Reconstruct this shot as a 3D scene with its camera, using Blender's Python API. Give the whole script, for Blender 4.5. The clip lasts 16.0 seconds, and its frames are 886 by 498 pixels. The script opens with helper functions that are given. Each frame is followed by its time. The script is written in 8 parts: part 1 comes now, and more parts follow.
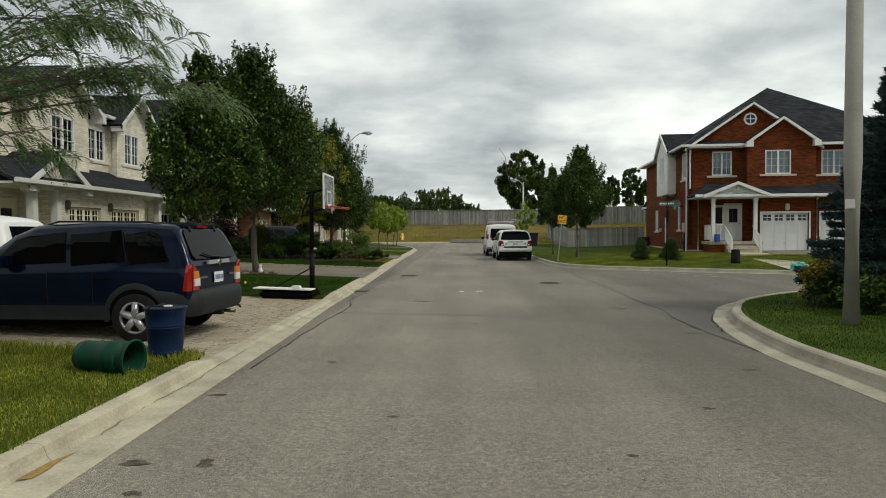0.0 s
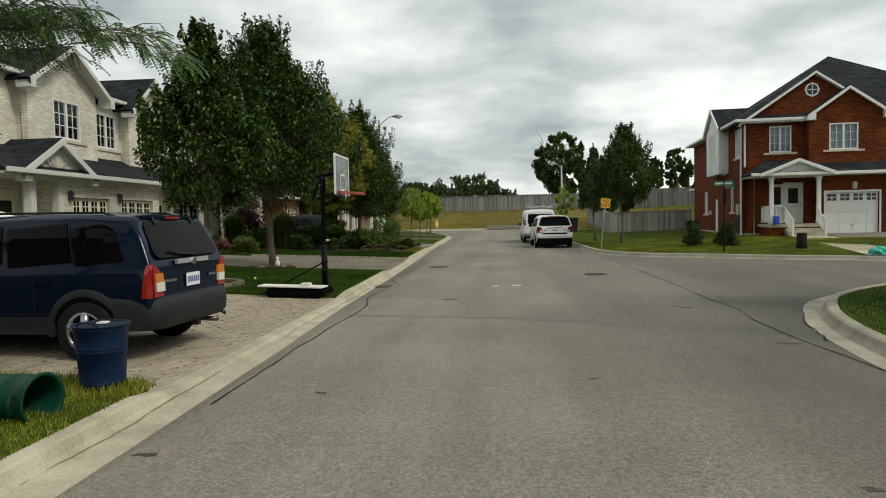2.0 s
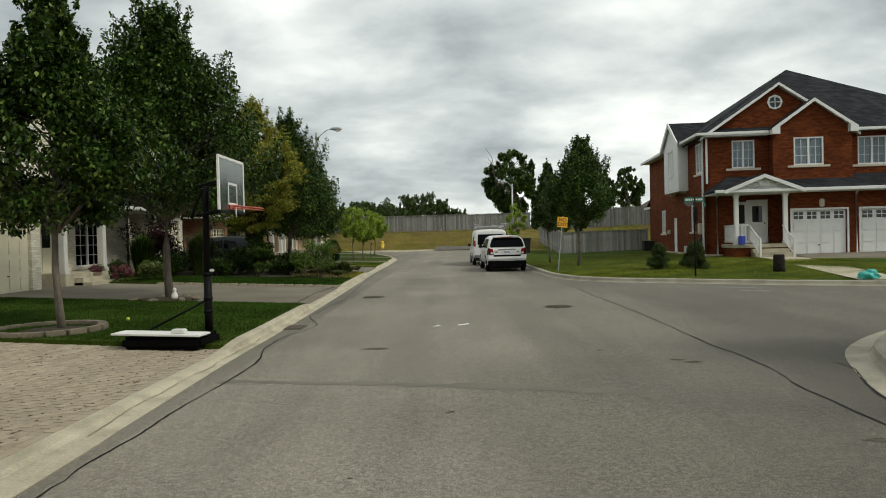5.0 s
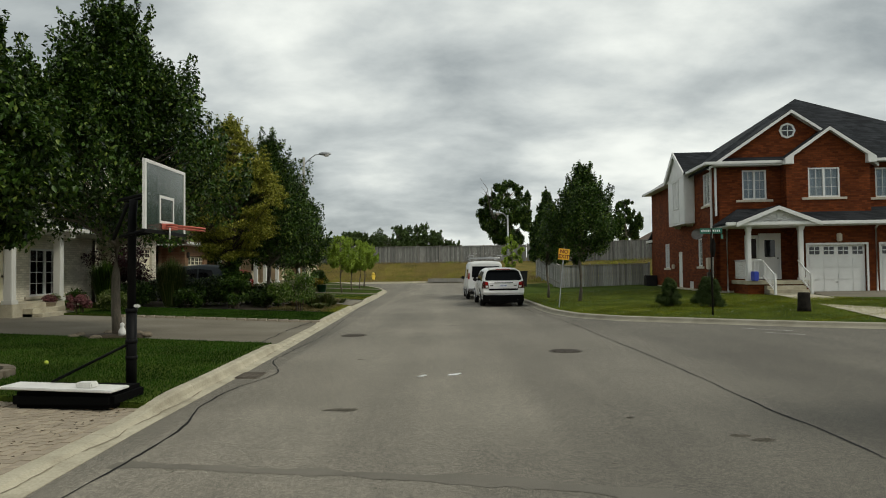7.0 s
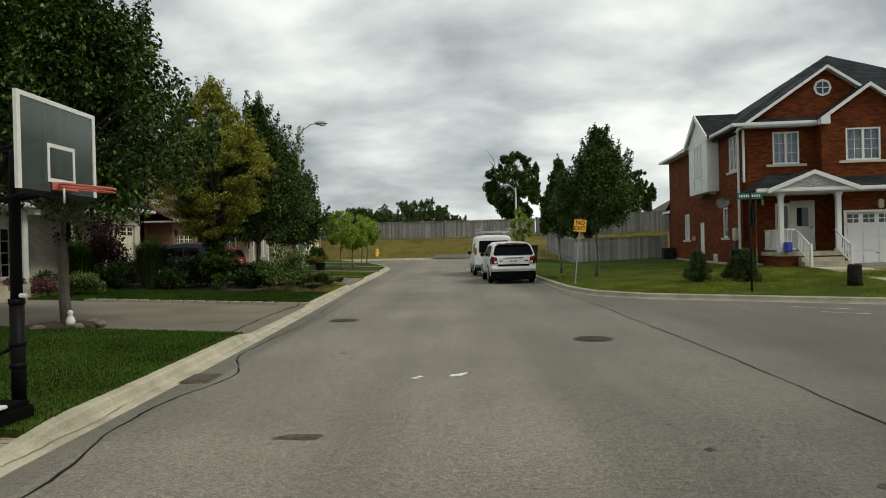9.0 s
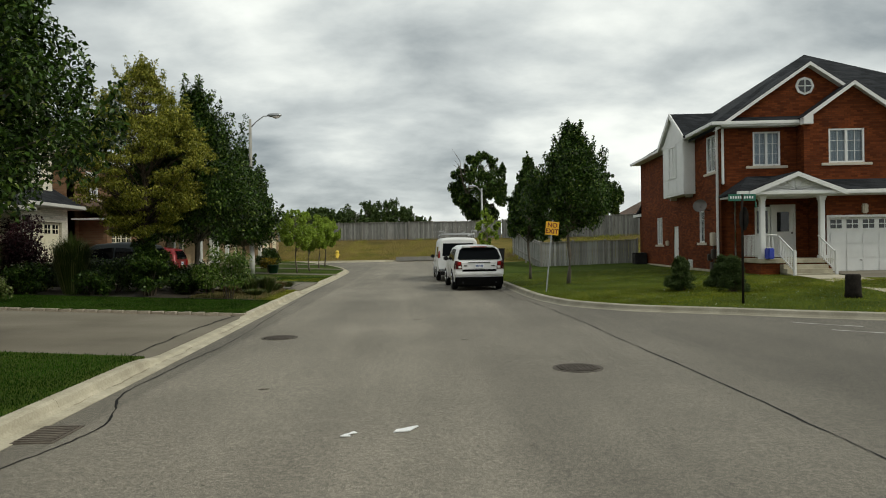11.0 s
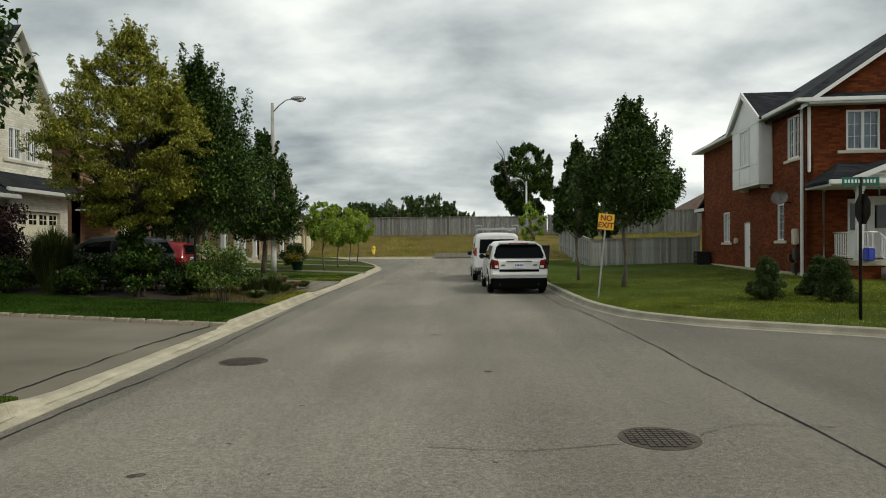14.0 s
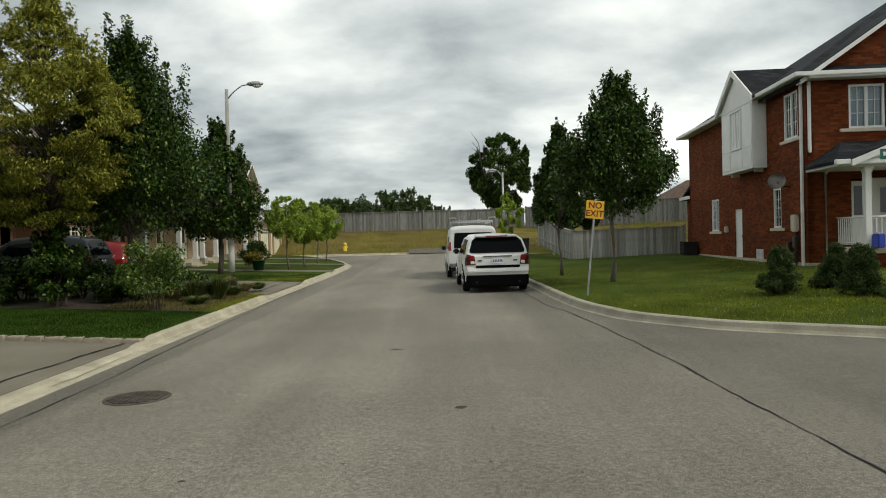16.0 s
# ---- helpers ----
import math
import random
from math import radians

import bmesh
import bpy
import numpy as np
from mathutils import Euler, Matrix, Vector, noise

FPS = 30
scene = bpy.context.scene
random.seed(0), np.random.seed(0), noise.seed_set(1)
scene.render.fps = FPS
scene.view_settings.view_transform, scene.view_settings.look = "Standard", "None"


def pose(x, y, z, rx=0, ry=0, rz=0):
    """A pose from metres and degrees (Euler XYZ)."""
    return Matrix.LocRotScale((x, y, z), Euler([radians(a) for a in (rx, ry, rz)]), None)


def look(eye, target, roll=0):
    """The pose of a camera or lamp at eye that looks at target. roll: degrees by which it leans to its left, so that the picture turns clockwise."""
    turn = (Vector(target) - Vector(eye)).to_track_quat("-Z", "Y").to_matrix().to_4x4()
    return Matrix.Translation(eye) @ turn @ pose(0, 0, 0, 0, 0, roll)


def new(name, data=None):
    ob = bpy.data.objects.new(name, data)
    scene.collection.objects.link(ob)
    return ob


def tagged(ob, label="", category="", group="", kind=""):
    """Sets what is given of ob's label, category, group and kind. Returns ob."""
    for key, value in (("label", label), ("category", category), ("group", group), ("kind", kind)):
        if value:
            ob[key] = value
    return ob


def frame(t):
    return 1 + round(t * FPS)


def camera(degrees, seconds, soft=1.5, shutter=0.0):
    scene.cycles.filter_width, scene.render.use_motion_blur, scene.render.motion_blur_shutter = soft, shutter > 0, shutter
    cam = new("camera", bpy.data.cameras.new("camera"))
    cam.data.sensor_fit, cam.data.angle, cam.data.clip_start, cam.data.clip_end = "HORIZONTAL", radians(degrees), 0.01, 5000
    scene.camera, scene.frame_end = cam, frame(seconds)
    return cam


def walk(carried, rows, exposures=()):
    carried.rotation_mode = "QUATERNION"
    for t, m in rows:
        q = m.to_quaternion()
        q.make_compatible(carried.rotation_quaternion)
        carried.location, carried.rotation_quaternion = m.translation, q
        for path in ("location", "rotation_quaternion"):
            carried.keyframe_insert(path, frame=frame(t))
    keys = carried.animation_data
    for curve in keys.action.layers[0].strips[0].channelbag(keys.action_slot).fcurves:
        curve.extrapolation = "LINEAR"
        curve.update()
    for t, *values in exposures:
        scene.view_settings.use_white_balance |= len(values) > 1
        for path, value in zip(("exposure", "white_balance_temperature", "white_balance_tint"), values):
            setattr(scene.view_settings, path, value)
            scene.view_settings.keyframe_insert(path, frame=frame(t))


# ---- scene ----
cam = camera(66.2, 16.0, 1.0)
PATH = [
    (0, (-0.006, 0.385, 1.601), (-0.061, 2.383, 1.549), -0.3),
    (0.5, (0.038, 0.86, 1.572), (-0.062, 2.856, 1.495), -1.6),
    (1, (0.036, 1.414, 1.595), (-0.1, 3.409, 1.567), -0.9),
    (1.5, (0.038, 1.958, 1.625), (-0.044, 3.955, 1.57), -2.9),
    (2, (0.084, 2.475, 1.609), (-0.081, 4.466, 1.519), -1.2),
    (2.5, (0.159, 2.982, 1.605), (0.028, 4.976, 1.53), -0.6),
    (3, (0.241, 3.54, 1.567), (0.137, 5.535, 1.481), -0.4),
    (3.5, (0.256, 4.116, 1.58), (0.153, 6.112, 1.539), 0.6),
    (4, (0.239, 4.664, 1.571), (0.155, 6.663, 1.552), -1.3),
    (4.5, (0.217, 5.199, 1.606), (0.1, 7.195, 1.58), 0.4),
    (5, (0.243, 5.783, 1.636), (0.224, 7.782, 1.602), -1.4),
    (5.2, (0.236, 5.959, 1.615), (0.243, 7.959, 1.619), -0.4),
    (7.3, (0.32, 8.297, 1.621), (0.317, 10.296, 1.681), -0.8),
    (7.5, (0.328, 8.527, 1.626), (0.326, 10.527, 1.681), -1.7),
    (8, (0.386, 9.072, 1.61), (0.373, 11.072, 1.603), 0.3),
    (8.5, (0.41, 9.62, 1.586), (0.446, 11.62, 1.593), -1.0),
    (9, (0.405, 10.228, 1.568), (0.384, 12.228, 1.558), -1.4),
    (9.5, (0.415, 10.748, 1.568), (0.405, 12.748, 1.581), -0.8),
    (9.7, (0.405, 10.995, 1.601), (0.492, 12.993, 1.609), -1.0),
    (11.8, (0.74, 13.23, 1.623), (0.817, 15.228, 1.587), -0.8),
    (12, (0.776, 13.461, 1.6), (0.85, 15.458, 1.542), -0.9),
    (12.5, (0.869, 14.017, 1.624), (0.906, 16.015, 1.55), -1.3),
    (13, (0.943, 14.55, 1.605), (0.977, 16.549, 1.579), 0.0),
    (13.5, (0.99, 15.11, 1.621), (0.979, 17.11, 1.601), -1.8),
    (14, (1.076, 15.646, 1.605), (1.022, 17.645, 1.588), -0.4),
    (14.5, (1.073, 16.251, 1.627), (1.068, 18.25, 1.581), -2.1),
    (15, (1.072, 16.735, 1.61), (0.973, 18.731, 1.542), -0.2),
    (15.5, (1.141, 17.421, 1.551), (1.115, 19.419, 1.449), 0.2),
    (16, (1.23, 17.853, 1.569), (1.243, 19.853, 1.537), -1.5),
]
walk(cam, [(t, look(eye, target, roll)) for t, eye, target, roll in PATH], [(0, -0.03, 6850, 3), (1, 0.01, 6850, 3), (2, 0.04, 6850, 3), (3, 0.07, 6850, 3), (4.5, 0.03, 6850, 3), (5.2, 0.0, 6850, 3), (7.5, -0.19, 6850, 3), (8.5, -0.13, 6850, 3), (9.5, -0.07, 6850, 3), (12, -0.08, 6850, 3), (13, -0.03, 6850, 3), (14, -0.05, 6850, 3), (15, -0.05, 6850, 3), (16, 0.04, 6850, 3)])

# ---- light and sky ----
def make_world():
    w = bpy.data.worlds.new("overcast_sky")
    scene.world = w
    w.use_nodes = True
    nt = w.node_tree
    N, L = nt.nodes, nt.links
    N.clear()
    out, bg = N.new("ShaderNodeOutputWorld"), N.new("ShaderNodeBackground")
    sky = N.new("ShaderNodeTexSky")
    sky.sky_type, sky.sun_disc = "NISHITA", False
    sky.sun_elevation, sky.sun_rotation = radians(46), radians(117)
    co = N.new("ShaderNodeTexCoord")
    sep, zz = N.new("ShaderNodeSeparateXYZ"), N.new("ShaderNodeMath")
    zz.operation = "MAXIMUM"
    zz.inputs[1].default_value = 0.0
    za = N.new("ShaderNodeMath")
    za.operation, za.inputs[1].default_value = "ADD", 0.3
    L.new(co.outputs["Generated"], sep.inputs[0])
    L.new(sep.outputs["Z"], zz.inputs[0])
    L.new(zz.outputs[0], za.inputs[0])
    div = N.new("ShaderNodeVectorMath")
    div.operation = "DIVIDE"
    comb = N.new("ShaderNodeCombineXYZ")
    for k in range(3):
        L.new(za.outputs[0], comb.inputs[k])
    L.new(co.outputs["Generated"], div.inputs[0])
    L.new(comb.outputs[0], div.inputs[1])
    big, small = N.new("ShaderNodeTexNoise"), N.new("ShaderNodeTexNoise")
    for n, sc, det, off in ((big, 0.95, 4, 3.2), (small, 3.0, 8, 9.1)):
        mp = N.new("ShaderNodeMapping")
        mp.inputs["Location"].default_value = (off, off * 0.4, 0.0)
        mp.inputs["Scale"].default_value = (0.8, 1.0, 0.0)
        L.new(div.outputs[0], mp.inputs[0])
        L.new(mp.outputs[0], n.inputs["Vector"])
        n.inputs["Scale"].default_value = sc
        n.inputs["Detail"].default_value = det
        n.inputs["Roughness"].default_value = 0.55
        n.inputs["Distortion"].default_value = 0.12
    mix = N.new("ShaderNodeMix")
    mix.data_type = "FLOAT"
    mix.inputs[0].default_value = 0.4
    L.new(big.outputs[0], mix.inputs[2])
    L.new(small.outputs[0], mix.inputs[3])
    ramp = N.new("ShaderNodeValToRGB")
    e = ramp.color_ramp.elements
    e[0].position, e[0].color = 0.36, SKY_LO
    e[1].position, e[1].color = 0.605, SKY_HI
    mid = ramp.color_ramp.elements.new(0.48)
    mid.color = SKY_MID
    L.new(mix.outputs[0], ramp.inputs[0])
    add = N.new("ShaderNodeMix")
    add.data_type, add.blend_type = "RGBA", "MIX"
    add.inputs[0].default_value = 0.94
    sk = N.new("ShaderNodeVectorMath")
    sk.operation = "SCALE"
    sk.inputs["Scale"].default_value = 0.08
    L.new(sky.outputs[0], sk.inputs[0])
    L.new(sk.outputs[0], add.inputs[6])
    L.new(ramp.outputs[0], add.inputs[7])
    L.new(add.outputs[2], bg.inputs[0])
    bg.inputs[1].default_value = SKY_STRENGTH
    L.new(bg.outputs[0], out.inputs[0])


SKY_LO, SKY_MID, SKY_HI = (0.33, 0.37, 0.418, 1), (0.68, 0.72, 0.768, 1), (1.11, 1.135, 1.155, 1)
SKY_STRENGTH = 1.0
make_world()
sun = new("sun", bpy.data.lights.new("sun", "SUN"))
sun.data.energy, sun.data.angle, sun.data.color = 1.6, radians(12), (1.0, 0.96, 0.9)
sun.matrix_world = look((24, -10, 28), (0, 2, 0))


# ---- materials ----
def surface(name, a, b, scale=3.0, rough=0.8, bump=0.15, fine=60.0, metal=0.0, spots=0.35, fine_mix=0.35, depth=0.01, coat=0.0, stretch=(1, 1, 1)):
    m = bpy.data.materials.new(name)
    m.use_nodes = True
    N, L = m.node_tree.nodes, m.node_tree.links
    p = N["Principled BSDF"]
    co = N.new("ShaderNodeTexCoord")
    mp = N.new("ShaderNodeMapping")
    mp.inputs["Scale"].default_value = stretch
    L.new(co.outputs["Object"], mp.inputs[0])
    n1, n2 = N.new("ShaderNodeTexNoise"), N.new("ShaderNodeTexNoise")
    for n, s, d in ((n1, scale, 5), (n2, fine, 3)):
        L.new(mp.outputs[0], n.inputs["Vector"])
        n.inputs["Scale"].default_value, n.inputs["Detail"].default_value = s, d
    f = N.new("ShaderNodeMix")
    f.data_type = "FLOAT"
    f.inputs[0].default_value = fine_mix
    L.new(n1.outputs[0], f.inputs[2])
    L.new(n2.outputs[0], f.inputs[3])
    r = N.new("ShaderNodeValToRGB")
    r.color_ramp.elements[0].position, r.color_ramp.elements[0].color = 0.5 - spots / 2, (*a, 1)
    r.color_ramp.elements[1].position, r.color_ramp.elements[1].color = 0.5 + spots / 2, (*b, 1)
    L.new(f.outputs[0], r.inputs[0])
    L.new(r.outputs[0], p.inputs["Base Color"])
    p.inputs["Roughness"].default_value, p.inputs["Metallic"].default_value = rough, metal
    p.inputs["Coat Weight"].default_value = coat
    if bump:
        bp = N.new("ShaderNodeBump")
        bp.inputs["Strength"].default_value, bp.inputs["Distance"].default_value = bump, depth
        L.new(n2.outputs[0], bp.inputs["Height"])
        L.new(bp.outputs[0], p.inputs["Normal"])
    return m


def plain(name, col, rough=0.5, metal=0.0, coat=0.0, spec=0.5):
    v = tuple(c * 0.9 for c in col)
    m = surface(name, v, col, 6.0, rough, 0.0, 40.0, metal, coat=coat)
    m.node_tree.nodes["Principled BSDF"].inputs["Specular IOR Level"].default_value = spec
    return m


def leafy(name, dark, light, alt=None, gloss=0.4, mottle=0.0, spec=0.16, thin=0.25):
    m = bpy.data.materials.new(name)
    m.use_nodes = True
    N, L = m.node_tree.nodes, m.node_tree.links
    p = N["Principled BSDF"]
    out = N["Material Output"]
    g = N.new("ShaderNodeNewGeometry")
    r = N.new("ShaderNodeValToRGB")
    e = r.color_ramp.elements
    e[0].color, e[1].color = (*dark, 1), (*light, 1)
    if alt:
        k = e.new(0.84)
        k.color = (*light, 1)
        e[-1].color = (*alt, 1)
    L.new(g.outputs["Random Per Island"], r.inputs[0])
    col = r.outputs[0]
    if mottle:
        # thin and lush patches
        co, nz, mr, mu = N.new("ShaderNodeTexCoord"), N.new("ShaderNodeTexNoise"), N.new("ShaderNodeMapRange"), N.new("ShaderNodeMix")
        nz.inputs["Scale"].default_value, nz.inputs["Detail"].default_value = 0.9, 4
        L.new(co.outputs["Object"], nz.inputs["Vector"])
        mr.inputs[1].default_value, mr.inputs[2].default_value, mr.inputs[3].default_value, mr.inputs[4].default_value = 0.36, 0.64, 1 - mottle, 1 + mottle * 0.8
        L.new(nz.outputs[0], mr.inputs[0])
        mu.data_type, mu.blend_type = "RGBA", "MULTIPLY"
        mu.inputs[0].default_value = 1.0
        L.new(col, mu.inputs[6])
        L.new(mr.outputs[0], mu.inputs[7])
        col = mu.outputs[2]
    L.new(col, p.inputs["Base Color"])
    p.inputs["Roughness"].default_value = gloss
    p.inputs["Specular IOR Level"].default_value = spec
    t, mx = N.new("ShaderNodeBsdfTranslucent"), N.new("ShaderNodeMixShader")
    L.new(col, t.inputs[0])
    mx.inputs[0].default_value = thin
    L.new(p.outputs[0], mx.inputs[1])
    L.new(t.outputs[0], mx.inputs[2])
    L.new(mx.outputs[0], out.inputs[0])
    return m


def asphalt(name, a, b):
    """Worn asphalt: broad lighter and darker lanes, patches, and speckled stone."""
    m = surface(name, a, b, 0.4, 0.88, 0.3, 140.0, spots=0.34, fine_mix=0.15, stretch=(1, 0.45, 1))
    N, L = m.node_tree.nodes, m.node_tree.links
    p = N["Principled BSDF"]
    src = p.inputs["Base Color"].links[0].from_socket
    co = N.new("ShaderNodeTexCoord")
    for scale, lo, hi, p0, p1, stretch in ((88.0, 0.6, 1.4, 0.37, 0.63, (1, 1, 1)), (0.6, 0.95, 1.03, 0.38, 0.58, (0.28, 1, 1)), (0.55, 0.95, 1.04, 0.36, 0.64, (1, 0.5, 1)), (150.0, 0.45, 1.62, 0.38, 0.62, (1, 1, 1)), (9.0, 0.92, 1.08, 0.35, 0.65, (1, 0.9, 1)), (26.0, 0.76, 1.24, 0.35, 0.65, (1, 1, 1)), (0.9, 0.87, 1.12, 0.35, 0.65, (1.0, 0.05, 1))):
        mp, n, r = N.new("ShaderNodeMapping"), N.new("ShaderNodeTexNoise"), N.new("ShaderNodeMapRange")
        mp.inputs["Scale"].default_value = stretch
        L.new(co.outputs["Object"], mp.inputs[0])
        L.new(mp.outputs[0], n.inputs["Vector"])
        n.inputs["Scale"].default_value, n.inputs["Detail"].default_value = scale, 3
        r.inputs[1].default_value, r.inputs[2].default_value, r.inputs[3].default_value, r.inputs[4].default_value = p0, p1, lo, hi
        L.new(n.outputs[0], r.inputs[0])
        mu = N.new("ShaderNodeMix")
        mu.data_type, mu.blend_type = "RGBA", "MULTIPLY"
        mu.inputs[0].default_value = 1.0
        L.new(src, mu.inputs[6])
        L.new(r.outputs[0], mu.inputs[7])
        src = mu.outputs[2]
    # the side street's darker asphalt, with soft shade on the right in the colour
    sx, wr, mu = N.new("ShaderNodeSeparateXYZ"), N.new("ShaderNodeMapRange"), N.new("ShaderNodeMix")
    wr.name = "right_shade"
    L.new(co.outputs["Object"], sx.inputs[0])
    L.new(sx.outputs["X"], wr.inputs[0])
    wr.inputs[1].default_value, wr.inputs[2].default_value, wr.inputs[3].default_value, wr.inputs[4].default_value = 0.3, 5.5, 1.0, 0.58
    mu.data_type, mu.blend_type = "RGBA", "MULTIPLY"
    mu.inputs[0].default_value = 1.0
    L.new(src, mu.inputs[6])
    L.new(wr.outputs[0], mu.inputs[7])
    # round dark patch at the junction mouth: shade put into the colour
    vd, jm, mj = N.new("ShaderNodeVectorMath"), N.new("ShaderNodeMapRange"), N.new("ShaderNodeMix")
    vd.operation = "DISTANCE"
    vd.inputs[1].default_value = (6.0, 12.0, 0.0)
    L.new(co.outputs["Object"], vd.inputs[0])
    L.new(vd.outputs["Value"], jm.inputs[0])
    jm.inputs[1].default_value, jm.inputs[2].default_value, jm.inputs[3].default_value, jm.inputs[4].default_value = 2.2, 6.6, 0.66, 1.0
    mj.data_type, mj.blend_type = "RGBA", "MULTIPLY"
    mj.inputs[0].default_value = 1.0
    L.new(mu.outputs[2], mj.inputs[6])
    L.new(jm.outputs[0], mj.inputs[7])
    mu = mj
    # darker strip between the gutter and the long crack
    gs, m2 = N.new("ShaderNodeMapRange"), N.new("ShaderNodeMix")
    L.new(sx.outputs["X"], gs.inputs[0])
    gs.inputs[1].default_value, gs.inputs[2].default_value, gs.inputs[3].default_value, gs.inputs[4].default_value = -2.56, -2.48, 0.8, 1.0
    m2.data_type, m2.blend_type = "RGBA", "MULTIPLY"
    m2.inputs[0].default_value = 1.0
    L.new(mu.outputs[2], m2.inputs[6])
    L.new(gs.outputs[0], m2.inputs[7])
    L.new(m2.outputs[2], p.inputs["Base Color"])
    return m


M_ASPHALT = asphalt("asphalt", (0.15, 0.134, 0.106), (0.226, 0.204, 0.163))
M_CONCRETE = surface("kerb_concrete", (0.28, 0.248, 0.178), (0.52, 0.472, 0.355), 2.2, 0.9, 0.3, 40.0)
M_CONCRETE_OLD = surface("weathered_kerb_concrete", (0.215, 0.195, 0.147), (0.385, 0.355, 0.278), 2.2, 0.9, 0.3, 40.0)
M_GRASS_SOIL = surface("lawn_base", (0.035, 0.05, 0.014), (0.09, 0.105, 0.03), 0.5, 0.95, 0.6, 30.0)
M_DRY_GRASS = surface("dry_grass", (0.075, 0.072, 0.022), (0.22, 0.165, 0.05), 0.5, 0.95, 0.6, 8.0, stretch=(1, 2.5, 2))
M_GRASS_SOIL.node_tree.nodes["Principled BSDF"].inputs["Specular IOR Level"].default_value = 0.05
M_WHITE = surface("white_trim", (0.66, 0.66, 0.64), (0.76, 0.76, 0.74), 2.0, 0.5, 0.05, 30.0)
M_WOOD_GREY = surface("weathered_wood", (0.17, 0.165, 0.15), (0.33, 0.31, 0.28), 2.0, 0.9, 0.3, 20.0, stretch=(6, 6, 0.6))
M_BARK = surface("bark", (0.085, 0.07, 0.055), (0.19, 0.16, 0.125), 6.0, 0.95, 0.6, 30.0, stretch=(3, 3, 0.6), depth=0.02)
M_LEAF = leafy("linden_leaf", (0.003, 0.0095, 0.0016), (0.056, 0.112, 0.016), (0.2, 0.26, 0.055), 0.36, spec=0.22, thin=0.12)
M_LEAF_YELLOW = leafy("yellowing_leaf", (0.06, 0.08, 0.012), (0.36, 0.36, 0.055), (0.58, 0.52, 0.12))
M_LEAF_BRIGHT = leafy("young_leaf", (0.14, 0.22, 0.025), (0.43, 0.55, 0.09))


# ---- building blocks ----
def part(name, bm, material, parent, label=""):
    me = bpy.data.meshes.new(name)
    bm.to_mesh(me)
    bm.free()
    me.materials.append(material)
    ob = new(name, me)
    if parent is not None:
        ob.parent = parent
    return tagged(ob, label)


def thing(name, m, label, category, group="", kind=""):
    ob = new(name)
    ob.empty_display_size = 0.2
    ob.matrix_world = m
    return tagged(ob, label, category, group, kind)


def box(bm, x0, x1, y0, y1, z0, z1, bevel=0.0, m=None):
    r = bmesh.ops.create_cube(bm, size=1.0)
    vs = r["verts"]
    t = Matrix.Translation(((x0 + x1) / 2, (y0 + y1) / 2, (z0 + z1) / 2)) @ Matrix.Diagonal((x1 - x0, y1 - y0, z1 - z0, 1))
    bmesh.ops.transform(bm, matrix=t, verts=vs)
    if bevel:
        es = list({e for v in vs for e in v.link_edges})
        r2 = bmesh.ops.bevel(bm, geom=es, offset=bevel, segments=2, affect="EDGES")
        vs = list({v for f in r2["faces"] for v in f.verts} | {v for v in vs if v.is_valid})
    if m is not None:
        bmesh.ops.transform(bm, matrix=m, verts=[v for v in vs if v.is_valid])
    return bm


def nbox(*a, bevel=0.0, m=None):
    return box(bmesh.new(), *a, bevel=bevel, m=m)


def tube(bm, points, radii, seg=8, cap=True):
    rings = []
    pts = [Vector(p) for p in points]
    for i, p in enumerate(pts):
        d = (pts[min(i + 1, len(pts) - 1)] - pts[max(i - 1, 0)]).normalized()
        q = d.to_track_quat("Z", "Y").to_matrix()
        r = radii[i] if hasattr(radii, "__len__") else radii
        rings.append([bm.verts.new(p + q @ Vector((r * math.cos(2 * math.pi * k / seg), r * math.sin(2 * math.pi * k / seg), 0))) for k in range(seg)])
    for a, b in zip(rings, rings[1:]):
        for k in range(seg):
            f = bm.faces.new((a[k], a[(k + 1) % seg], b[(k + 1) % seg], b[k]))
            f.smooth = True
    if cap:
        bm.faces.new(rings[0][::-1])
        bm.faces.new(rings[-1])
    return bm


def prism(bm, poly, axis, a, b):
    """A flat polygon of pairs, drawn out along an axis from a to b."""
    def at(p, c):
        return {"x": (c, p[0], p[1]), "y": (p[0], c, p[1]), "z": (p[0], p[1], c)}[axis]
    lo, hi = [bm.verts.new(at(p, a)) for p in poly], [bm.verts.new(at(p, b)) for p in poly]
    n = len(poly)
    bm.faces.new(lo)
    bm.faces.new(hi[::-1])
    for k in range(n):
        bm.faces.new((lo[k], hi[k], hi[(k + 1) % n], lo[(k + 1) % n]))
    bmesh.ops.recalc_face_normals(bm, faces=bm.faces[:])
    return bm


def mesh_thing(name, verts, faces, material, parent=None, label="", category="", kind="", group="", smooth=False):
    me = bpy.data.meshes.new(name)
    me.from_pydata(verts, [], faces)
    me.materials.append(material)
    if smooth:
        me.shade_smooth()
    ob = new(name, me)
    if parent is not None:
        ob.parent = parent
    return tagged(ob, label, category, group, kind)


def resample(poly, step):
    out = []
    for (a, b) in zip(poly, poly[1:]):
        a, b = np.array(a, float), np.array(b, float)
        n = max(1, int(np.ceil(np.linalg.norm(b - a) / step)))
        out += [a + (b - a) * k / n for k in range(n)]
    return np.array(out + [np.array(poly[-1], float)])


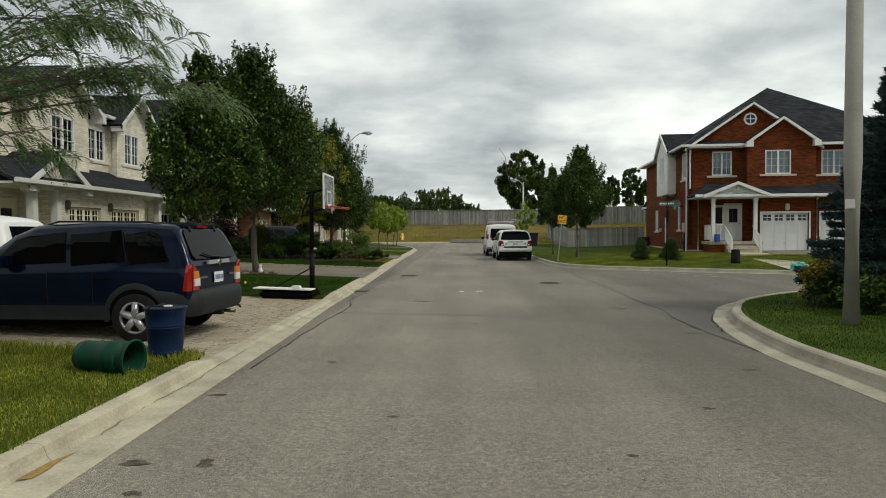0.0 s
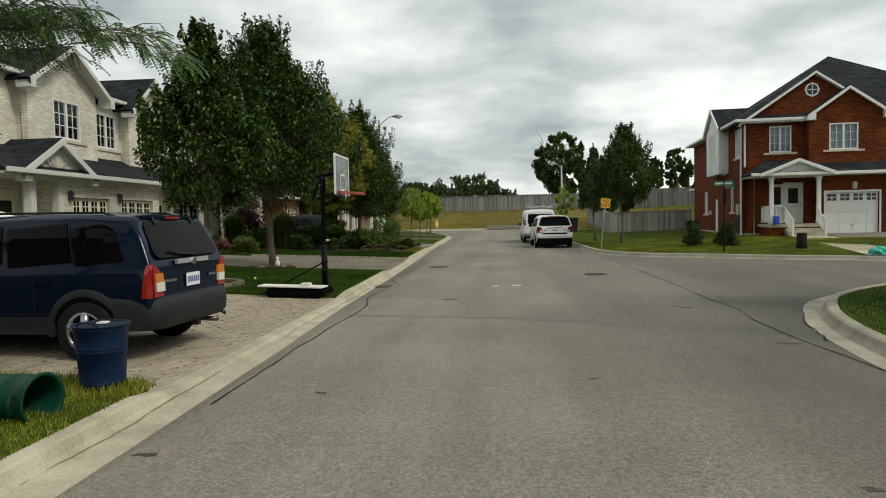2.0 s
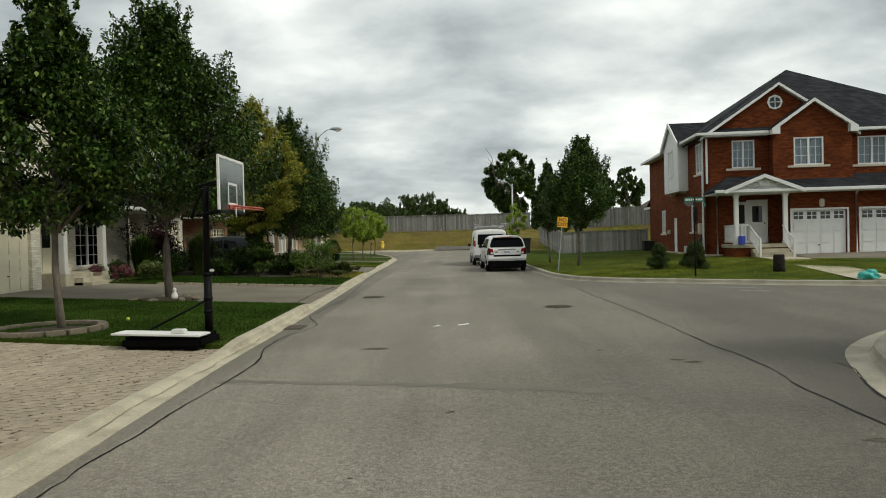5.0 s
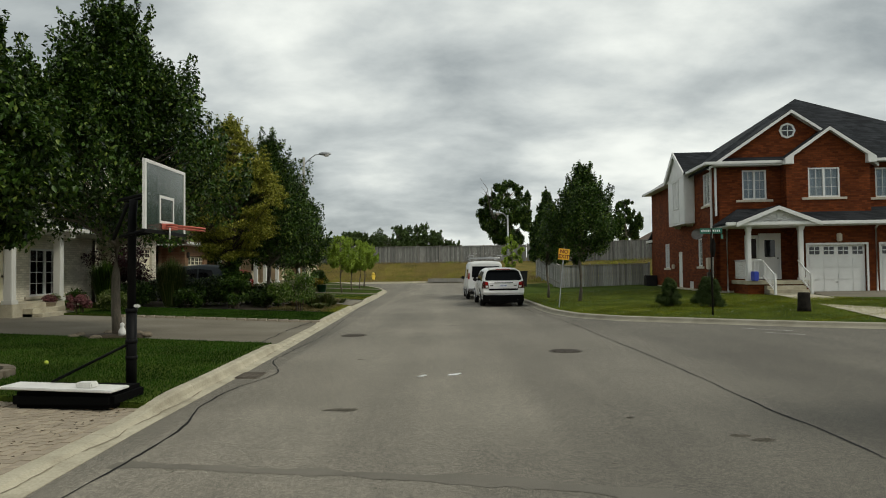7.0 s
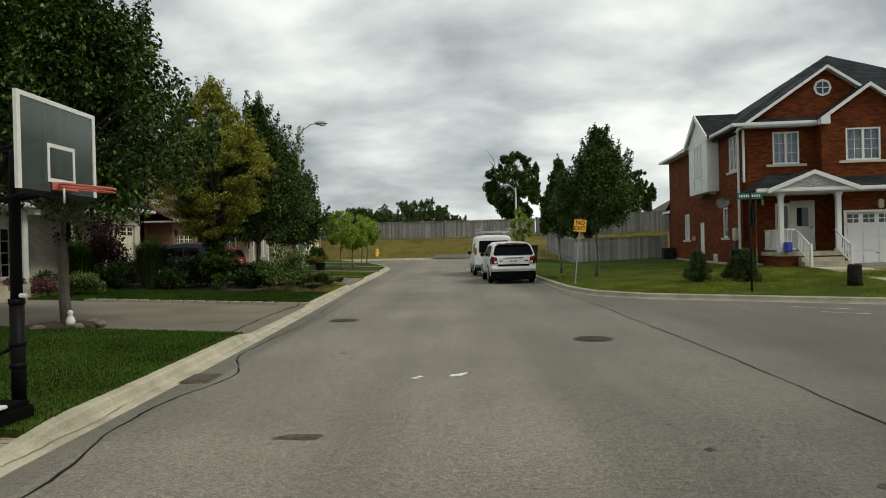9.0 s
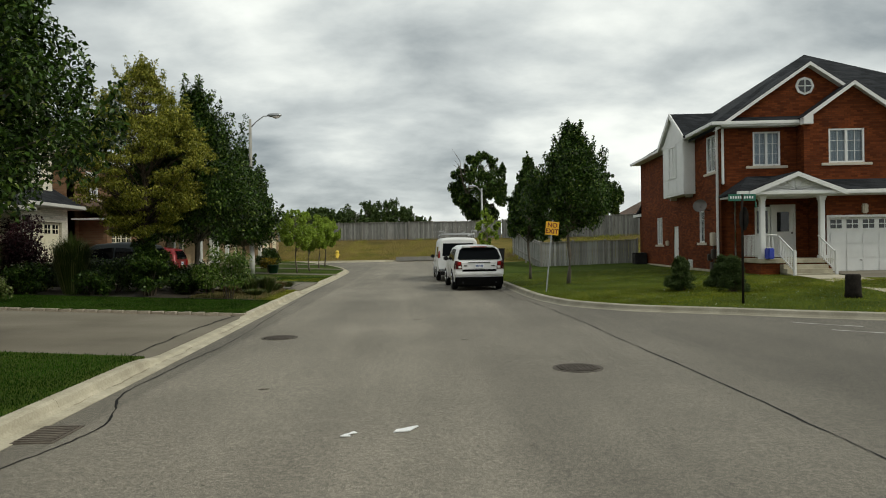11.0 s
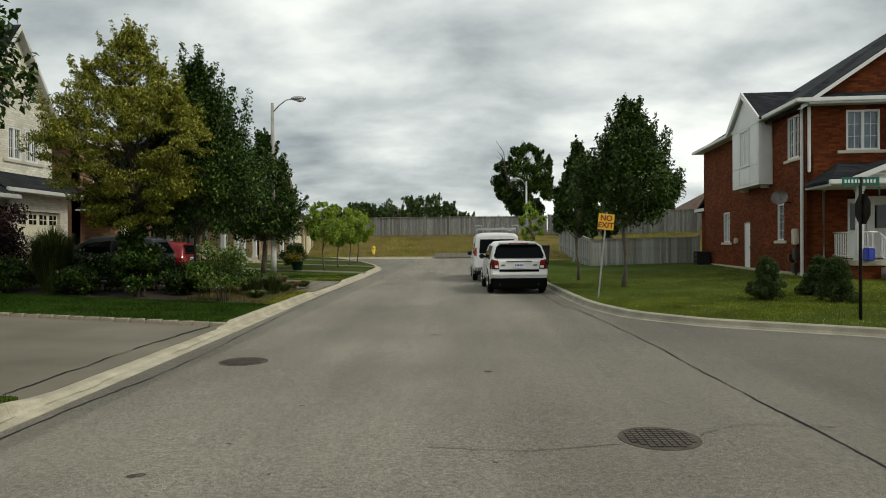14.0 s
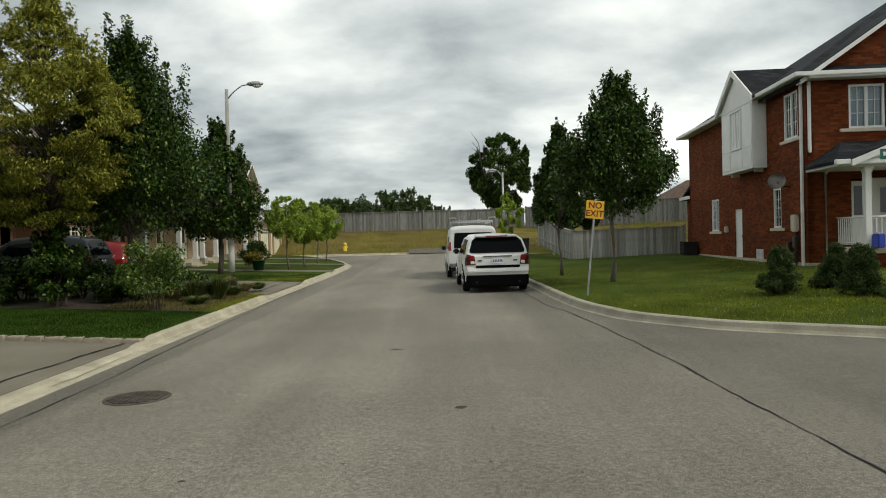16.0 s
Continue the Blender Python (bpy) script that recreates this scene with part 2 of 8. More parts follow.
def smooth_line(ctrl, step=0.5):
    """A rounded line through control points (Catmull-Rom), evenly stepped."""
    c = [np.array(p, float) for p in ctrl]
    c = [2 * c[0] - c[1]] + c + [2 * c[-1] - c[-2]]
    pts = []
    for i in range(1, len(c) - 2):
        for t in np.linspace(0, 1, 12, endpoint=False):
            p0, p1, p2, p3 = c[i - 1 : i + 3]
            pts.append(0.5 * (2 * p1 + (p2 - p0) * t + (2 * p0 - 5 * p1 + 4 * p2 - p3) * t**2 + (3 * p1 - p0 - 3 * p2 + p3) * t**3))
    pts.append(c[-2])
    return resample(pts, step)


def offset_line(line, d):
    t = np.gradient(line, axis=0)
    t /= np.linalg.norm(t, axis=1)[:, None] + 1e-9
    return line + d * np.stack([-t[:, 1], t[:, 0]], 1)


def loft(a, b, height, steps, power=1.6):
    """A sheet between two lines of the same number of points; height(x, y, d) with d the distance from the first line."""
    verts, faces, n = [], [], len(a)
    k = np.linspace(0, len(b) - 1, n)
    b = np.stack([np.interp(k, np.arange(len(b)), np.asarray(b)[:, c]) for c in (0, 1)], 1)
    for j in range(steps + 1):
        t = (j / steps) ** power
        for i in range(n):
            p = a[i] + (b[i] - a[i]) * t
            d = np.linalg.norm(p - a[i])
            verts.append((p[0], p[1], height(p[0], p[1], d)))
    for j in range(steps):
        for i in range(n - 1):
            k = j * n + i
            faces.append((k, k + 1, k + n + 1, k + n))
    return verts, faces


def pieces(name, cols, rough, by_object, bump=0.3, fine=60.0, stretch=(1, 1, 1), lo=0.8, hi=1.14):
    """A material whose tone differs from piece to piece."""
    m = surface(name, cols[0], cols[1], 3.0, rough, bump, fine, stretch=stretch)
    N, L = m.node_tree.nodes, m.node_tree.links
    p = N["Principled BSDF"]
    src = p.inputs["Base Color"].links[0].from_socket
    if by_object:
        rnd = N.new("ShaderNodeObjectInfo").outputs["Random"]
    else:
        rnd = N.new("ShaderNodeNewGeometry").outputs["Random Per Island"]
    r = N.new("ShaderNodeValToRGB")
    e = r.color_ramp.elements
    e[0].color, e[1].color = (lo, lo, lo * 0.985, 1), (hi, hi, hi * 0.98, 1)
    L.new(rnd, r.inputs[0])
    mu = N.new("ShaderNodeMix")
    mu.data_type, mu.blend_type = "RGBA", "MULTIPLY"
    mu.inputs[0].default_value = 1.0
    L.new(src, mu.inputs[6])
    L.new(r.outputs[0], mu.inputs[7])
    L.new(mu.outputs[2], p.inputs["Base Color"])
    return m


M_PAVER = pieces("paver", ((0.295, 0.246, 0.182), (0.41, 0.344, 0.262)), 0.9, True, 0.2, lo=0.87, hi=1.1)
M_PAVER_JOINED = pieces("paver_joined", ((0.295, 0.246, 0.182), (0.41, 0.344, 0.262)), 0.9, False, 0.2, lo=0.87, hi=1.1)
M_WOOD_BOARD = pieces("fence_board", ((0.24, 0.24, 0.228), (0.43, 0.43, 0.415)), 0.9, True, 0.3, 20.0, (6, 6, 0.6), 0.55, 1.2)
M_WOOD_JOINED = pieces("fence_boards", ((0.13, 0.13, 0.122), (0.3, 0.295, 0.28)), 0.9, False, 0.3, 20.0, (6, 6, 0.6), 0.6, 1.25)
M_PAVER_BED = surface("paver_sand", (0.25, 0.208, 0.155), (0.345, 0.288, 0.22), 2.0, 0.95, 0.4, 40.0)
M_DRIVE = surface("driveway_asphalt", (0.142, 0.127, 0.1), (0.23, 0.208, 0.166), 0.6, 0.9, 0.4, 60.0)
M_LAWN = surface("lawn_turf", (0.02, 0.038, 0.005), (0.078, 0.106, 0.018), 0.6, 0.95, 0.8, 28.0, fine_mix=0.5, depth=0.03)
M_BLADE = leafy("grass_blade", (0.066, 0.096, 0.009), (0.265, 0.28, 0.036), (0.42, 0.36, 0.11), mottle=0.4)
M_BLADE_DRY = leafy("grass_blade_dry", (0.095, 0.115, 0.012), (0.3, 0.31, 0.038), (0.5, 0.45, 0.2), mottle=0.35)
# darkest grass: tree shade over the lawns is put into its deep green
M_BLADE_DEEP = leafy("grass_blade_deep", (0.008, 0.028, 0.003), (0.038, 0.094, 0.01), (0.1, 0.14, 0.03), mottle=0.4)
M_LEAF_FERN = leafy("fern_leaf", (0.04, 0.085, 0.026), (0.19, 0.29, 0.11), (0.32, 0.42, 0.19), thin=0.36)
M_SPRUCE = leafy("blue_needles", (0.01, 0.025, 0.022), (0.07, 0.11, 0.105), None, 0.6)
M_YEW = leafy("evergreen_needles", (0.02, 0.04, 0.012), (0.09, 0.125, 0.035), None, 0.6)
M_LEAF_BUSH = leafy("bush_leaf", (0.04, 0.07, 0.018), (0.15, 0.19, 0.05), (0.4, 0.38, 0.2))
M_LEAF_GARDEN = leafy("garden_leaf", (0.025, 0.06, 0.01), (0.14, 0.22, 0.036), (0.36, 0.38, 0.2))
M_LEAF_PURPLE = leafy("purple_leaf", (0.02, 0.01, 0.012), (0.07, 0.025, 0.03))
M_LEAF_PINK = leafy("pink_flower", (0.1, 0.05, 0.05), (0.3, 0.12, 0.13))
M_FLOWER = leafy("yellow_flower", (0.03, 0.055, 0.012), (0.3, 0.22, 0.025), (0.75, 0.45, 0.03))
M_STRAW = leafy("straw", (0.16, 0.12, 0.05), (0.34, 0.27, 0.13))
M_CLOVER = leafy("clover_head", (0.5, 0.5, 0.42), (0.75, 0.75, 0.68))
# paler leaf for distant trees, with haze put into the colour
M_LEAF_FAR = leafy("far_leaf", (0.03, 0.05, 0.015), (0.1, 0.15, 0.045))
M_LITTER = leafy("leaf_litter", (0.03, 0.02, 0.012), (0.1, 0.065, 0.03))
M_BLADE_MID = leafy("grass_blade_mid", (0.058, 0.082, 0.006), (0.225, 0.245, 0.022), (0.4, 0.34, 0.08), mottle=0.4)


def spec_of(value, *mats):
    for m in mats:
        m.node_tree.nodes["Principled BSDF"].inputs["Specular IOR Level"].default_value = value


spec_of(0.05, M_LAWN, M_BLADE, M_BLADE_DRY, M_BLADE_DEEP, M_BLADE_MID, M_STRAW, M_DRIVE, M_DRY_GRASS)


import collections

# ---- ground, road, kerbs ----
far = 1500.0


def rise(y):
    """The street climbs gently towards its far end."""
    q = max(0.0, y - 44.0)
    return 0.0165 * q * q / (q + 6.0)


TOE = ((-14, -2.66), (0, -2.8), (5, -2.87), (9, -2.93), (12, -2.95), (15, -2.94), (18, -2.98), (21, -3.06), (25, -3.16), (29, -3.27), (33, -3.39), (38, -3.52), (44, -3.6), (50, -3.62), (54, -3.62))


def toe(y):
    """The foot of the kerb on the driveways' side."""
    return float(np.interp(y, [p[0] for p in TOE], [p[1] for p in TOE]))


def back(y):
    return toe(y) - 0.2



gv, gf = [], []
xs = [-far, -300, -120, -60, -30, 0, 30, 60, 120, 300, far]
for y in xs:
    for x in xs:
        gv.append((x, y, -0.25))
n = len(xs)
gf = [(j * n + i, j * n + i + 1, (j + 1) * n + i + 1, (j + 1) * n + i) for j in range(n - 1) for i in range(n - 1)]
mesh_thing("ground", gv, gf, M_GRASS_SOIL, None, "open grassy ground reaching the horizon", "ground", "structure")
ry_ = [-60, 20, 44, 47, 50, 54, 58, 63, 68, 74]
rv = [(x, y, rise(y)) for y in ry_ for x in (-90, 90)]
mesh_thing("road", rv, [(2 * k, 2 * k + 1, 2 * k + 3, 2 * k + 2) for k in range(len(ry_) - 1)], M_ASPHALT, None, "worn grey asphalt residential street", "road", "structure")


def kerb(name, line, side, heights, label, gutter=0.27, material=None):
    """side: +1 where the kerb lies to the left of the line's way."""
    gutter = gutter if hasattr(gutter, "__len__") else [gutter] * len(line)
    prof = [(0.0, -0.1), (0.0, 0.006), (0.27, 0.016), (0.30, 0.3), (0.325, 0.85), (0.36, 1.0), (0.47, 1.0), (0.49, 0.94), (0.49, -0.5)]
    rows = []
    for k, (o, z) in enumerate(prof):
        l = offset_line(line, side * o) if k > 1 else line + (offset_line(line, side) - line) * (0.27 - np.array(gutter))[:, None]
        rows.append([(p[0], p[1], rise(p[1]) + (z if k < 3 else (0.016 + z * h if z > 0 else -0.1))) for p, h in zip(l, heights)])
    m = len(prof)
    verts = [rows[j][i] for i in range(len(line)) for j in range(m)]
    faces = []
    for i in range(len(line) - 1):
        for j in range(m - 1):
            q = (i * m + j, i * m + j + 1, (i + 1) * m + j + 1, (i + 1) * m + j)
            faces.append(q if side < 0 else q[::-1])
    return mesh_thing(name, verts, faces, material or M_CONCRETE, None, label, "kerb", "structure")


DRIVES = [(8.35, 15.8), (22.2, 28.4), (36.9, 42.8), (49.0, 50.4)]
left_line = np.vstack([[(toe(y) + 0.27, y) for y in np.arange(-14, 53, 0.4)], smooth_line([(toe(53) + 0.27, 53), (-3.45, 55), (-4.1, 58.5), (-6.2, 65), (-9.3, 71.6)], 0.5)])


def drop(y):
    h = 0.12
    for a, b in DRIVES:
        h -= 0.085 * min(1, max(0, (y - a + 0.35) / 0.7)) * min(1, max(0, (b + 0.35 - y) / 0.7))
    return h


kerb("kerb_left", left_line, 1, [drop(p[1]) for p in left_line], "pale concrete kerb dipping at the driveways", [float(np.interp(p[1], [4, 8, 11, 15, 22, 34], [0.34, 0.31, 0.27, 0.12, 0.16, 0.15])) for p in left_line])
right_line = smooth_line([(3.78, 70), (3.78, 50), (3.8, 38.5), (3.86, 33.1), (4.1, 31.1), (4.4, 29.95), (5.03, 28.95), (5.7, 28.2), (7.28, 27.15), (9.4, 25.75), (12.2, 24.3), (30, 15.3), (60, 0.5)], 0.5)
kerb("kerb_corner_lawn", right_line, 1, [0.13] * len(right_line), "pale concrete kerb round the corner lawn", 0.07, M_CONCRETE_OLD)
isle_line = smooth_line([(4.6, -14), (3.98, 2), (3.86, 8), (3.9, 9.5), (4.1, 11), (4.4, 12.35), (4.85, 13.6), (5.55, 14.95), (6.75, 16.25), (8.0, 17.1), (9.6, 17.4), (12, 16.7), (20, 12.8), (40, 2.8), (60, -7)], 0.5)
kerb("kerb_near_corner", isle_line, -1, [0.13] * len(isle_line), "weathered concrete kerb round the near corner lawn", 0.27, M_CONCRETE_OLD)
end_line = resample([(-60, 73.0), (3.78, 70.6), (8, 70.2)], 1.0)
kerb("kerb_end", end_line, 1, [0.13] * len(end_line), "pale concrete kerb below the grass bank")


SKEW = 0.15


def strip(name, y0, y1, material, label, category, h0, slope, x1=-13.4):
    a = np.array([(back(y), y) for y in np.linspace(y0, y1, max(3, int((y1 - y0) / 0.5)))])
    d = -3.3 - x1
    b = a + np.array([-d, SKEW * d])
    v, f = loft(a, b, lambda x, y, d: h0 + slope * d + rise(y), 20, 1.0)
    v, f = list(v), list(f)
    seen = collections.Counter(tuple(sorted((q[k], q[(k + 1) % len(q)]))) for q in f for k in range(len(q)))
    for q in list(f):
        for k in range(len(q)):
            p0, p1 = q[k], q[(k + 1) % len(q)]
            if seen[tuple(sorted((p0, p1)))] == 1:
                i = len(v)
                v += [(v[p0][0], v[p0][1], v[p0][2] - 0.16), (v[p1][0], v[p1][1], v[p1][2] - 0.16)]
                f.append((p1, p0, i, i + 1))
    return mesh_thing(name, v, f, material, None, label, category, "structure")


LAWNS = [(-14, 8.35), (15.8, 22.2), (28.4, 36.9), (42.8, 49.0)]
for a, b in LAWNS:
    strip("lawn", a, b, M_LAWN, "green front lawn beside the street", "lawn", 0.125, 0.028, -30)
strip("driveway_bed", *DRIVES[0], M_PAVER_BED, "sandy joints of a paver driveway", "driveway", 0.048, 0.03)
for a, b in DRIVES[1:]:
    strip("driveway_asphalt", a, b, M_DRIVE, "grey asphalt driveway", "driveway", 0.06 if a < 30 else 0.105, 0.029)

ka = offset_line(left_line, 0.47)
ka = ka[ka[:, 1] > 50.4]
kb = np.array([(-40, 50.4 + SKEW * 36 + 1.1 * (p[1] - 50.4)) for p in ka])
v, f = loft(ka, kb, lambda x, y, d: 0.125 + 0.028 * d + rise(min(y, 74)), 20, 1.2)
mesh_thing("lawn_bend", v, f, M_LAWN, None, "green lawn inside the bend of the street", "lawn", "structure", smooth=True)
for y0, y1 in ((54.6, 56.0), (62.0, 64.0)):
    ia = np.array([p for p in ka if y0 < p[1] < y1])
    v, f = loft(ia, ia + np.array([-8.5, SKEW * 8.5]), lambda x, y, d: 0.15 + 0.028 * d + rise(y), 8, 1.0)
    mesh_thing("driveway_asphalt", v, f, M_DRIVE, None, "pale driveway crossing the far lawn", "driveway", "structure")
ka = offset_line(right_line, 0.47)
kb = np.array([(45 + 0 * p[0], 62 - 37 * i / (len(ka) - 1)) for i, p in enumerate(ka)])
v, f = loft(ka, kb, lambda x, y, d: 0.13 + 0.03 * min(d, 9) + rise(min(y, 60)), 26, 1.5)
mesh_thing("lawn_corner", v, f, M_LAWN, None, "mown corner lawn beside the red brick house", "lawn", "structure", smooth=True)
ka = offset_line(isle_line, -0.47)
kb = np.array([(70, -40 + 0 * p[0]) for p in ka])
v, f = loft(ka, kb, lambda x, y, d: 0.13 + 0.02 * min(d, 9), 26, 1.8)
mesh_thing("lawn_near_corner", v, f, M_LAWN, None, "shaded corner lawn round a spruce", "lawn", "structure", smooth=True)
ka = offset_line(end_line, 0.47)
kb = ka + np.array([0, 60.0])


def bank(x, y, d):
    s = min(1, max(0, (d - 0.6) / 6.0))
    return 0.5 + 1.8 * s * s * (3 - 2 * s) + 0.012 * max(0, d - 7)


v, f = loft(ka, kb, bank, 40, 2.2)
mesh_thing("grass_bank", v, f, M_DRY_GRASS, None, "dry yellowing grass bank below the fence", "bank", "structure", smooth=True)



# ---- houses ----
def bricks(name, a, b, mortar, w=0.235, h=0.078):
    m = bpy.data.materials.new(name)
    m.use_nodes = True
    N, L = m.node_tree.nodes, m.node_tree.links
    p = N["Principled BSDF"]
    co, sep, ad, cb = N.new("ShaderNodeTexCoord"), N.new("ShaderNodeSeparateXYZ"), N.new("ShaderNodeMath"), N.new("ShaderNodeCombineXYZ")
    L.new(co.outputs["Object"], sep.inputs[0])
    L.new(sep.outputs["X"], ad.inputs[0])
    L.new(sep.outputs["Y"], ad.inputs[1])
    L.new(ad.outputs[0], cb.inputs[0])
    L.new(sep.outputs["Z"], cb.inputs[1])
    br = N.new("ShaderNodeTexBrick")
    br.inputs["Scale"].default_value = 1.0
    br.inputs["Brick Width"].default_value, br.inputs["Row Height"].default_value = w, h
    br.inputs["Mortar Size"].default_value, br.inputs["Mortar Smooth"].default_value = 0.006, 0.2
    br.inputs["Color1"].default_value, br.inputs["Color2"].default_value, br.inputs["Mortar"].default_value = (*a, 1), (*b, 1), (*mortar, 1)
    br.inputs["Bias"].default_value = -0.1
    L.new(cb.outputs[0], br.inputs["Vector"])
    n = N.new("ShaderNodeTexNoise")
    n.inputs["Scale"].default_value, n.inputs["Detail"].default_value = 0.7, 6
    L.new(co.outputs["Object"], n.inputs["Vector"])
    r = N.new("ShaderNodeMapRange")
    r.inputs[1].default_value, r.inputs[2].default_value, r.inputs[3].default_value, r.inputs[4].default_value = 0.3, 0.7, 0.78, 1.16
    L.new(n.outputs[0], r.inputs[0])
    mu = N.new("ShaderNodeMix")
    mu.data_type, mu.blend_type = "RGBA", "MULTIPLY"
    mu.inputs[0].default_value = 1.0
    L.new(br.outputs["Color"], mu.inputs[6])
    L.new(r.outputs[0], mu.inputs[7])
    L.new(mu.outputs[2], p.inputs["Base Color"])
    p.inputs["Roughness"].default_value = 0.88
    bp = N.new("ShaderNodeBump")
    bp.inputs["Strength"].default_value, bp.inputs["Distance"].default_value = 0.6, 0.006
    bp.invert = True
    L.new(br.outputs["Fac"], bp.inputs["Height"])
    L.new(bp.outputs[0], p.inputs["Normal"])
    return m


M_BRICK_RED = bricks("red_brick", (0.09, 0.0205, 0.006), (0.19, 0.048, 0.0125), (0.07, 0.026, 0.011))
M_BRICK_CREAM = bricks("cream_brick", (0.6, 0.56, 0.45), (0.8, 0.755, 0.635), (0.48, 0.45, 0.37))
M_BRICK_BROWN = bricks("brown_brick", (0.22, 0.115, 0.06), (0.31, 0.175, 0.095), (0.24, 0.17, 0.11))
M_BRICK_TAN = bricks("tan_brick", (0.36, 0.25, 0.15), (0.47, 0.34, 0.21), (0.36, 0.28, 0.19))
M_SHINGLE = bricks("dark_shingle", (0.009, 0.0105, 0.013), (0.03, 0.033, 0.038), (0.005, 0.006, 0.007), 0.32, 0.13)
M_SHINGLE_BROWN = bricks("brown_shingle", (0.075, 0.042, 0.026), (0.13, 0.078, 0.05), (0.04, 0.025, 0.016), 0.32, 0.13)
for m_ in (M_BRICK_RED, M_SHINGLE):
    m_.node_tree.nodes["Principled BSDF"].inputs["Specular IOR Level"].default_value = 0.15
M_CREAM_PAINT = surface("cream_paint", (0.7, 0.65, 0.48), (0.8, 0.75, 0.57), 2.0, 0.5, 0.05, 30.0)
M_STONE = surface("pale_sill_stone", (0.48, 0.42, 0.33), (0.6, 0.54, 0.44), 3.0, 0.85, 0.2, 40.0)
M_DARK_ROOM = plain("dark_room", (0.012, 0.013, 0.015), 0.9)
M_CURTAIN = surface("white_curtain", (0.42, 0.44, 0.46), (0.72, 0.74, 0.75), 3.0, 0.9, 0.1, 9.0, stretch=(6, 6, 0.3))
M_BRASS = plain("dull_metal", (0.12, 0.11, 0.1), 0.4, 0.9)


def glass(name, tint=(0.8, 0.85, 0.88), gloss=0.18):
    m = bpy.data.materials.new(name)
    m.use_nodes = True
    N, L = m.node_tree.nodes, m.node_tree.links
    out = N["Material Output"]
    N.remove(N["Principled BSDF"])
    t, g, mx, fr = N.new("ShaderNodeBsdfTransparent"), N.new("ShaderNodeBsdfGlossy"), N.new("ShaderNodeMixShader"), N.new("ShaderNodeFresnel")
    t.inputs[0].default_value = (*tint, 1)
    g.inputs["Roughness"].default_value = 0.03
    fr.inputs[0].default_value = 1.0 + gloss * 3
    L.new(fr.outputs[0], mx.inputs[0])
    L.new(t.outputs[0], mx.inputs[1])
    L.new(g.outputs[0], mx.inputs[2])
    L.new(mx.outputs[0], out.inputs[0])
    return m


M_GLASS = glass("window_glass")


def wall(name, parent, m, length, z0, z1, holes, material, thick=0.22, top=None):
    """A wall along local X that faces -Y, with openings (a0, a1, z0, z1). top: outline points (a, z) above z1 for a gable."""
    xs_, zs_ = sorted({0, length, *[h[0] for h in holes], *[h[1] for h in holes]}), sorted({z0, z1, *[h[2] for h in holes], *[h[3] for h in holes]})
    bm = bmesh.new()
    def q(*pts):
        bm.faces.new([bm.verts.new(p) for p in pts])
    for xa, xb in zip(xs_, xs_[1:]):
        for za, zb in zip(zs_, zs_[1:]):
            cx, cz = (xa + xb) / 2, (za + zb) / 2
            if any(h[0] < cx < h[1] and h[2] < cz < h[3] for h in holes):
                continue
            q((xa, 0, za), (xb, 0, za), (xb, 0, zb), (xa, 0, zb))
            q((xa, thick, za), (xa, thick, zb), (xb, thick, zb), (xb, thick, za))
    for a0, a1, b0, b1 in holes:
        q((a0, 0, b0), (a0, thick, b0), (a1, thick, b0), (a1, 0, b0))
        q((a0, 0, b1), (a1, 0, b1), (a1, thick, b1), (a0, thick, b1))
        q((a0, 0, b0), (a0, 0, b1), (a0, thick, b1), (a0, thick, b0))
        q((a1, 0, b0), (a1, thick, b0), (a1, thick, b1), (a1, 0, b1))
    for xa in (0, length):
        q((xa, 0, z0), (xa, 0, z1), (xa, thick, z1), (xa, thick, z0))
    if top:
        q(*[(a, 0, z) for a, z in top])
        q(*[(a, thick, z) for a, z in top][::-1])
    ob = part(name, bm, material, parent)
    ob.matrix_local = m
    return ob


def at(u, v, z, turn=0):
    return pose(u, v, z, 0, 0, turn)


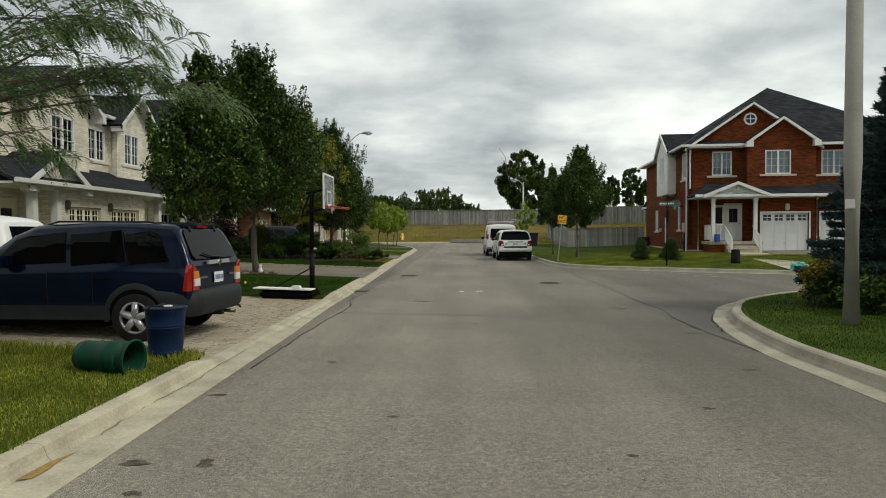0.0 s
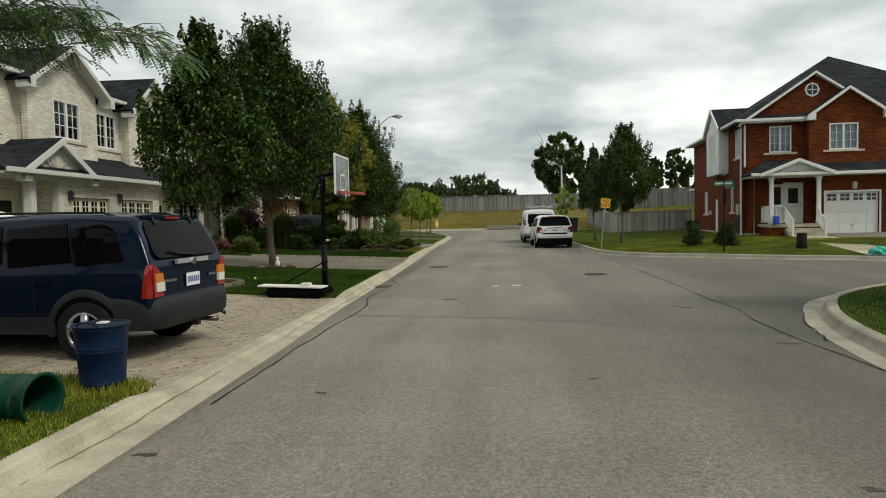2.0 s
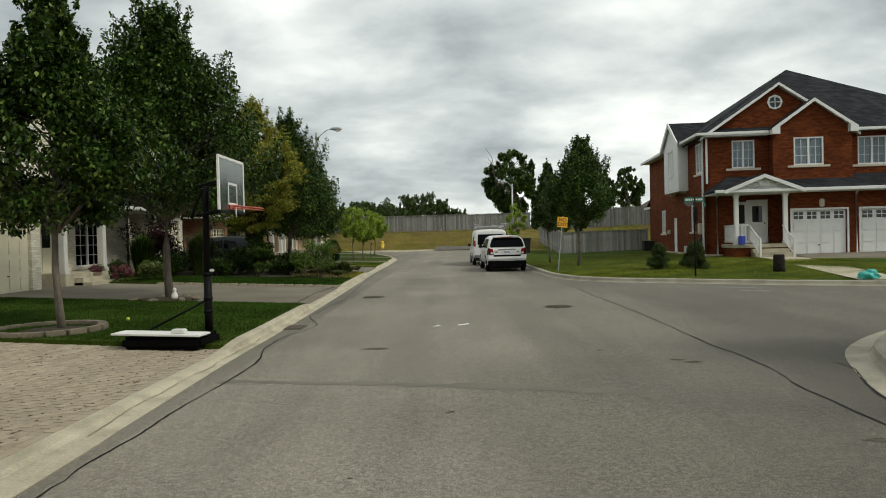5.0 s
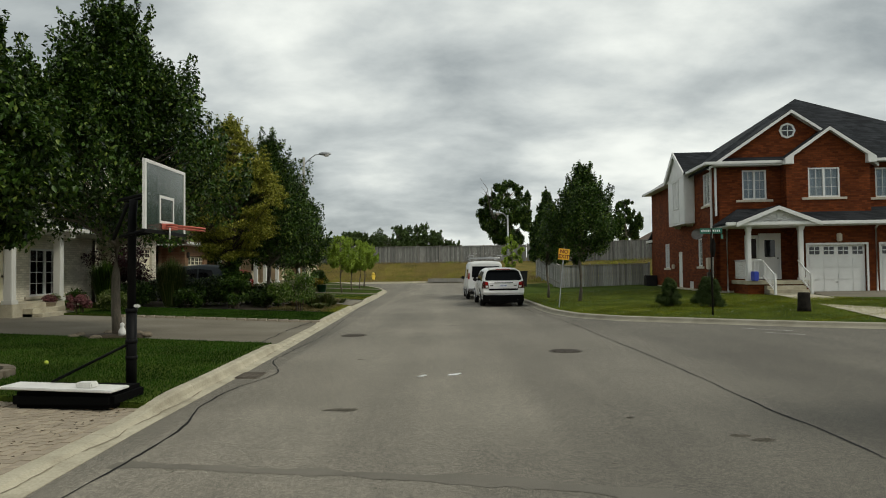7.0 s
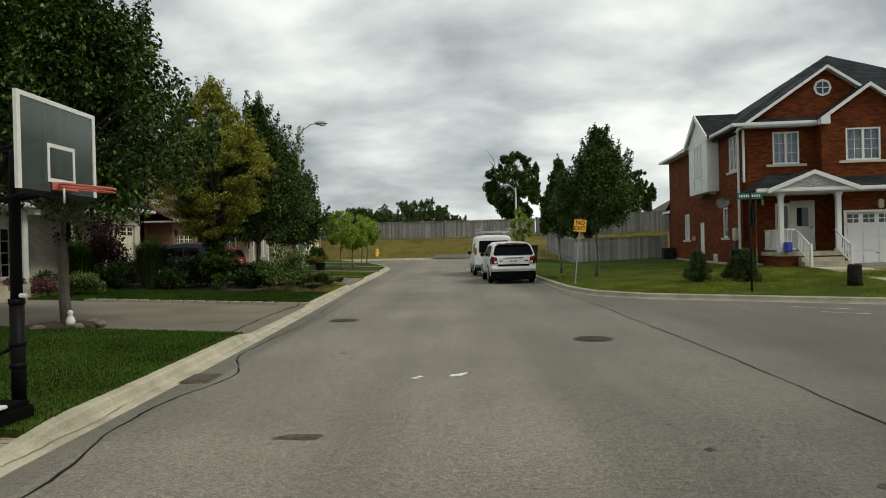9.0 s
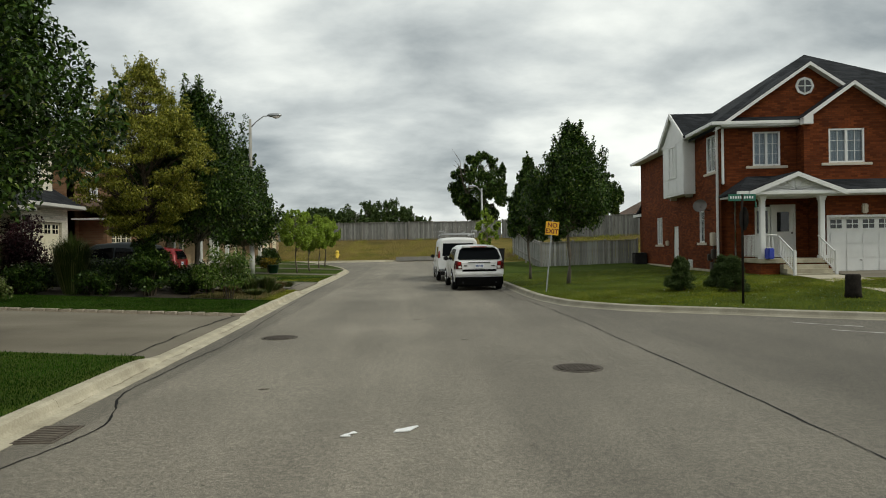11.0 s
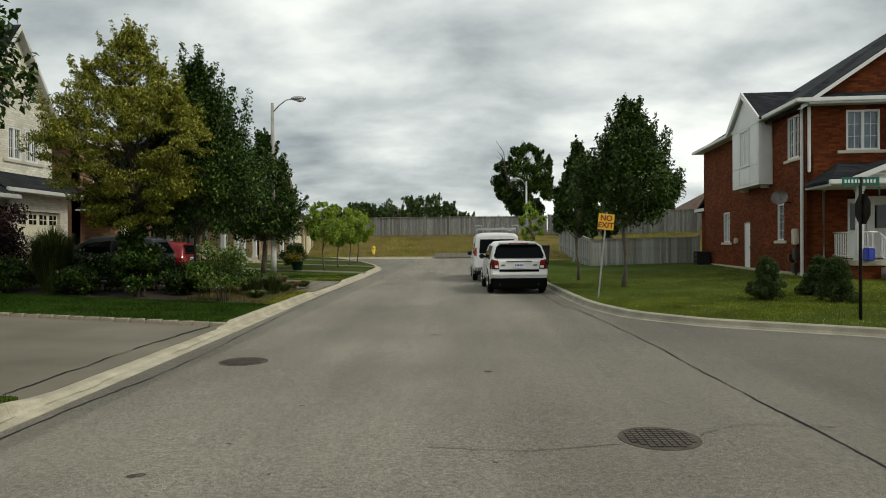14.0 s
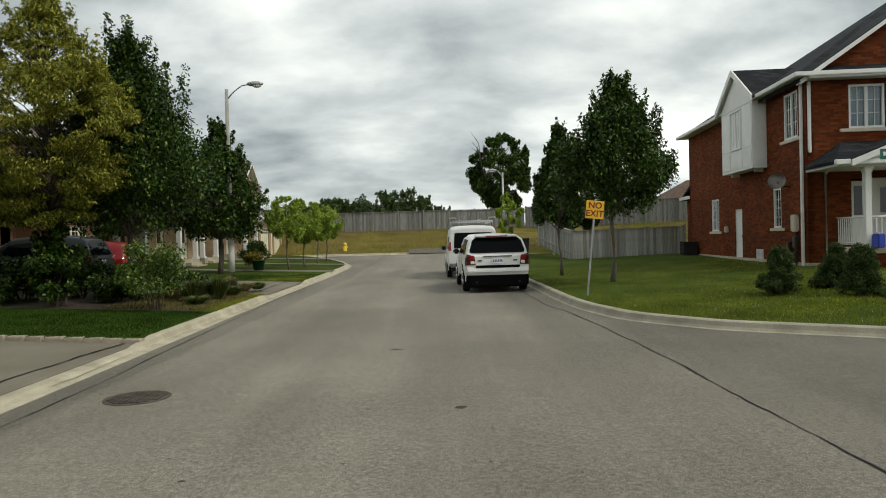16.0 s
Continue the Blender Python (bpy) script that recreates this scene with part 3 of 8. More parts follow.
def window(parent, m, w, h, cols=2, rows=3, curtain=True, sill=True, arch=False):
    """A window whose lower left corner is the origin of m, facing -Y; it sits in an opening of its size."""
    fr = bmesh.new()
    t = 0.065
    for a in ((0, w, 0, t), (0, w, h - t, h)):
        box(fr, a[0], a[1], -0.02, 0.09, a[2], a[3])
    box(fr, 0, t, -0.02, 0.09, t, h - t)
    box(fr, w - t, w, -0.02, 0.09, t, h - t)
    ob = part("window", fr, M_WHITE, parent, "white-framed window with muntin bars")
    ob.matrix_local = m
    n = cols
    for k in range(1, n):
        x = w * k / n
        part("mullion", nbox(x - 0.045, x + 0.045, -0.01, 0.08, t, h - t), M_WHITE, ob)
    for k in range(n):
        a, b = w * k / n + (t if k == 0 else 0.045), w * (k + 1) / n - (t if k == n - 1 else 0.045)
        bm = nbox(a + (b - a) / 2 - 0.011, a + (b - a) / 2 + 0.011, 0.012, 0.03, t, h - t)
        for j in range(1, rows):
            z = t + (h - 2 * t) * j / rows
            box(bm, a, b, 0.014, 0.028, z - 0.011, z + 0.011)
        part("muntin", bm, M_WHITE, ob)
        g = part("pane", nbox(a, b, 0.04, 0.046, t, h - t), M_GLASS, ob)
        g.visible_shadow = False
    # without curtains a near-black panel stands for the unlit room's shade
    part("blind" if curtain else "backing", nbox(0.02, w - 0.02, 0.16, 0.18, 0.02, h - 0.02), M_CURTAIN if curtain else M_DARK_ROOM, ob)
    if arch:
        half = [(w / 2 + w / 2 * math.cos(a), h + w / 2 * math.sin(a)) for a in np.linspace(0, math.pi, 15)]
        bm = bmesh.new()
        prism(bm, half, "y", -0.045, -0.032)
        part("fanlight", bm, M_DARK_GLASS, ob, "half-round pane over the window")
        bm = tube(bmesh.new(), [(x, -0.05, z) for x, z in half], 0.035, 6)
        for a in (50, 90, 130):
            tube(bm, [(w / 2, -0.05, h), (w / 2 * (1 + math.cos(radians(a))), -0.05, h + w / 2 * math.sin(radians(a)))], 0.014, 5)
        part("arch_frame", bm, M_WHITE, ob)
    if sill:
        part("sill", nbox(-0.28, w + 0.28, -0.07, 0.06, -0.11, -0.005, bevel=0.012), M_STONE, ob)
    return ob


def slab(bm, pts, thick):
    """A flat sheet of corner points given a thickness downwards."""
    a = [bm.verts.new(p) for p in pts]
    b = [bm.verts.new((p[0], p[1], p[2] - thick)) for p in pts]
    bm.faces.new(a)
    bm.faces.new(b[::-1])
    n = len(pts)
    for k in range(n):
        bm.faces.new((a[k], b[k], b[(k + 1) % n], a[(k + 1) % n]))
    bmesh.ops.recalc_face_normals(bm, faces=bm.faces[:])
    return bm


def front_gable(parent, u0, u1, v0, v1, ze, za, material, brick, over=0.3, trim=None, fascia=0.24, returns=0.0, wall_thick=0.2):
    """A gable that faces -Y between u0 and u1, drawn back from v0 to v1."""
    trim = trim or M_WHITE
    uc = (u0 + u1) / 2
    sl = (za - ze) / (uc - u0)
    bm = bmesh.new()
    slab(bm, [(u0 - over, v0 - over, ze - over * sl + 0.12), (uc, v0 - over, za + 0.12), (uc, v1, za + 0.12), (u0 - over, v1, ze - over * sl + 0.12)], 0.1)
    slab(bm, [(uc, v0 - over, za + 0.12), (u1 + over, v0 - over, ze - over * sl + 0.12), (u1 + over, v1, ze - over * sl + 0.12), (uc, v1, za + 0.12)], 0.1)
    part("gable_roof", bm, material, parent)
    for s in (-1, 1):
        e = u0 - over if s < 0 else u1 + over
        z = ze - over * sl
        bm = bmesh.new()
        prism(bm, [(e, z - fascia + 0.07), (e, z + 0.09), (uc, za + 0.09), (uc, za - fascia + 0.09)], "y", v0 - over - 0.04, v0 - over + 0.03)
        part("rake_board", bm, trim, parent)
        bm = bmesh.new()
        prism(bm, [(e, z - 0.03), (e, z + 0.0), (uc, za + 0.0), (uc, za - 0.03)], "y", v0 - over + 0.03, v0)
        part("soffit", bm, trim, parent)
        if returns:
            a, b = (e, e + returns) if s < 0 else (e - returns, e)
            bm = bmesh.new()
            prism(bm, [(a, z - fascia - 0.02), (b, z - fascia - 0.02), (b, z + (0.09 if s > 0 else 0.09 + returns * sl * 0.9)), (a, z + (0.09 if s < 0 else 0.09 + returns * sl * 0.9))], "y", v0 - over - 0.05, v0 + 0.02)
            part("eave_return", bm, trim, parent)
    bm = bmesh.new()
    prism(bm, [(u0, ze), (u1, ze), (uc, za - 0.02)], "y", v0, v0 + wall_thick)
    part("gable_wall", bm, brick, parent)


def garage_door(parent, u0, u1, v, z0, z1, paint, lites=4):
    w, h = u1 - u0, z1 - z0
    bm = nbox(0, w, 0, 0.06, 0, h)
    door = part("garage_door", bm, paint, parent, "panelled garage door with small top lights")
    door.matrix_local = at(u0, v, z0)
    nx, nz = lites * 1, 4
    pw, ph = w / nx, h / nz
    for j in range(nz):
        for i in range(nx):
            if j == nz - 1:
                x0, z0_ = i * pw + 0.09, j * ph + 0.12
                p = part("light", nbox(x0, x0 + pw - 0.18, -0.012, 0.0, z0_, z0_ + ph - 0.2), M_DARK_GLASS, door, "small dark window in the door")
                bb = nbox(x0 + (pw - 0.18) / 2 - 0.015, x0 + (pw - 0.18) / 2 + 0.015, -0.02, -0.012, z0_, z0_ + ph - 0.2)
                box(bb, x0, x0 + pw - 0.18, -0.02, -0.012, z0_ + (ph - 0.2) / 2 - 0.015, z0_ + (ph - 0.2) / 2 + 0.015)
                part("light_bar", bb, paint, door)
            else:
                part("panel", nbox(i * pw + 0.07, (i + 1) * pw - 0.07, -0.022, 0.0, j * ph + 0.07, (j + 1) * ph - 0.07, bevel=0.012), paint, door)
    part("handle", nbox(w / 2 - 0.05, w / 2 + 0.05, -0.05, -0.02, ph * 0.9, ph * 0.96, bevel=0.008), M_BRASS, door)
    return door


def downspout(parent, u, v, z0, z1, col=None):
    bm = tube(bmesh.new(), [(u, v, z1), (u, v, z0 + 0.15), (u, v - 0.12, z0 + 0.03)], 0.045, 6)
    tube(bm, [(u, v + 0.02, z1 - 0.02), (u, v - 0.25, z1 + 0.15)], 0.045, 6)
    part("downspout", bm, col or M_WHITE, parent)


def column(parent, u, v, z0, z1, w=0.2, paint=None):
    bm = nbox(u - w * 0.45, u + w * 0.45, v - w * 0.45, v + w * 0.45, z0 + 0.12, z1 - 0.16, bevel=0.015)
    box(bm, u - w * 0.62, u + w * 0.62, v - w * 0.62, v + w * 0.62, z0, z0 + 0.12, 0.01)
    box(bm, u - w * 0.55, u + w * 0.55, v - w * 0.55, v + w * 0.55, z1 - 0.16, z1 - 0.07, 0.01)
    box(bm, u - w * 0.68, u + w * 0.68, v - w * 0.68, v + w * 0.68, z1 - 0.07, z1, 0.01)
    part("porch_column", bm, paint or M_WHITE, parent, "square porch column")


def railing(parent, p, q, z0, z1, rise=0.0, posts=True):
    """Balusters between two plan points; rise is the climb from p to q."""
    p, q = Vector((*p, 0)), Vector((*q, 0))
    L_ = (q - p).length
    n = max(2, int(L_ / 0.12))
    for k in range(1, n):
        c = p.lerp(q, k / n)
        dz = rise * k / n
        part("baluster", nbox(c.x - 0.013, c.x + 0.013, c.y - 0.013, c.y + 0.013, z0 + dz, z1 + dz), M_WHITE, parent)
    part("handrail", tube(bmesh.new(), [(*p[:2], z1), (*q[:2], z1 + rise)], 0.03, 6), M_WHITE, parent)
    part("lower_rail", tube(bmesh.new(), [(*p[:2], z0 + 0.06), (*q[:2], z0 + 0.06 + rise)], 0.02, 6), M_WHITE, parent)


def front_door(parent, u0, u1, v, z0, z1, paint, lite=True):
    w, h = u1 - u0, z1 - z0
    ob = part("front_door", nbox(0, w, 0, 0.05, 0, h), paint, parent, "panelled front door with dark glass")
    ob.matrix_local = at(u0, v, z0)
    fr = nbox(-0.07, 0, -0.03, 0.05, 0, h + 0.07)
    box(fr, w, w + 0.07, -0.03, 0.05, 0, h + 0.07)
    box(fr, 0, w, -0.03, 0.05, h, h + 0.07)
    part("frame", fr, M_WHITE, ob)
    if lite:
        part("light", nbox(w * 0.22, w * 0.78, -0.012, 0, h * 0.5, h * 0.88), M_DARK_GLASS, ob, "dark glass light")
    part("panel", nbox(w * 0.2, w * 0.8, -0.015, 0, h * 0.08, h * 0.42, bevel=0.012), paint, ob)
    part("knob", nbox(w * 0.88, w * 0.94, -0.06, 0, h * 0.45, h * 0.49, bevel=0.012), M_BRASS, ob)
    return ob


M_DARK_GLASS = plain("dark_glass", (0.012, 0.014, 0.017), 0.06)


def red_house():
    h = thing("brick_house", pose(12.7, 38.85, 0, 0, 0, -5.0), "two-storey red brick house with dark shingle roof and white trim", "house")
    B = M_BRICK_RED
    Z = 6.2
    # openings
    w1, w2, w3 = (1.26, 2.32, 4.62, 5.96), (3.88, 5.22, 4.62, 5.93), (7.02, 8.32, 4.62, 5.95)
    w4 = (10.3, 11.6, 4.62, 5.95)
    wall("wall", h, at(0, 0, 0), 12.6, 0.15, Z, [w1, w3, w4, (1.3, 2.92, 0.98, 3.08)], B)
    D = 12.9
    side = [(D - 1.65, D - 0.62, 4.5, 6.0), (D - 2.62, D - 1.98, 1.62, 2.98), (D - 6.5, D - 5.68, 0.4, 2.42), (D - 9.45, D - 8.45, 1.55, 2.95), (D - 4.3, D - 3.6, 0.42, 0.86)]
    wall("wall", h, at(0, D, 0, -90), D, 0.15, Z, side, B)
    wall("wall", h, at(12.6, 0, 0, 90), D, 0.15, Z, [], B)
    wall("wall", h, at(12.6, D, 0, 180), 12.6, 0.15, Z, [], B)
    part("foundation", nbox(-0.03, 12.6, -0.03, D, 0.0, 0.5), M_CONCRETE, h)
    # projecting bay with the second gable
    wall("wall", h, at(2.95, -0.6, 0), 3.55, 3.3, 6.42, [(w2[0] - 2.95, w2[1] - 2.95, w2[2], w2[3])], B)
    for u in (2.95, 6.28):
        part("wall", nbox(u, u + 0.22, -0.38, 0.0, 3.3, 6.3), B, h)
    window(h, at(w1[0], 0.03, w1[2]), 1.06, 1.34)
    window(h, at(w2[0], -0.57, w2[2]), 1.34, 1.31)
    window(h, at(w3[0], 0.03, w3[2]), 1.3, 1.33)
    window(h, at(w4[0], 0.03, w4[2]), 1.3, 1.33)
    window(h, at(0.03, 1.65, 4.5, -90), 1.03, 1.5, 2, 3)
    window(h, at(0.03, 2.62, 1.62, -90), 0.64, 1.36, 1, 4)
    window(h, at(0.03, 9.45, 1.55, -90), 1.0, 1.4, 2, 3)
    window(h, at(0.03, 4.3, 0.42, -90), 0.7, 0.44, 2, 1, sill=False)
    sd = front_door(h, 0, 0.82, 0, 0, 2.02, M_WHITE, False)
    sd.matrix_local = at(0.06, 6.5, 0.4, -90)
    # soldier courses over the windows
    for a in (w1, w3):
        part("lintel", nbox(a[0] - 0.1, a[1] + 0.1, -0.012, 0.0, a[3] + 0.01, a[3] + 0.2), B, h)
    # main roof
    bm = bmesh.new()
    E, A = 0.42, (6.35, 6.45, 10.68)
    c = [(-E, -E, Z + 0.08), (12.6 + E, -E, Z + 0.08), (12.6 + E, D + E, Z + 0.08), (-E, D + E, Z + 0.08)]
    top = bm.verts.new(A)
    vs = [bm.verts.new(p) for p in c]
    for k in range(4):
        bm.faces.new((vs[k], vs[(k + 1) % 4], top))
    part("roof", bm, M_SHINGLE, h)
    bm = bmesh.new()
    box(bm, -E, 12.6 + E, -E, D + E, Z + 0.0, Z + 0.07)
    part("soffit", bm, M_WHITE, h)
    for a in ((-E - 0.1, -E, -E, D + E), (-E - 0.1, 12.6 + E, -E - 0.1, -E), (12.6 + E, 12.7 + E, -E - 0.1, D + E)):
        part("gutter", nbox(*a, Z - 0.02, Z + 0.12, bevel=0.02), M_WHITE, h)
    # big front gable with the round window, and the smaller one before it
    front_gable(h, 0.0, 6.75, 0.0, 5.6, 6.22, 8.52, M_SHINGLE, B, over=0.28, fascia=0.13)
    front_gable(h, 3.05, 6.45, -0.6, 4.2, 6.42, 7.62, M_SHINGLE, B, over=0.22, fascia=0.15, returns=0.36)
    part("skirt_roof", slab(bmesh.new(), [(0.1, -0.42, 6.3), (2.9, -0.42, 6.3), (2.9, 0.02, 6.5), (0.1, 0.02, 6.5)], 0.06), M_SHINGLE, h)
    part("cornice", nbox(-0.1, 2.9, -0.46, 0.0, 6.12, 6.24, bevel=0.02), M_WHITE, h)
    rw = part("round_window", tube(bmesh.new(), [(0, -0.03, 0), (0, 0.05, 0)], 0.36, 8), M_WHITE, h, "small octagonal gable window")
    rw.matrix_local = at(3.28, -0.01, 7.72)
    part("pane", tube(bmesh.new(), [(0, -0.036, 0), (0, -0.028, 0)], 0.27, 8), M_DARK_GLASS, rw)
    bm = nbox(-0.27, 0.27, -0.05, -0.036, -0.02, 0.02)
    box(bm, -0.02, 0.02, -0.05, -0.036, -0.27, 0.27)
    part("muntin", bm, M_WHITE, rw)
    # side bay
    bay = part("side_bay", nbox(-0.5, 0.0, 3.1, 6.35, 3.78, 6.25), M_WHITE, h, "white panelled box bay")
    for v0, v1, z0, z1 in ((3.16, 4.0, 3.9, 4.5), (4.1, 5.3, 3.9, 4.5), (5.4, 6.28, 3.9, 4.5), (3.16, 4.0, 4.6, 6.1), (5.4, 6.28, 4.6, 6.1), (3.2, 6.25, 6.15, 6.3)):
        part("panel", nbox(-0.52, -0.5, v0, v1, z0, z1), M_WHITE, bay)
    bw = window(h, at(-0.53, 5.28, 4.6, -90), 1.15, 1.5, 2, 4, sill=False)
    part("panel", nbox(-0.44, -0.06, 3.08, 3.1, 3.9, 6.1), M_WHITE, bay)
    for v in (3.5, 5.9):
        part("bracket", nbox(-0.3, 0.0, v - 0.05, v + 0.05, 3.66, 3.78), M_WHITE, bay)
    # gable over the bay, facing the street
    g = bmesh.new()
    vc, ze, za = 4.75, 6.3, 7.62
    for s in (2.75, 6.75):
        slab(g, [(-0.62, s, ze), (-0.62, vc, za), (2.2, vc, za), (0.2, s, ze)], 0.1)
    part("bay_roof", g, M_SHINGLE, h)
    for s in (2.75, 6.75):
        bm = bmesh.new()
        prism(bm, [(s, ze - 0.13), (s, ze - 0.104), (vc, za - 0.104), (vc, za - 0.13)], "x", -0.6, -0.3)
        part("soffit", bm, M_WHITE, h)
    bm = bmesh.new()
    prism(bm, [(3.05, 6.25), (6.4, 6.25), (vc, za - 0.15)], "x", -0.5, -0.3)
    part("bay_gable", bm, M_WHITE, h)
    for s in (2.75, 6.75):
        bm = bmesh.new()
        prism(bm, [(s, ze - 0.2), (s, ze + 0.03), (vc, za + 0.03), (vc, za - 0.2)], "x", -0.66, -0.6)
        part("rake_board", bm, M_WHITE, h)
    # garages and their long shed roof
    wall("wall", h, at(3.35, -1.4, 0), 9.25, 0.15, 3.4, [(0.09, 2.49, 0.38, 2.5), (3.08, 5.6, 0.38, 2.5)], B)
    part("wall", nbox(3.35, 3.57, -1.18, 0.0, 0.15, 3.4), B, h)
    part("wall", nbox(12.38, 12.6, -1.18, 0.0, 0.15, 3.4), B, h)
    garage_door(h, 3.46, 5.82, -1.3, 0.4, 2.48, M_WHITE)
    garage_door(h, 6.45, 8.93, -1.3, 0.4, 2.48, M_WHITE)
    for a, b in ((3.44, 5.84), (6.43, 8.95)):
        bm = nbox(a - 0.08, b + 0.08, -1.43, -1.35, 2.48, 2.57)
        box(bm, a - 0.08, a, -1.43, -1.35, 0.38, 2.48)
        box(bm, b, b + 0.08, -1.43, -1.35, 0.38, 2.48)
        part("door_trim", bm, M_WHITE, h)
    bm = slab(bmesh.new(), [(-0.1, -2.0, 3.46), (12.8, -2.0, 3.46), (12.8, -0.02, 4.2), (1.0, -0.02, 4.2)], 0.1)
    slab(bm, [(-0.1, -0.02, 3.46), (-0.1, -2.0, 3.46), (1.0, -0.02, 4.2)], 0.1)
    part("porch_roof", bm, M_SHINGLE, h)
    part("porch_ceiling", nbox(-0.05, 12.7, -1.95, -0.02, 3.3, 3.37), M_WHITE, h)
    part("gutter", nbox(-0.15, 12.8, -2.12, -2.0, 3.33, 3.48, bevel=0.02), M_WHITE, h)
    front_gable(h, 0.5, 3.5, -1.9, -0.1, 3.46, 4.06, M_SHINGLE, M_WHITE, over=0.24, fascia=0.16)
    # fan ornament in the porch gable
    for k in range(7):
        a = math.pi * (k + 0.5) / 7
        bm = tube(bmesh.new(), [(2.0, -1.93, 3.53), (2.0 + 0.75 * math.cos(a), -1.93, 3.53 + 0.34 * math.sin(a))], 0.018, 5)
        part("fan_rib", bm, M_WHITE, h)
    part("porch_beam", nbox(0.5, 3.5, -1.9, -1.72, 3.28, 3.5), M_WHITE, h)
    # porch floor, steps, columns, railings
    part("porch_floor", nbox(0.7, 3.35, -1.9, 0.05, 0.82, 0.98, bevel=0.015), M_CONCRETE, h)
    part("porch_base", nbox(0.78, 3.32, -1.8, 0.0, 0.1, 0.82), B, h)
    for k in range(4):
        part("step", nbox(1.42, 3.02, -1.9 - 0.29 * (4 - k) + 0.0, -1.88, 0.2, 0.34 + 0.15 * k + 0.1 - 0.12, bevel=0.012), M_CONCRETE, h)
    column(h, 0.87, -1.72, 0.98, 3.28)
    column(h, 3.02, -1.72, 0.98, 3.28)
    railing(h, (0.84, -1.6), (0.84, -0.02), 1.05, 1.86)
    railing(h, (0.97, -1.72), (1.4, -1.72), 1.05, 1.86)
    railing(h, (1.45, -3.0), (1.45, -1.75), 0.5, 1.2, 0.62)
    railing(h, (2.88, -3.0), (2.88, -1.75), 0.5, 1.2, 0.62)
    for u in (1.45, 2.88):
        part("newel", nbox(u - 0.045, u + 0.045, -3.05, -2.96, 0.3, 1.3, bevel=0.01), M_WHITE, h)
    front_door(h, 2.02, 2.84, 0.1, 1.0, 3.02, M_WHITE)
    part("sidelight", nbox(1.32, 1.94, 0.1, 0.16, 1.0, 3.0), M_WHITE, h, "white panel beside the door")
    part("sidelight_glass", nbox(1.42, 1.84, 0.085, 0.1, 1.95, 2.85), M_DARK_GLASS, h)
    for u in (4.72, 7.69):
        part("wall_lamp", nbox(u - 0.1, u + 0.1, -1.56, -1.4, 2.62, 2.98, bevel=0.04), M_STONE, h, "pale wall lamp over the garage door")
    part("downspout", nbox(-0.1, -0.01, 0.2, 0.29, 0.35, 6.1, bevel=0.02), M_WHITE, h)
    part("downspout", nbox(0.02, 0.11, -0.1, -0.01, 3.9, 6.1, bevel=0.02), M_WHITE, h)
    downspout(h, 0.5, -0.1, 0.4, 3.25)
    downspout(h, 6.62, -0.1, 4.2, 6.05)
    downspout(h, 6.2, -1.5, 0.4, 3.2)
    # rear lean-to
    part("rear_wall", nbox(0.3, 12.0, D, D + 1.6, 0.15, 3.2), B, h)
    part("rear_roof", slab(bmesh.new(), [(0.05, D - 0.01, 3.95), (12.3, D - 0.01, 3.95), (12.3, D + 1.9, 3.3), (0.05, D + 1.9, 3.3)], 0.12), M_SHINGLE, h)
    part("gutter", nbox(-0.02, 0.06, D, D + 1.95, 3.2, 3.36), M_WHITE, h)
    # services on the side wall
    dish = part("satellite_dish", bmesh.new(), M_BRASS, h, "grey satellite dish on a bracket")
    bm = bmesh.new()
    bmesh.ops.create_uvsphere(bm, u_segments=20, v_segments=12, radius=0.34)
    bmesh.ops.delete(bm, geom=[v for v in bm.verts if v.co.z > -0.2], context="VERTS")
    bmesh.ops.transform(bm, matrix=pose(0, 0, 0.25), verts=bm.verts[:])
    bmesh.ops.scale(bm, vec=(1.15, 1.15, 0.7), verts=bm.verts[:])
    bm.to_mesh(dish.data)
    bm.free()
    dish.matrix_local = pose(-0.42, 1.25, 3.15, 0, 72, 240)
    part("arm", tube(bmesh.new(), [(0.0, 1.3, 2.95), (-0.3, 1.3, 3.0), (-0.4, 1.25, 3.14)], 0.025, 6), M_BRASS, h)
    for v, z, w, hh in ((0.75, 1.75, 0.32, 0.55), (0.7, 1.15, 0.25, 0.4), (1.15, 1.0, 0.2, 0.3), (0.8, 0.65, 0.3, 0.35), (7.3, 1.62, 0.16, 0.25)):
        part("meter", nbox(-0.16, 0.0, v - w / 2, v + w / 2, z - hh / 2, z + hh / 2, bevel=0.03), M_STONE if z > 1.3 else M_BRASS, h, "utility meter box on the wall")
    part("conduit", tube(bmesh.new(), [(-0.05, 0.75, 0.3), (-0.05, 0.75, 1.5)], 0.025, 6), M_BRASS, h)
    return h


red_house()
driv = loft(resample([(13.4, 24.4), (20.5, 20.9)], 1.0), resample([(15.9, 37.2), (22.8, 36.6)], 1.0), lambda x, y, d: 0.134 + 0.0265 * d, 8, 1.0)
mesh_thing("driveway_side", *driv, M_DRIVE, None, "grey asphalt driveway of the brick house", "driveway", "structure")
walkway = loft(np.array([(11.75, 25.0), (12.3, 24.75), (12.85, 24.45)]), np.array([(13.75, 35.6), (14.5, 35.55), (15.3, 35.5)]), lambda x, y, d: 0.17 + 0.028 * min(d, 9.6), 14, 1.0)
mesh_thing("walkway", *walkway, M_CONCRETE, None, "pale concrete walkway leading to the porch steps", "walkway", "structure")


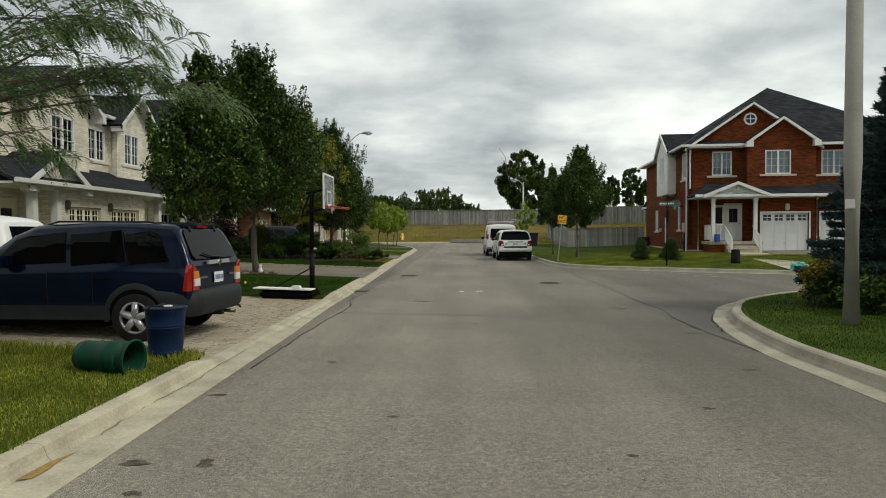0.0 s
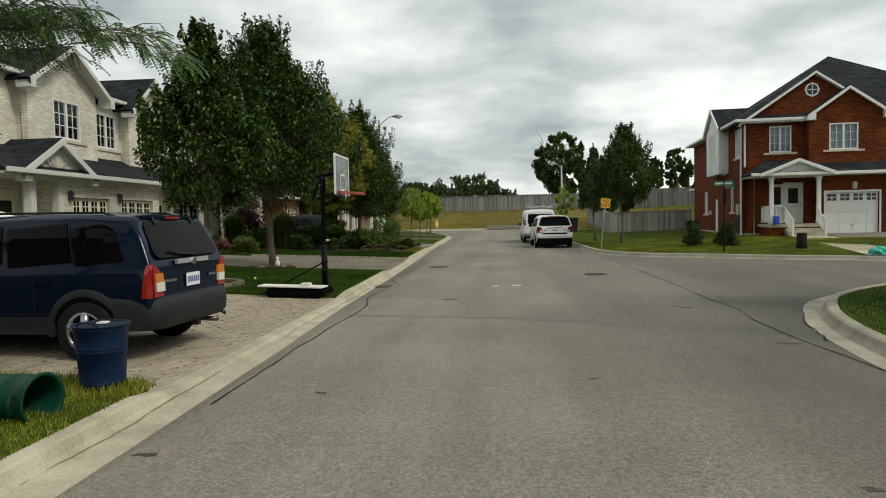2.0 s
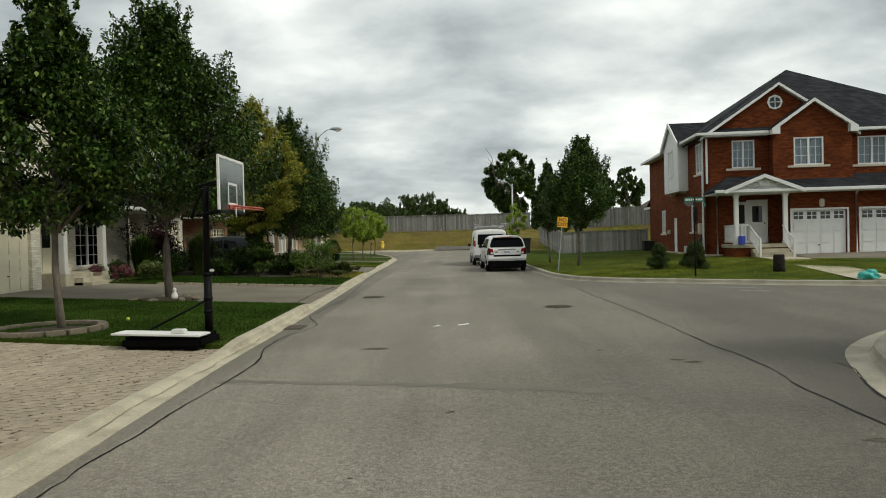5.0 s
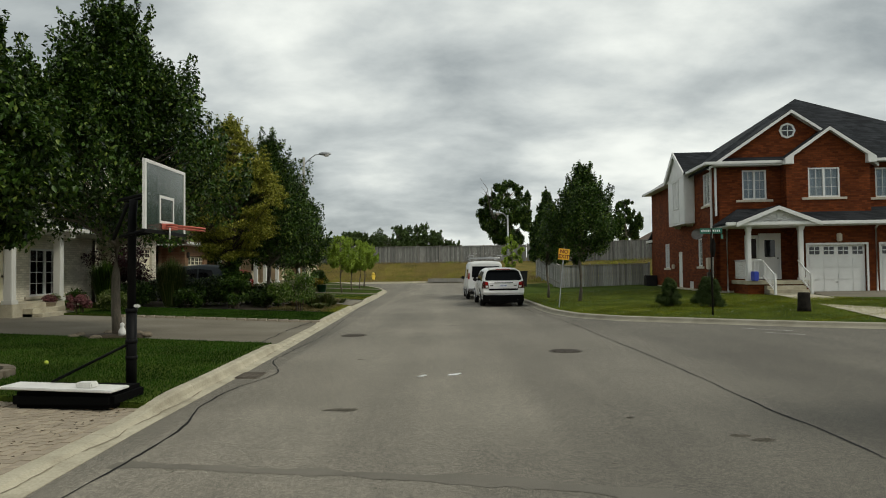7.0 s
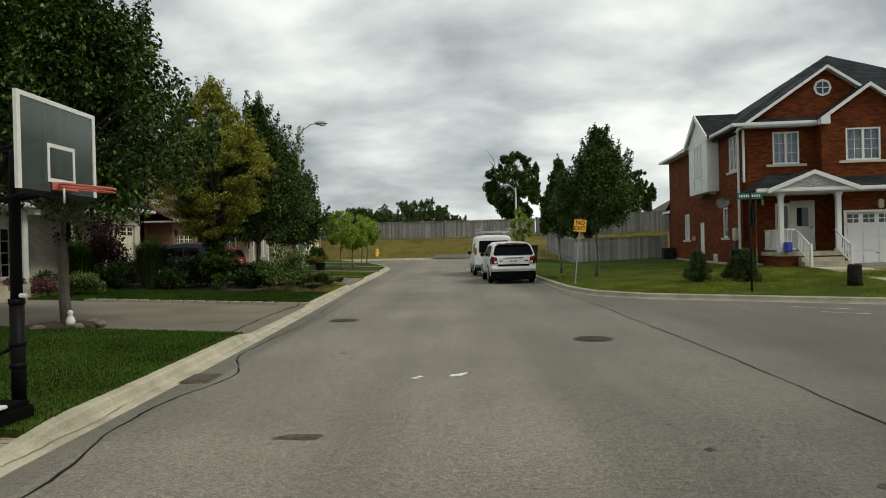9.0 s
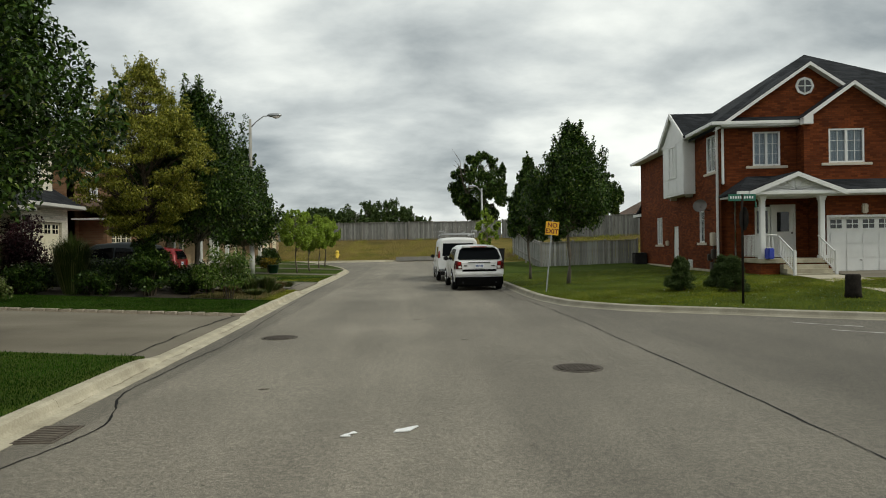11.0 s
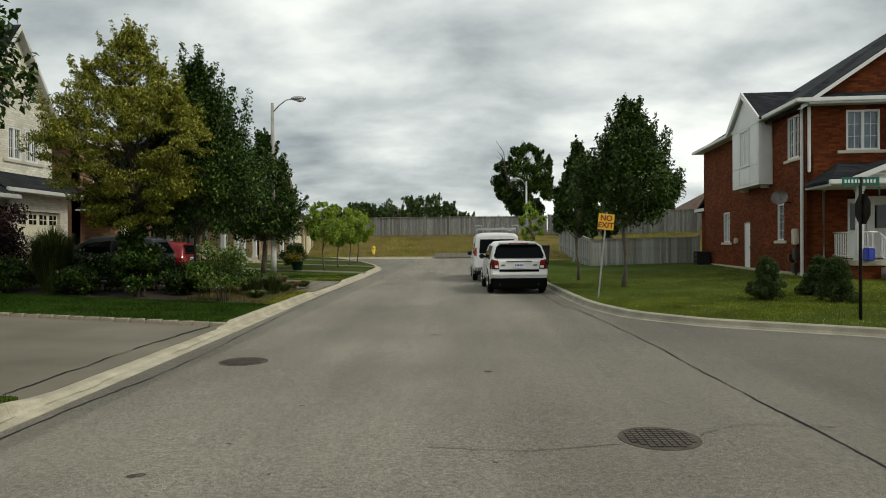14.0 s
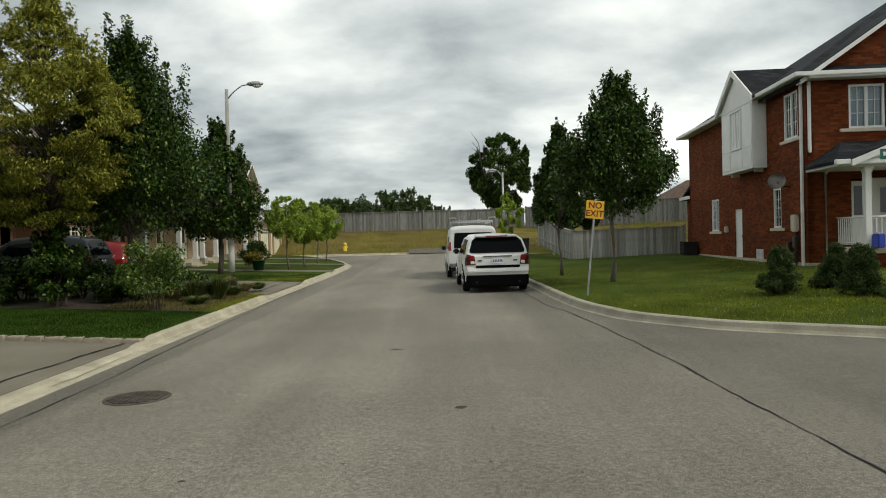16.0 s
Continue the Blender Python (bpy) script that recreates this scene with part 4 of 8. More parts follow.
def street_house(name, y0, brick, roof, spec, label, x=-14.5, paint=None, trim=None):
    """A two-storey house that faces the street on the left; spec holds its openings along the street from y0."""
    paint, trim = paint or M_CREAM_PAINT, trim or M_WHITE
    h = thing(name, pose(x, y0, rise(y0) + spec.get("lift", 0.0), 0, 0, 90), label, "house")
    W, Z, D = spec["w"], spec.get("z", 6.1), 9.5
    holes = [(a, b, c, d) for a, b, c, d in spec["win"]]
    doors = spec.get("gar", [])
    wall("wall", h, at(0, 0, 0), W, -0.1, Z, holes + [(a, b, 0.6, 2.7) for a, b in spec.get("door", [])], brick)
    wall("wall", h, at(0, D, 0, -90), D, 0.15, Z, [], brick)
    wall("wall", h, at(W, 0, 0, 90), D, 0.15, Z, [], brick)
    wall("wall", h, at(W, D, 0, 180), W, 0.15, Z, [], brick)
    fore = [g for g in spec.get("gable", []) if g[3] < -0.1]
    for a, b, c, d in [w for w in spec["win"] if not any(g[0] < w[0] and w[1] < g[1] for g in fore)]:
        window(h, at(a, 0.03, c), b - a, d - c, 2, 4 if d - c > 1.4 else 3, curtain=spec.get("curtain", False) and c > 3)
    for a, b in spec.get("door", []):
        front_door(h, a + 0.08, b - 0.08, 0.08, 0.6, 2.62, paint)
    bm = bmesh.new()
    E, zt = 0.28, Z + spec.get("rise", 2.4)
    c = [(-E, -E, Z + 0.06), (W + E, -E, Z + 0.06), (W + E, D + E, Z + 0.06), (-E, D + E, Z + 0.06)]
    hip = min(spec.get("hip", 3.2), W / 2 - 0.1)
    r = [(hip, D / 2, zt), (W - hip, D / 2, zt)]
    vs, rs_ = [bm.verts.new(p) for p in c], [bm.verts.new(p) for p in r]
    bm.faces.new((vs[0], vs[1], rs_[1], rs_[0]))
    bm.faces.new((vs[1], vs[2], rs_[1]))
    bm.faces.new((vs[2], vs[3], rs_[0], rs_[1]))
    bm.faces.new((vs[3], vs[0], rs_[0]))
    part("roof", bm, roof, h)
    part("soffit", nbox(-E, W + E, -E, D + E, Z - 0.02, Z + 0.05), trim, h)
    u = -E
    for a, b in sorted((g[0], g[1]) for g in spec.get("gable", [])) + [(W + E, W + E)]:
        if a - u > 0.05:
            part("gutter", nbox(u, a, -E - 0.1, -E, Z - 0.04, Z + 0.1, bevel=0.02), trim, h)
        u = b
    for a, b, za, v in spec.get("gable", []):
        front_gable(h, a, b, v, 3.5, Z, za, roof, brick, over=spec.get("over", 0.25), trim=trim, fascia=0.15, returns=0.22)
        if v < -0.1:
            hs = [(p - a, q - a, s, t) for p, q, s, t in spec["win"] if p > a and q < b]
            wall("wall", h, at(a, v, 0), b - a, 3.2, Z, hs, brick)
            for u in (a, b - 0.2):
                part("wall", nbox(u, u + 0.2, v + 0.2, 0, 3.2, Z), brick, h)
            for p, q, s, t in hs:
                window(h, at(p + a, v + 0.03, s), q - p, t - s, 2, 3, curtain=spec.get("curtain", False), arch=(p, q) in spec.get("arched", ()))
    gv = spec.get("gar_v", -1.2)
    if doors:
        a0, b0 = min(d[0] for d in doors) - 0.45, max(d[1] for d in doors) + 0.45
        wall("wall", h, at(a0, gv, 0), b0 - a0, 0.15, 3.1, [(p - a0, q - a0, 0.3, 2.46) for p, q in doors], brick)
        for u in (a0, b0 - 0.2):
            part("wall", nbox(u, u + 0.2, gv + 0.2, 0, 0.15, 3.1), brick, h)
        for p, q in doors:
            garage_door(h, p + 0.03, q - 0.03, gv + 0.1, 0.32, 2.44, paint)
            part("wall_lamp", nbox(p - 0.28, p - 0.12, gv - 0.14, gv, 2.35, 2.65, bevel=0.03), M_BRASS, h, "small dark wall lamp")
    a0, b0 = spec.get("shed", (0.0, W))
    part("porch_roof", slab(bmesh.new(), [(a0 - 0.2, gv - 0.35, 3.12), (b0 + 0.2, gv - 0.35, 3.12), (b0 + 0.2, -0.02, 3.95), (a0 - 0.2, -0.02, 3.95)], 0.1), roof, h)
    part("porch_ceiling", nbox(a0 - 0.15, b0 + 0.15, gv - 0.3, -0.02, 2.98, 3.04), trim, h)
    part("gutter", nbox(a0 - 0.2, b0 + 0.2, gv - 0.45, gv - 0.35, 3.0, 3.14, bevel=0.02), trim, h)
    for k_, (a, b) in enumerate(spec.get("porch", [])):
        pv = spec.get("porch_v", gv - 0.35)
        front_gable(h, a, b, pv, 0.0, 3.15, 4.0, roof, trim, over=0.22, trim=trim, fascia=0.18, returns=0.3)
        for k in range(7):
            q = math.pi * (k + 0.5) / 7
            uc = (a + b) / 2
            part("fan_rib", tube(bmesh.new(), [(uc, pv - 0.02, 3.2), (uc + 0.6 * math.cos(q), pv - 0.02, 3.2 + 0.36 * math.sin(q))], 0.016, 5), M_STONE, h)
        part("porch_beam", nbox(a, b, pv, pv + 0.2, 2.92, 3.16), trim, h)
        part("porch_floor", nbox(a, b, pv - 0.05, 0, 0.1, 0.72, bevel=0.015), M_CONCRETE, h)
        for k in range(3):
            part("step", nbox(a + 0.5, b - 0.5, pv - 0.05 - 0.3 * (3 - k), pv - 0.03, 0.1, 0.27 + 0.15 * k, bevel=0.012), M_CONCRETE, h)
        for u in spec["posts"][k_] if "posts" in spec else (0.15, b - a - 0.15):
            column(h, a + u, pv + 0.12, 0.72, 2.95, 0.26, trim)
    for u in spec.get("spouts", []):
        downspout(h, u, -0.1, 4.0, Z - 0.1, trim)
    return h


M_TRIM_STONE = surface("off_white_trim", (0.55, 0.54, 0.5), (0.64, 0.63, 0.59), 2.0, 0.55, 0.05, 30.0)
# curtain=True: pale panels here also stand in for bright window reflections
street_house("cream_house", 18.7, M_BRICK_CREAM, M_SHINGLE, dict(w=16.7, gar=[(3.0, 4.9), (5.6, 7.65)], gar_v=-1.3, porch=[(0.8, 3.65), (9.3, 12.1)], porch_v=-1.33, posts=[(0.45, 1.62), (0.15, 2.7)], over=0.4,
    win=[(0.2, 1.4, 4.33, 5.5), (3.66, 5.02, 4.33, 5.55), (6.45, 7.7, 4.33, 5.55), (8.5, 9.75, 4.33, 5.6), (13.2, 14.5, 4.33, 5.5), (12.4, 14.3, 0.85, 2.5)], gable=[(2.5, 5.9, 7.1, -0.35), (7.9, 10.6, 7.1, -0.35)],
    door=[(1.5, 2.5), (10.2, 11.2)], z=6.0, curtain=True, arched=[(8.5, 9.75)]), "two-storey cream brick semi-detached house with dark roof", -13.77, trim=M_TRIM_STONE)
street_house("cream_house", 36.3, M_BRICK_CREAM, M_SHINGLE, dict(w=4.1, lift=0.3, win=[(1.4, 2.1, 4.2, 5.3), (2.3, 3.0, 4.2, 5.3)], gable=[(-0.3, 3.8, 8.6, -0.35)], z=5.85, rise=1.6, hip=1.8, gar=[(0.9, 3.2)], gar_v=-1.0),
    "cream brick house with paired upper windows", -14.2, trim=M_TRIM_STONE)
street_house("brown_house", 41.95, M_BRICK_BROWN, M_SHINGLE_BROWN, dict(w=9.0, hip=3.8, win=[(1.2, 2.4, 4.0, 5.2), (6.2, 7.4, 4.0, 5.2)], z=5.7, rise=2.2, gar=[(1.0, 3.3)], porch=[(5.0, 8.0)], door=[(6.0, 7.0)], spouts=[3.8]),
    "two-storey brown brick house behind the trees", -14.0)
street_house("tan_house", 51.8, M_BRICK_TAN, M_SHINGLE_BROWN, dict(w=7.2, win=[(1.0, 2.2, 3.9, 5.0), (4.8, 6.0, 3.9, 5.0)], z=5.2, rise=2.0, porch=[(0.6, 3.2), (4.0, 6.6)], door=[(1.4, 2.4), (4.8, 5.8)]),
    "tan brick house with white porch columns", -13.4)
street_house("tan_house", 60.4, M_BRICK_TAN, M_SHINGLE_BROWN, dict(w=8.6, win=[(1.2, 2.4, 3.6, 4.8), (5.0, 6.2, 3.7, 5.0)], gable=[(2.4, 8.0, 6.9, -0.35)], z=4.8, rise=2.6, gar=[(5.2, 7.6)], porch=[(0.4, 3.2)], door=[(1.2, 2.2)], over=0.35),
    "tan brick house with brown gabled roof", -12.4)
street_house("tan_house", 69.6, M_BRICK_TAN, M_SHINGLE, dict(w=6.0, win=[], z=3.4, rise=1.5, gar=[(0.8, 2.9), (3.2, 5.4)], gar_v=-1.0), "low tan brick garage block at the bend", -13.0)
# ---- trees ----
def leaf_cloud(centers, radii, count, size, rng, flat=0.8, droop=0.3, thin=0.32):
    """Many small folded leaves scattered in clumps."""
    c, r = np.array(centers), np.array(radii)
    w = r**2 / (r**2).sum()
    idx = rng.choice(len(c), count, p=w)
    d = rng.normal(size=(count, 3))
    d /= np.linalg.norm(d, axis=1)[:, None]
    rad = rng.random(count) ** 0.45
    pos = c[idx] + d * (r[idx] * rad)[:, None] * np.array([1, 1, flat])
    ax = rng.normal(size=(count, 3)) + d * 0.6 - np.array([0, 0, droop])
    ax /= np.linalg.norm(ax, axis=1)[:, None]
    up = rng.normal(size=(count, 3)) * 0.45 + np.array([0, 0, 1.0])
    sd = np.cross(ax, up)
    sd /= np.linalg.norm(sd, axis=1)[:, None] + 1e-9
    nm = np.cross(sd, ax)
    s = size * (0.65 + 0.7 * rng.random(count))[:, None]
    base = pos - ax * s * 0.5
    tip = pos + ax * s * 0.6 - nm * s * 0.12
    lt, rt = pos + sd * s * thin + nm * s * 0.08, pos - sd * s * thin + nm * s * 0.08
    verts = np.stack([base, rt, tip, lt], 1).reshape(-1, 3)
    k = np.arange(count) * 4
    faces = np.concatenate([np.stack([k, k + 1, k + 2], 1), np.stack([k, k + 2, k + 3], 1)])
    return verts, faces


def raw_mesh(name, verts, faces, material, parent):
    me = bpy.data.meshes.new(name)
    nf = len(faces)
    me.vertices.add(len(verts))
    me.vertices.foreach_set("co", np.ascontiguousarray(verts, dtype=np.float32).ravel())
    me.loops.add(nf * 3)
    me.loops.foreach_set("vertex_index", np.ascontiguousarray(faces, dtype=np.int32).ravel())
    me.polygons.add(nf)
    me.polygons.foreach_set("loop_start", np.arange(0, nf * 3, 3, dtype=np.int32))
    me.update(calc_edges=True)
    me.materials.append(material)
    ob = new(name, me)
    ob.parent = parent
    return ob


def tree(x, y, z, height, crown_base, radius, leaves, size, seed, material, label, trunk=0.12, shape="egg", lean=(0, 0), group="", clumps=70, name="tree", flat=1.15, bark=None, thin=0.31, puff=1.0):
    rng = np.random.default_rng(seed)
    root = thing(name, pose(x, y, z), label, "tree", group)
    top = np.array([lean[0], lean[1], height])
    bm = bmesh.new()
    n = 9
    pts = [(top[0] * (k / n) ** 1.5 + 0.05 * math.sin(k * 1.3 + seed), top[1] * (k / n) ** 1.5 + 0.05 * math.cos(k * 1.7 + seed), -0.15 + (height * 0.93 + 0.15) * k / n) for k in range(n + 1)]
    rad = [trunk * (1.2 if k == 0 else 1.0) * (1 - k / n) ** 0.8 + 0.012 for k in range(n + 1)]
    tube(bm, pts, rad, 9)
    cs, rs = [], []
    for k in range(clumps):
        h = rng.random() ** 0.9
        if shape == "egg":
            prof = (0.55 + 0.45 * h / 0.28) if h < 0.28 else max(0.03, 1 - (h - 0.28) / 0.74) ** 1.02
        elif shape == "vase":
            prof = (0.35 + 0.65 * h / 0.4) if h < 0.4 else max(0.03, 1 - ((h - 0.4) / 0.62) ** 1.25)
        elif shape == "round":
            prof = math.sqrt(max(0.05, 1 - (2 * h - 1) ** 2))
        else:
            prof = (1 - h) ** 0.8 * 0.95 + 0.05
        a = rng.random() * 2 * math.pi
        rr = radius * prof * (0.45 + 0.55 * rng.random() ** 0.5) * (1 + 0.14 * math.sin(3 * a + seed) + 0.1 * math.sin(5 * a + h * 9))
        zc = crown_base + h * (height - crown_base)
        f = (zc / height) ** 1.5
        c = np.array([top[0] * f + rr * math.cos(a), top[1] * f + rr * math.sin(a), zc])
        cs.append(c)
        rs.append(puff * radius * (0.13 + 0.13 * rng.random()) * (1 if h < 0.7 else 0.62))
        if k % 2 == 0:
            z0 = max(crown_base * 0.85, zc - rr * (0.5 + 0.6 * rng.random()))
            f0 = (z0 / height) ** 1.5
            s = np.array([top[0] * f0, top[1] * f0, z0])
            mid = (s + c) / 2 + np.array([0, 0, 0.12 * rr])
            w = trunk * 0.34 * (1 - 0.7 * z0 / height) + 0.006
            tube(bm, [s, mid, c], [w, w * 0.6, w * 0.25], 5, False)
    part("trunk", bm, bark or M_BARK, root)
    if shape == "egg":
        # pointed leader
        for k in range(7):
            q = k / 6
            cs.append(np.array([top[0] + rng.normal() * 0.03 * radius, top[1] + rng.normal() * 0.03 * radius, height * (0.86 + 0.2 * q)]))
            rs.append(radius * (0.17 - 0.13 * q))
        # lesser leaders round it
        for j in range(7):
            a = rng.random() * 2 * math.pi
            r0, z0, up_ = radius * rng.uniform(0.22, 0.5), rng.uniform(0.55, 0.72), rng.uniform(0.12, 0.2)
            for k in range(6):
                q = k / 5
                cs.append(np.array([top[0] * z0 + r0 * (1 + 0.1 * q) * math.cos(a), top[1] * z0 + r0 * (1 + 0.1 * q) * math.sin(a), height * (z0 + up_ * q)]))
                rs.append(radius * (0.15 - 0.11 * q))
    far_out = sorted(range(clumps), key=lambda q: -math.hypot(cs[q][0] - top[0] * 0.5, cs[q][1] - top[1] * 0.5) - 0.5 * cs[q][2])
    for k in range(clumps // 4 if shape in ("round", "vase") else clumps // 2):
        # upright shoots that break the outline
        j = far_out[int(rng.integers(max(2, clumps * 2 // 3)))]
        c = cs[j] + np.array([rng.normal() * 0.1, rng.normal() * 0.1, 0.0]) * radius
        out = np.array([cs[j][0], cs[j][1], 0.0]) / (np.linalg.norm(cs[j][:2]) + 1e-6)
        for q in range(4):
            cs.append(c + (np.array([0, 0, 1.0]) + out * 0.28) * rs[j] * (0.65 + 0.42 * q))
            rs.append(rs[j] * (0.5 - 0.09 * q))
    v, f = leaf_cloud(cs, rs, leaves, size, rng, flat, 0.5, thin)
    ob = raw_mesh("crown", v, f, material, root)
    return root



# ---- vehicles ----
def paint(name, col, metal=0.3, rough=0.28):
    m = surface(name, tuple(c * 0.85 for c in col), col, 2.0, rough, 0.0, 300.0, metal, coat=0.0)
    m.node_tree.nodes["Principled BSDF"].inputs["Specular IOR Level"].default_value = 0.3
    return m


M_BLUE = paint("dark_blue_paint", (0.0034, 0.0085, 0.024), 0.0, 0.12)
spec_of(0.2, M_BLUE)
M_CARWHITE = paint("white_car_paint", (0.78, 0.78, 0.77), 0.0)
M_CARRED = paint("red_car_paint", (0.2, 0.011, 0.014), 0.1)
M_CARGREY = paint("dark_grey_paint", (0.022, 0.028, 0.03), 0.4)
M_CARGREEN = paint("dark_green_paint", (0.015, 0.05, 0.03), 0.3)
M_CLAD = surface("grey_cladding", (0.012, 0.014, 0.0155), (0.02, 0.024, 0.0265), 4.0, 0.6, 0.1, 120.0)
M_BLACK = surface("black_plastic", (0.012, 0.012, 0.013), (0.022, 0.022, 0.023), 4.0, 0.5, 0.05, 100.0)
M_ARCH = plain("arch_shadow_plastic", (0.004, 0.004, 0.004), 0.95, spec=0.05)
M_TYRE = surface("tyre_rubber", (0.008, 0.008, 0.008), (0.018, 0.0175, 0.017), 8.0, 0.85, 0.2, 60.0)
spec_of(0.15, M_TYRE, M_BLACK)
spec_of(0.25, M_CLAD)
M_RIM = plain("alloy", (0.45, 0.45, 0.46), 0.35, 0.8)
M_CARGLASS = plain("tinted_car_glass", (0.003, 0.0035, 0.004), 0.03, spec=0.12)
M_REARGLASS = plain("rear_window_glass", (0.003, 0.004, 0.005), 0.03, spec=0.045)
M_REDLENS = plain("red_lens", (0.3, 0.01, 0.009), 0.12, coat=0.6)
M_DARKLENS = plain("dark_red_lens", (0.06, 0.008, 0.008), 0.12, coat=0.4)
M_AMBER = plain("amber_lens", (0.62, 0.2, 0.025), 0.12, coat=0.6)
M_CLEARLENS = plain("clear_lens", (0.75, 0.7, 0.66), 0.12, coat=0.6)
M_CHROME = plain("chrome", (0.55, 0.56, 0.58), 0.15, 1.0)
M_SILVER = plain("silver_trim", (0.42, 0.43, 0.45), 0.35, 0.3)
M_PLATE = surface("plate_white", (0.7, 0.71, 0.73), (0.8, 0.8, 0.82), 10.0, 0.5, 0.0, 60.0)
M_PLATEINK = plain("plate_blue", (0.06, 0.1, 0.28), 0.5)


def ring(s):
    x, zl, zb, zt, wl, wb, wt = s
    h = zt - zb
    return [(0, zl), (wl * 0.88, zl), (wl * 0.985, zl + 0.07), (wb * 1.0, zl + (zb - zl) * 0.45), (wb * 1.005, zl + (zb - zl) * 0.72), (wb, zb - 0.03), (wb - 0.02, zb),
            (wb + (wt - wb) * 0.45, zb + h * 0.5), (wb + (wt - wb) * 0.86, zb + h * 0.86), (wt * 0.9, zb + h * 0.97), (wt * 0.6, zt), (0, zt + 0.015)]


class Shape:
    """Cross-sections along the car; the tail leans forward by lean(z)."""

    def __init__(self, stations, lean):
        self.s = np.array(sorted(stations, key=lambda r: -r[0]), float)
        self.knee, self.slope = lean
        self.x0 = float(self.s[0, 0])

    def at(self, x):
        return [x] + [float(np.interp(-x, -self.s[:, 0], self.s[:, k])) for k in range(1, 7)]

    def shift(self, x, z):
        return -max(0.0, z - self.knee) * self.slope * min(1.0, max(0.0, 1 - (self.x0 - x) / 1.0))

    def side(self, x, z):
        u = x
        for _ in range(12):
            u = min(self.x0, x - self.shift(u, z))
        r = ring(self.at(u))[2:10]
        return float(np.interp(z, [p[1] for p in r], [p[0] for p in r]))

    def rear(self, z):
        """How far back the tail reaches at a height."""
        return self.x0 + self.shift(self.x0, z)


def panel_side(sh, pts, s, off=0.006, thick=0.004):
    """A thin panel that follows the side, from (x, z) points; s: -1 or 1 for the side."""
    bm = bmesh.new()
    lo, hi = min(z for _, z in pts), max(z for _, z in pts)
    steps = max(2, int((hi - lo) / 0.05))
    cols = max(2, min(16, int((max(x for x, _ in pts) - min(x for x, _ in pts)) / 0.07)))
    outer, inner = [], []
    for j in range(steps + 1):
        z = lo + (hi - lo) * j / steps
        zc = min(max(z, lo + 1e-4), hi - 1e-4)
        xs_ = [p[0] + (q[0] - p[0]) * (zc - p[1]) / (q[1] - p[1]) for p, q in zip(pts, pts[1:] + pts[:1]) if (p[1] - zc) * (q[1] - zc) < 0]
        line = [min(xs_) + (max(xs_) - min(xs_)) * k / cols for k in range(cols + 1)]
        outer.append([bm.verts.new((x, s * (sh.side(x, z) + off), z)) for x in line])
        inner.append([bm.verts.new((x, s * (sh.side(x, z) + off - thick), z)) for x in line])
    for g in (outer, inner):
        for a, b in zip(g, g[1:]):
            for k in range(cols):
                bm.faces.new((a[k], a[k + 1], b[k + 1], b[k]))
    edge = lambda g: g[0] + [r[-1] for r in g[1:]] + g[-1][-2::-1] + [r[0] for r in g[-2:0:-1]]
    a, b = edge(outer), edge(inner)
    for k in range(len(a)):
        bm.faces.new((a[k], b[k], b[(k + 1) % len(a)], a[(k + 1) % len(a)]))
    bmesh.ops.recalc_face_normals(bm, faces=bm.faces[:])
    return bm


def panel_rear(sh, pts, off=0.012, thick=0.01):
    """A thin panel on the tail, from (y, z) points."""
    bm = bmesh.new()
    lo, hi = min(z for _, z in pts), max(z for _, z in pts)
    rows = []
    steps = max(1, int((hi - lo) / 0.06))
    for j in range(steps + 1):
        z = lo + (hi - lo) * j / steps
        zc = min(max(z, lo + 1e-4), hi - 1e-4)
        ys = [p[0] + (q[0] - p[0]) * (zc - p[1]) / (q[1] - p[1]) for p, q in zip(pts, pts[1:] + pts[:1]) if (p[1] - zc) * (q[1] - zc) < 0]
        rows.append([bm.verts.new((sh.rear(z) + o, y, z + off * 0.3)) for o in (off, off - thick) for y in (min(ys), max(ys))])
    for p, q in zip(rows, rows[1:]):
        bm.faces.new((p[0], p[1], q[1], q[0]))
        bm.faces.new((p[2], q[2], q[3], p[3]))
        bm.faces.new((p[0], q[0], q[2], p[2]))
        bm.faces.new((p[1], p[3], q[3], q[1]))
    bm.faces.new((rows[0][0], rows[0][2], rows[0][3], rows[0][1]))
    bm.faces.new((rows[-1][0], rows[-1][1], rows[-1][3], rows[-1][2]))
    bmesh.ops.recalc_face_normals(bm, faces=bm.faces[:])
    return bm


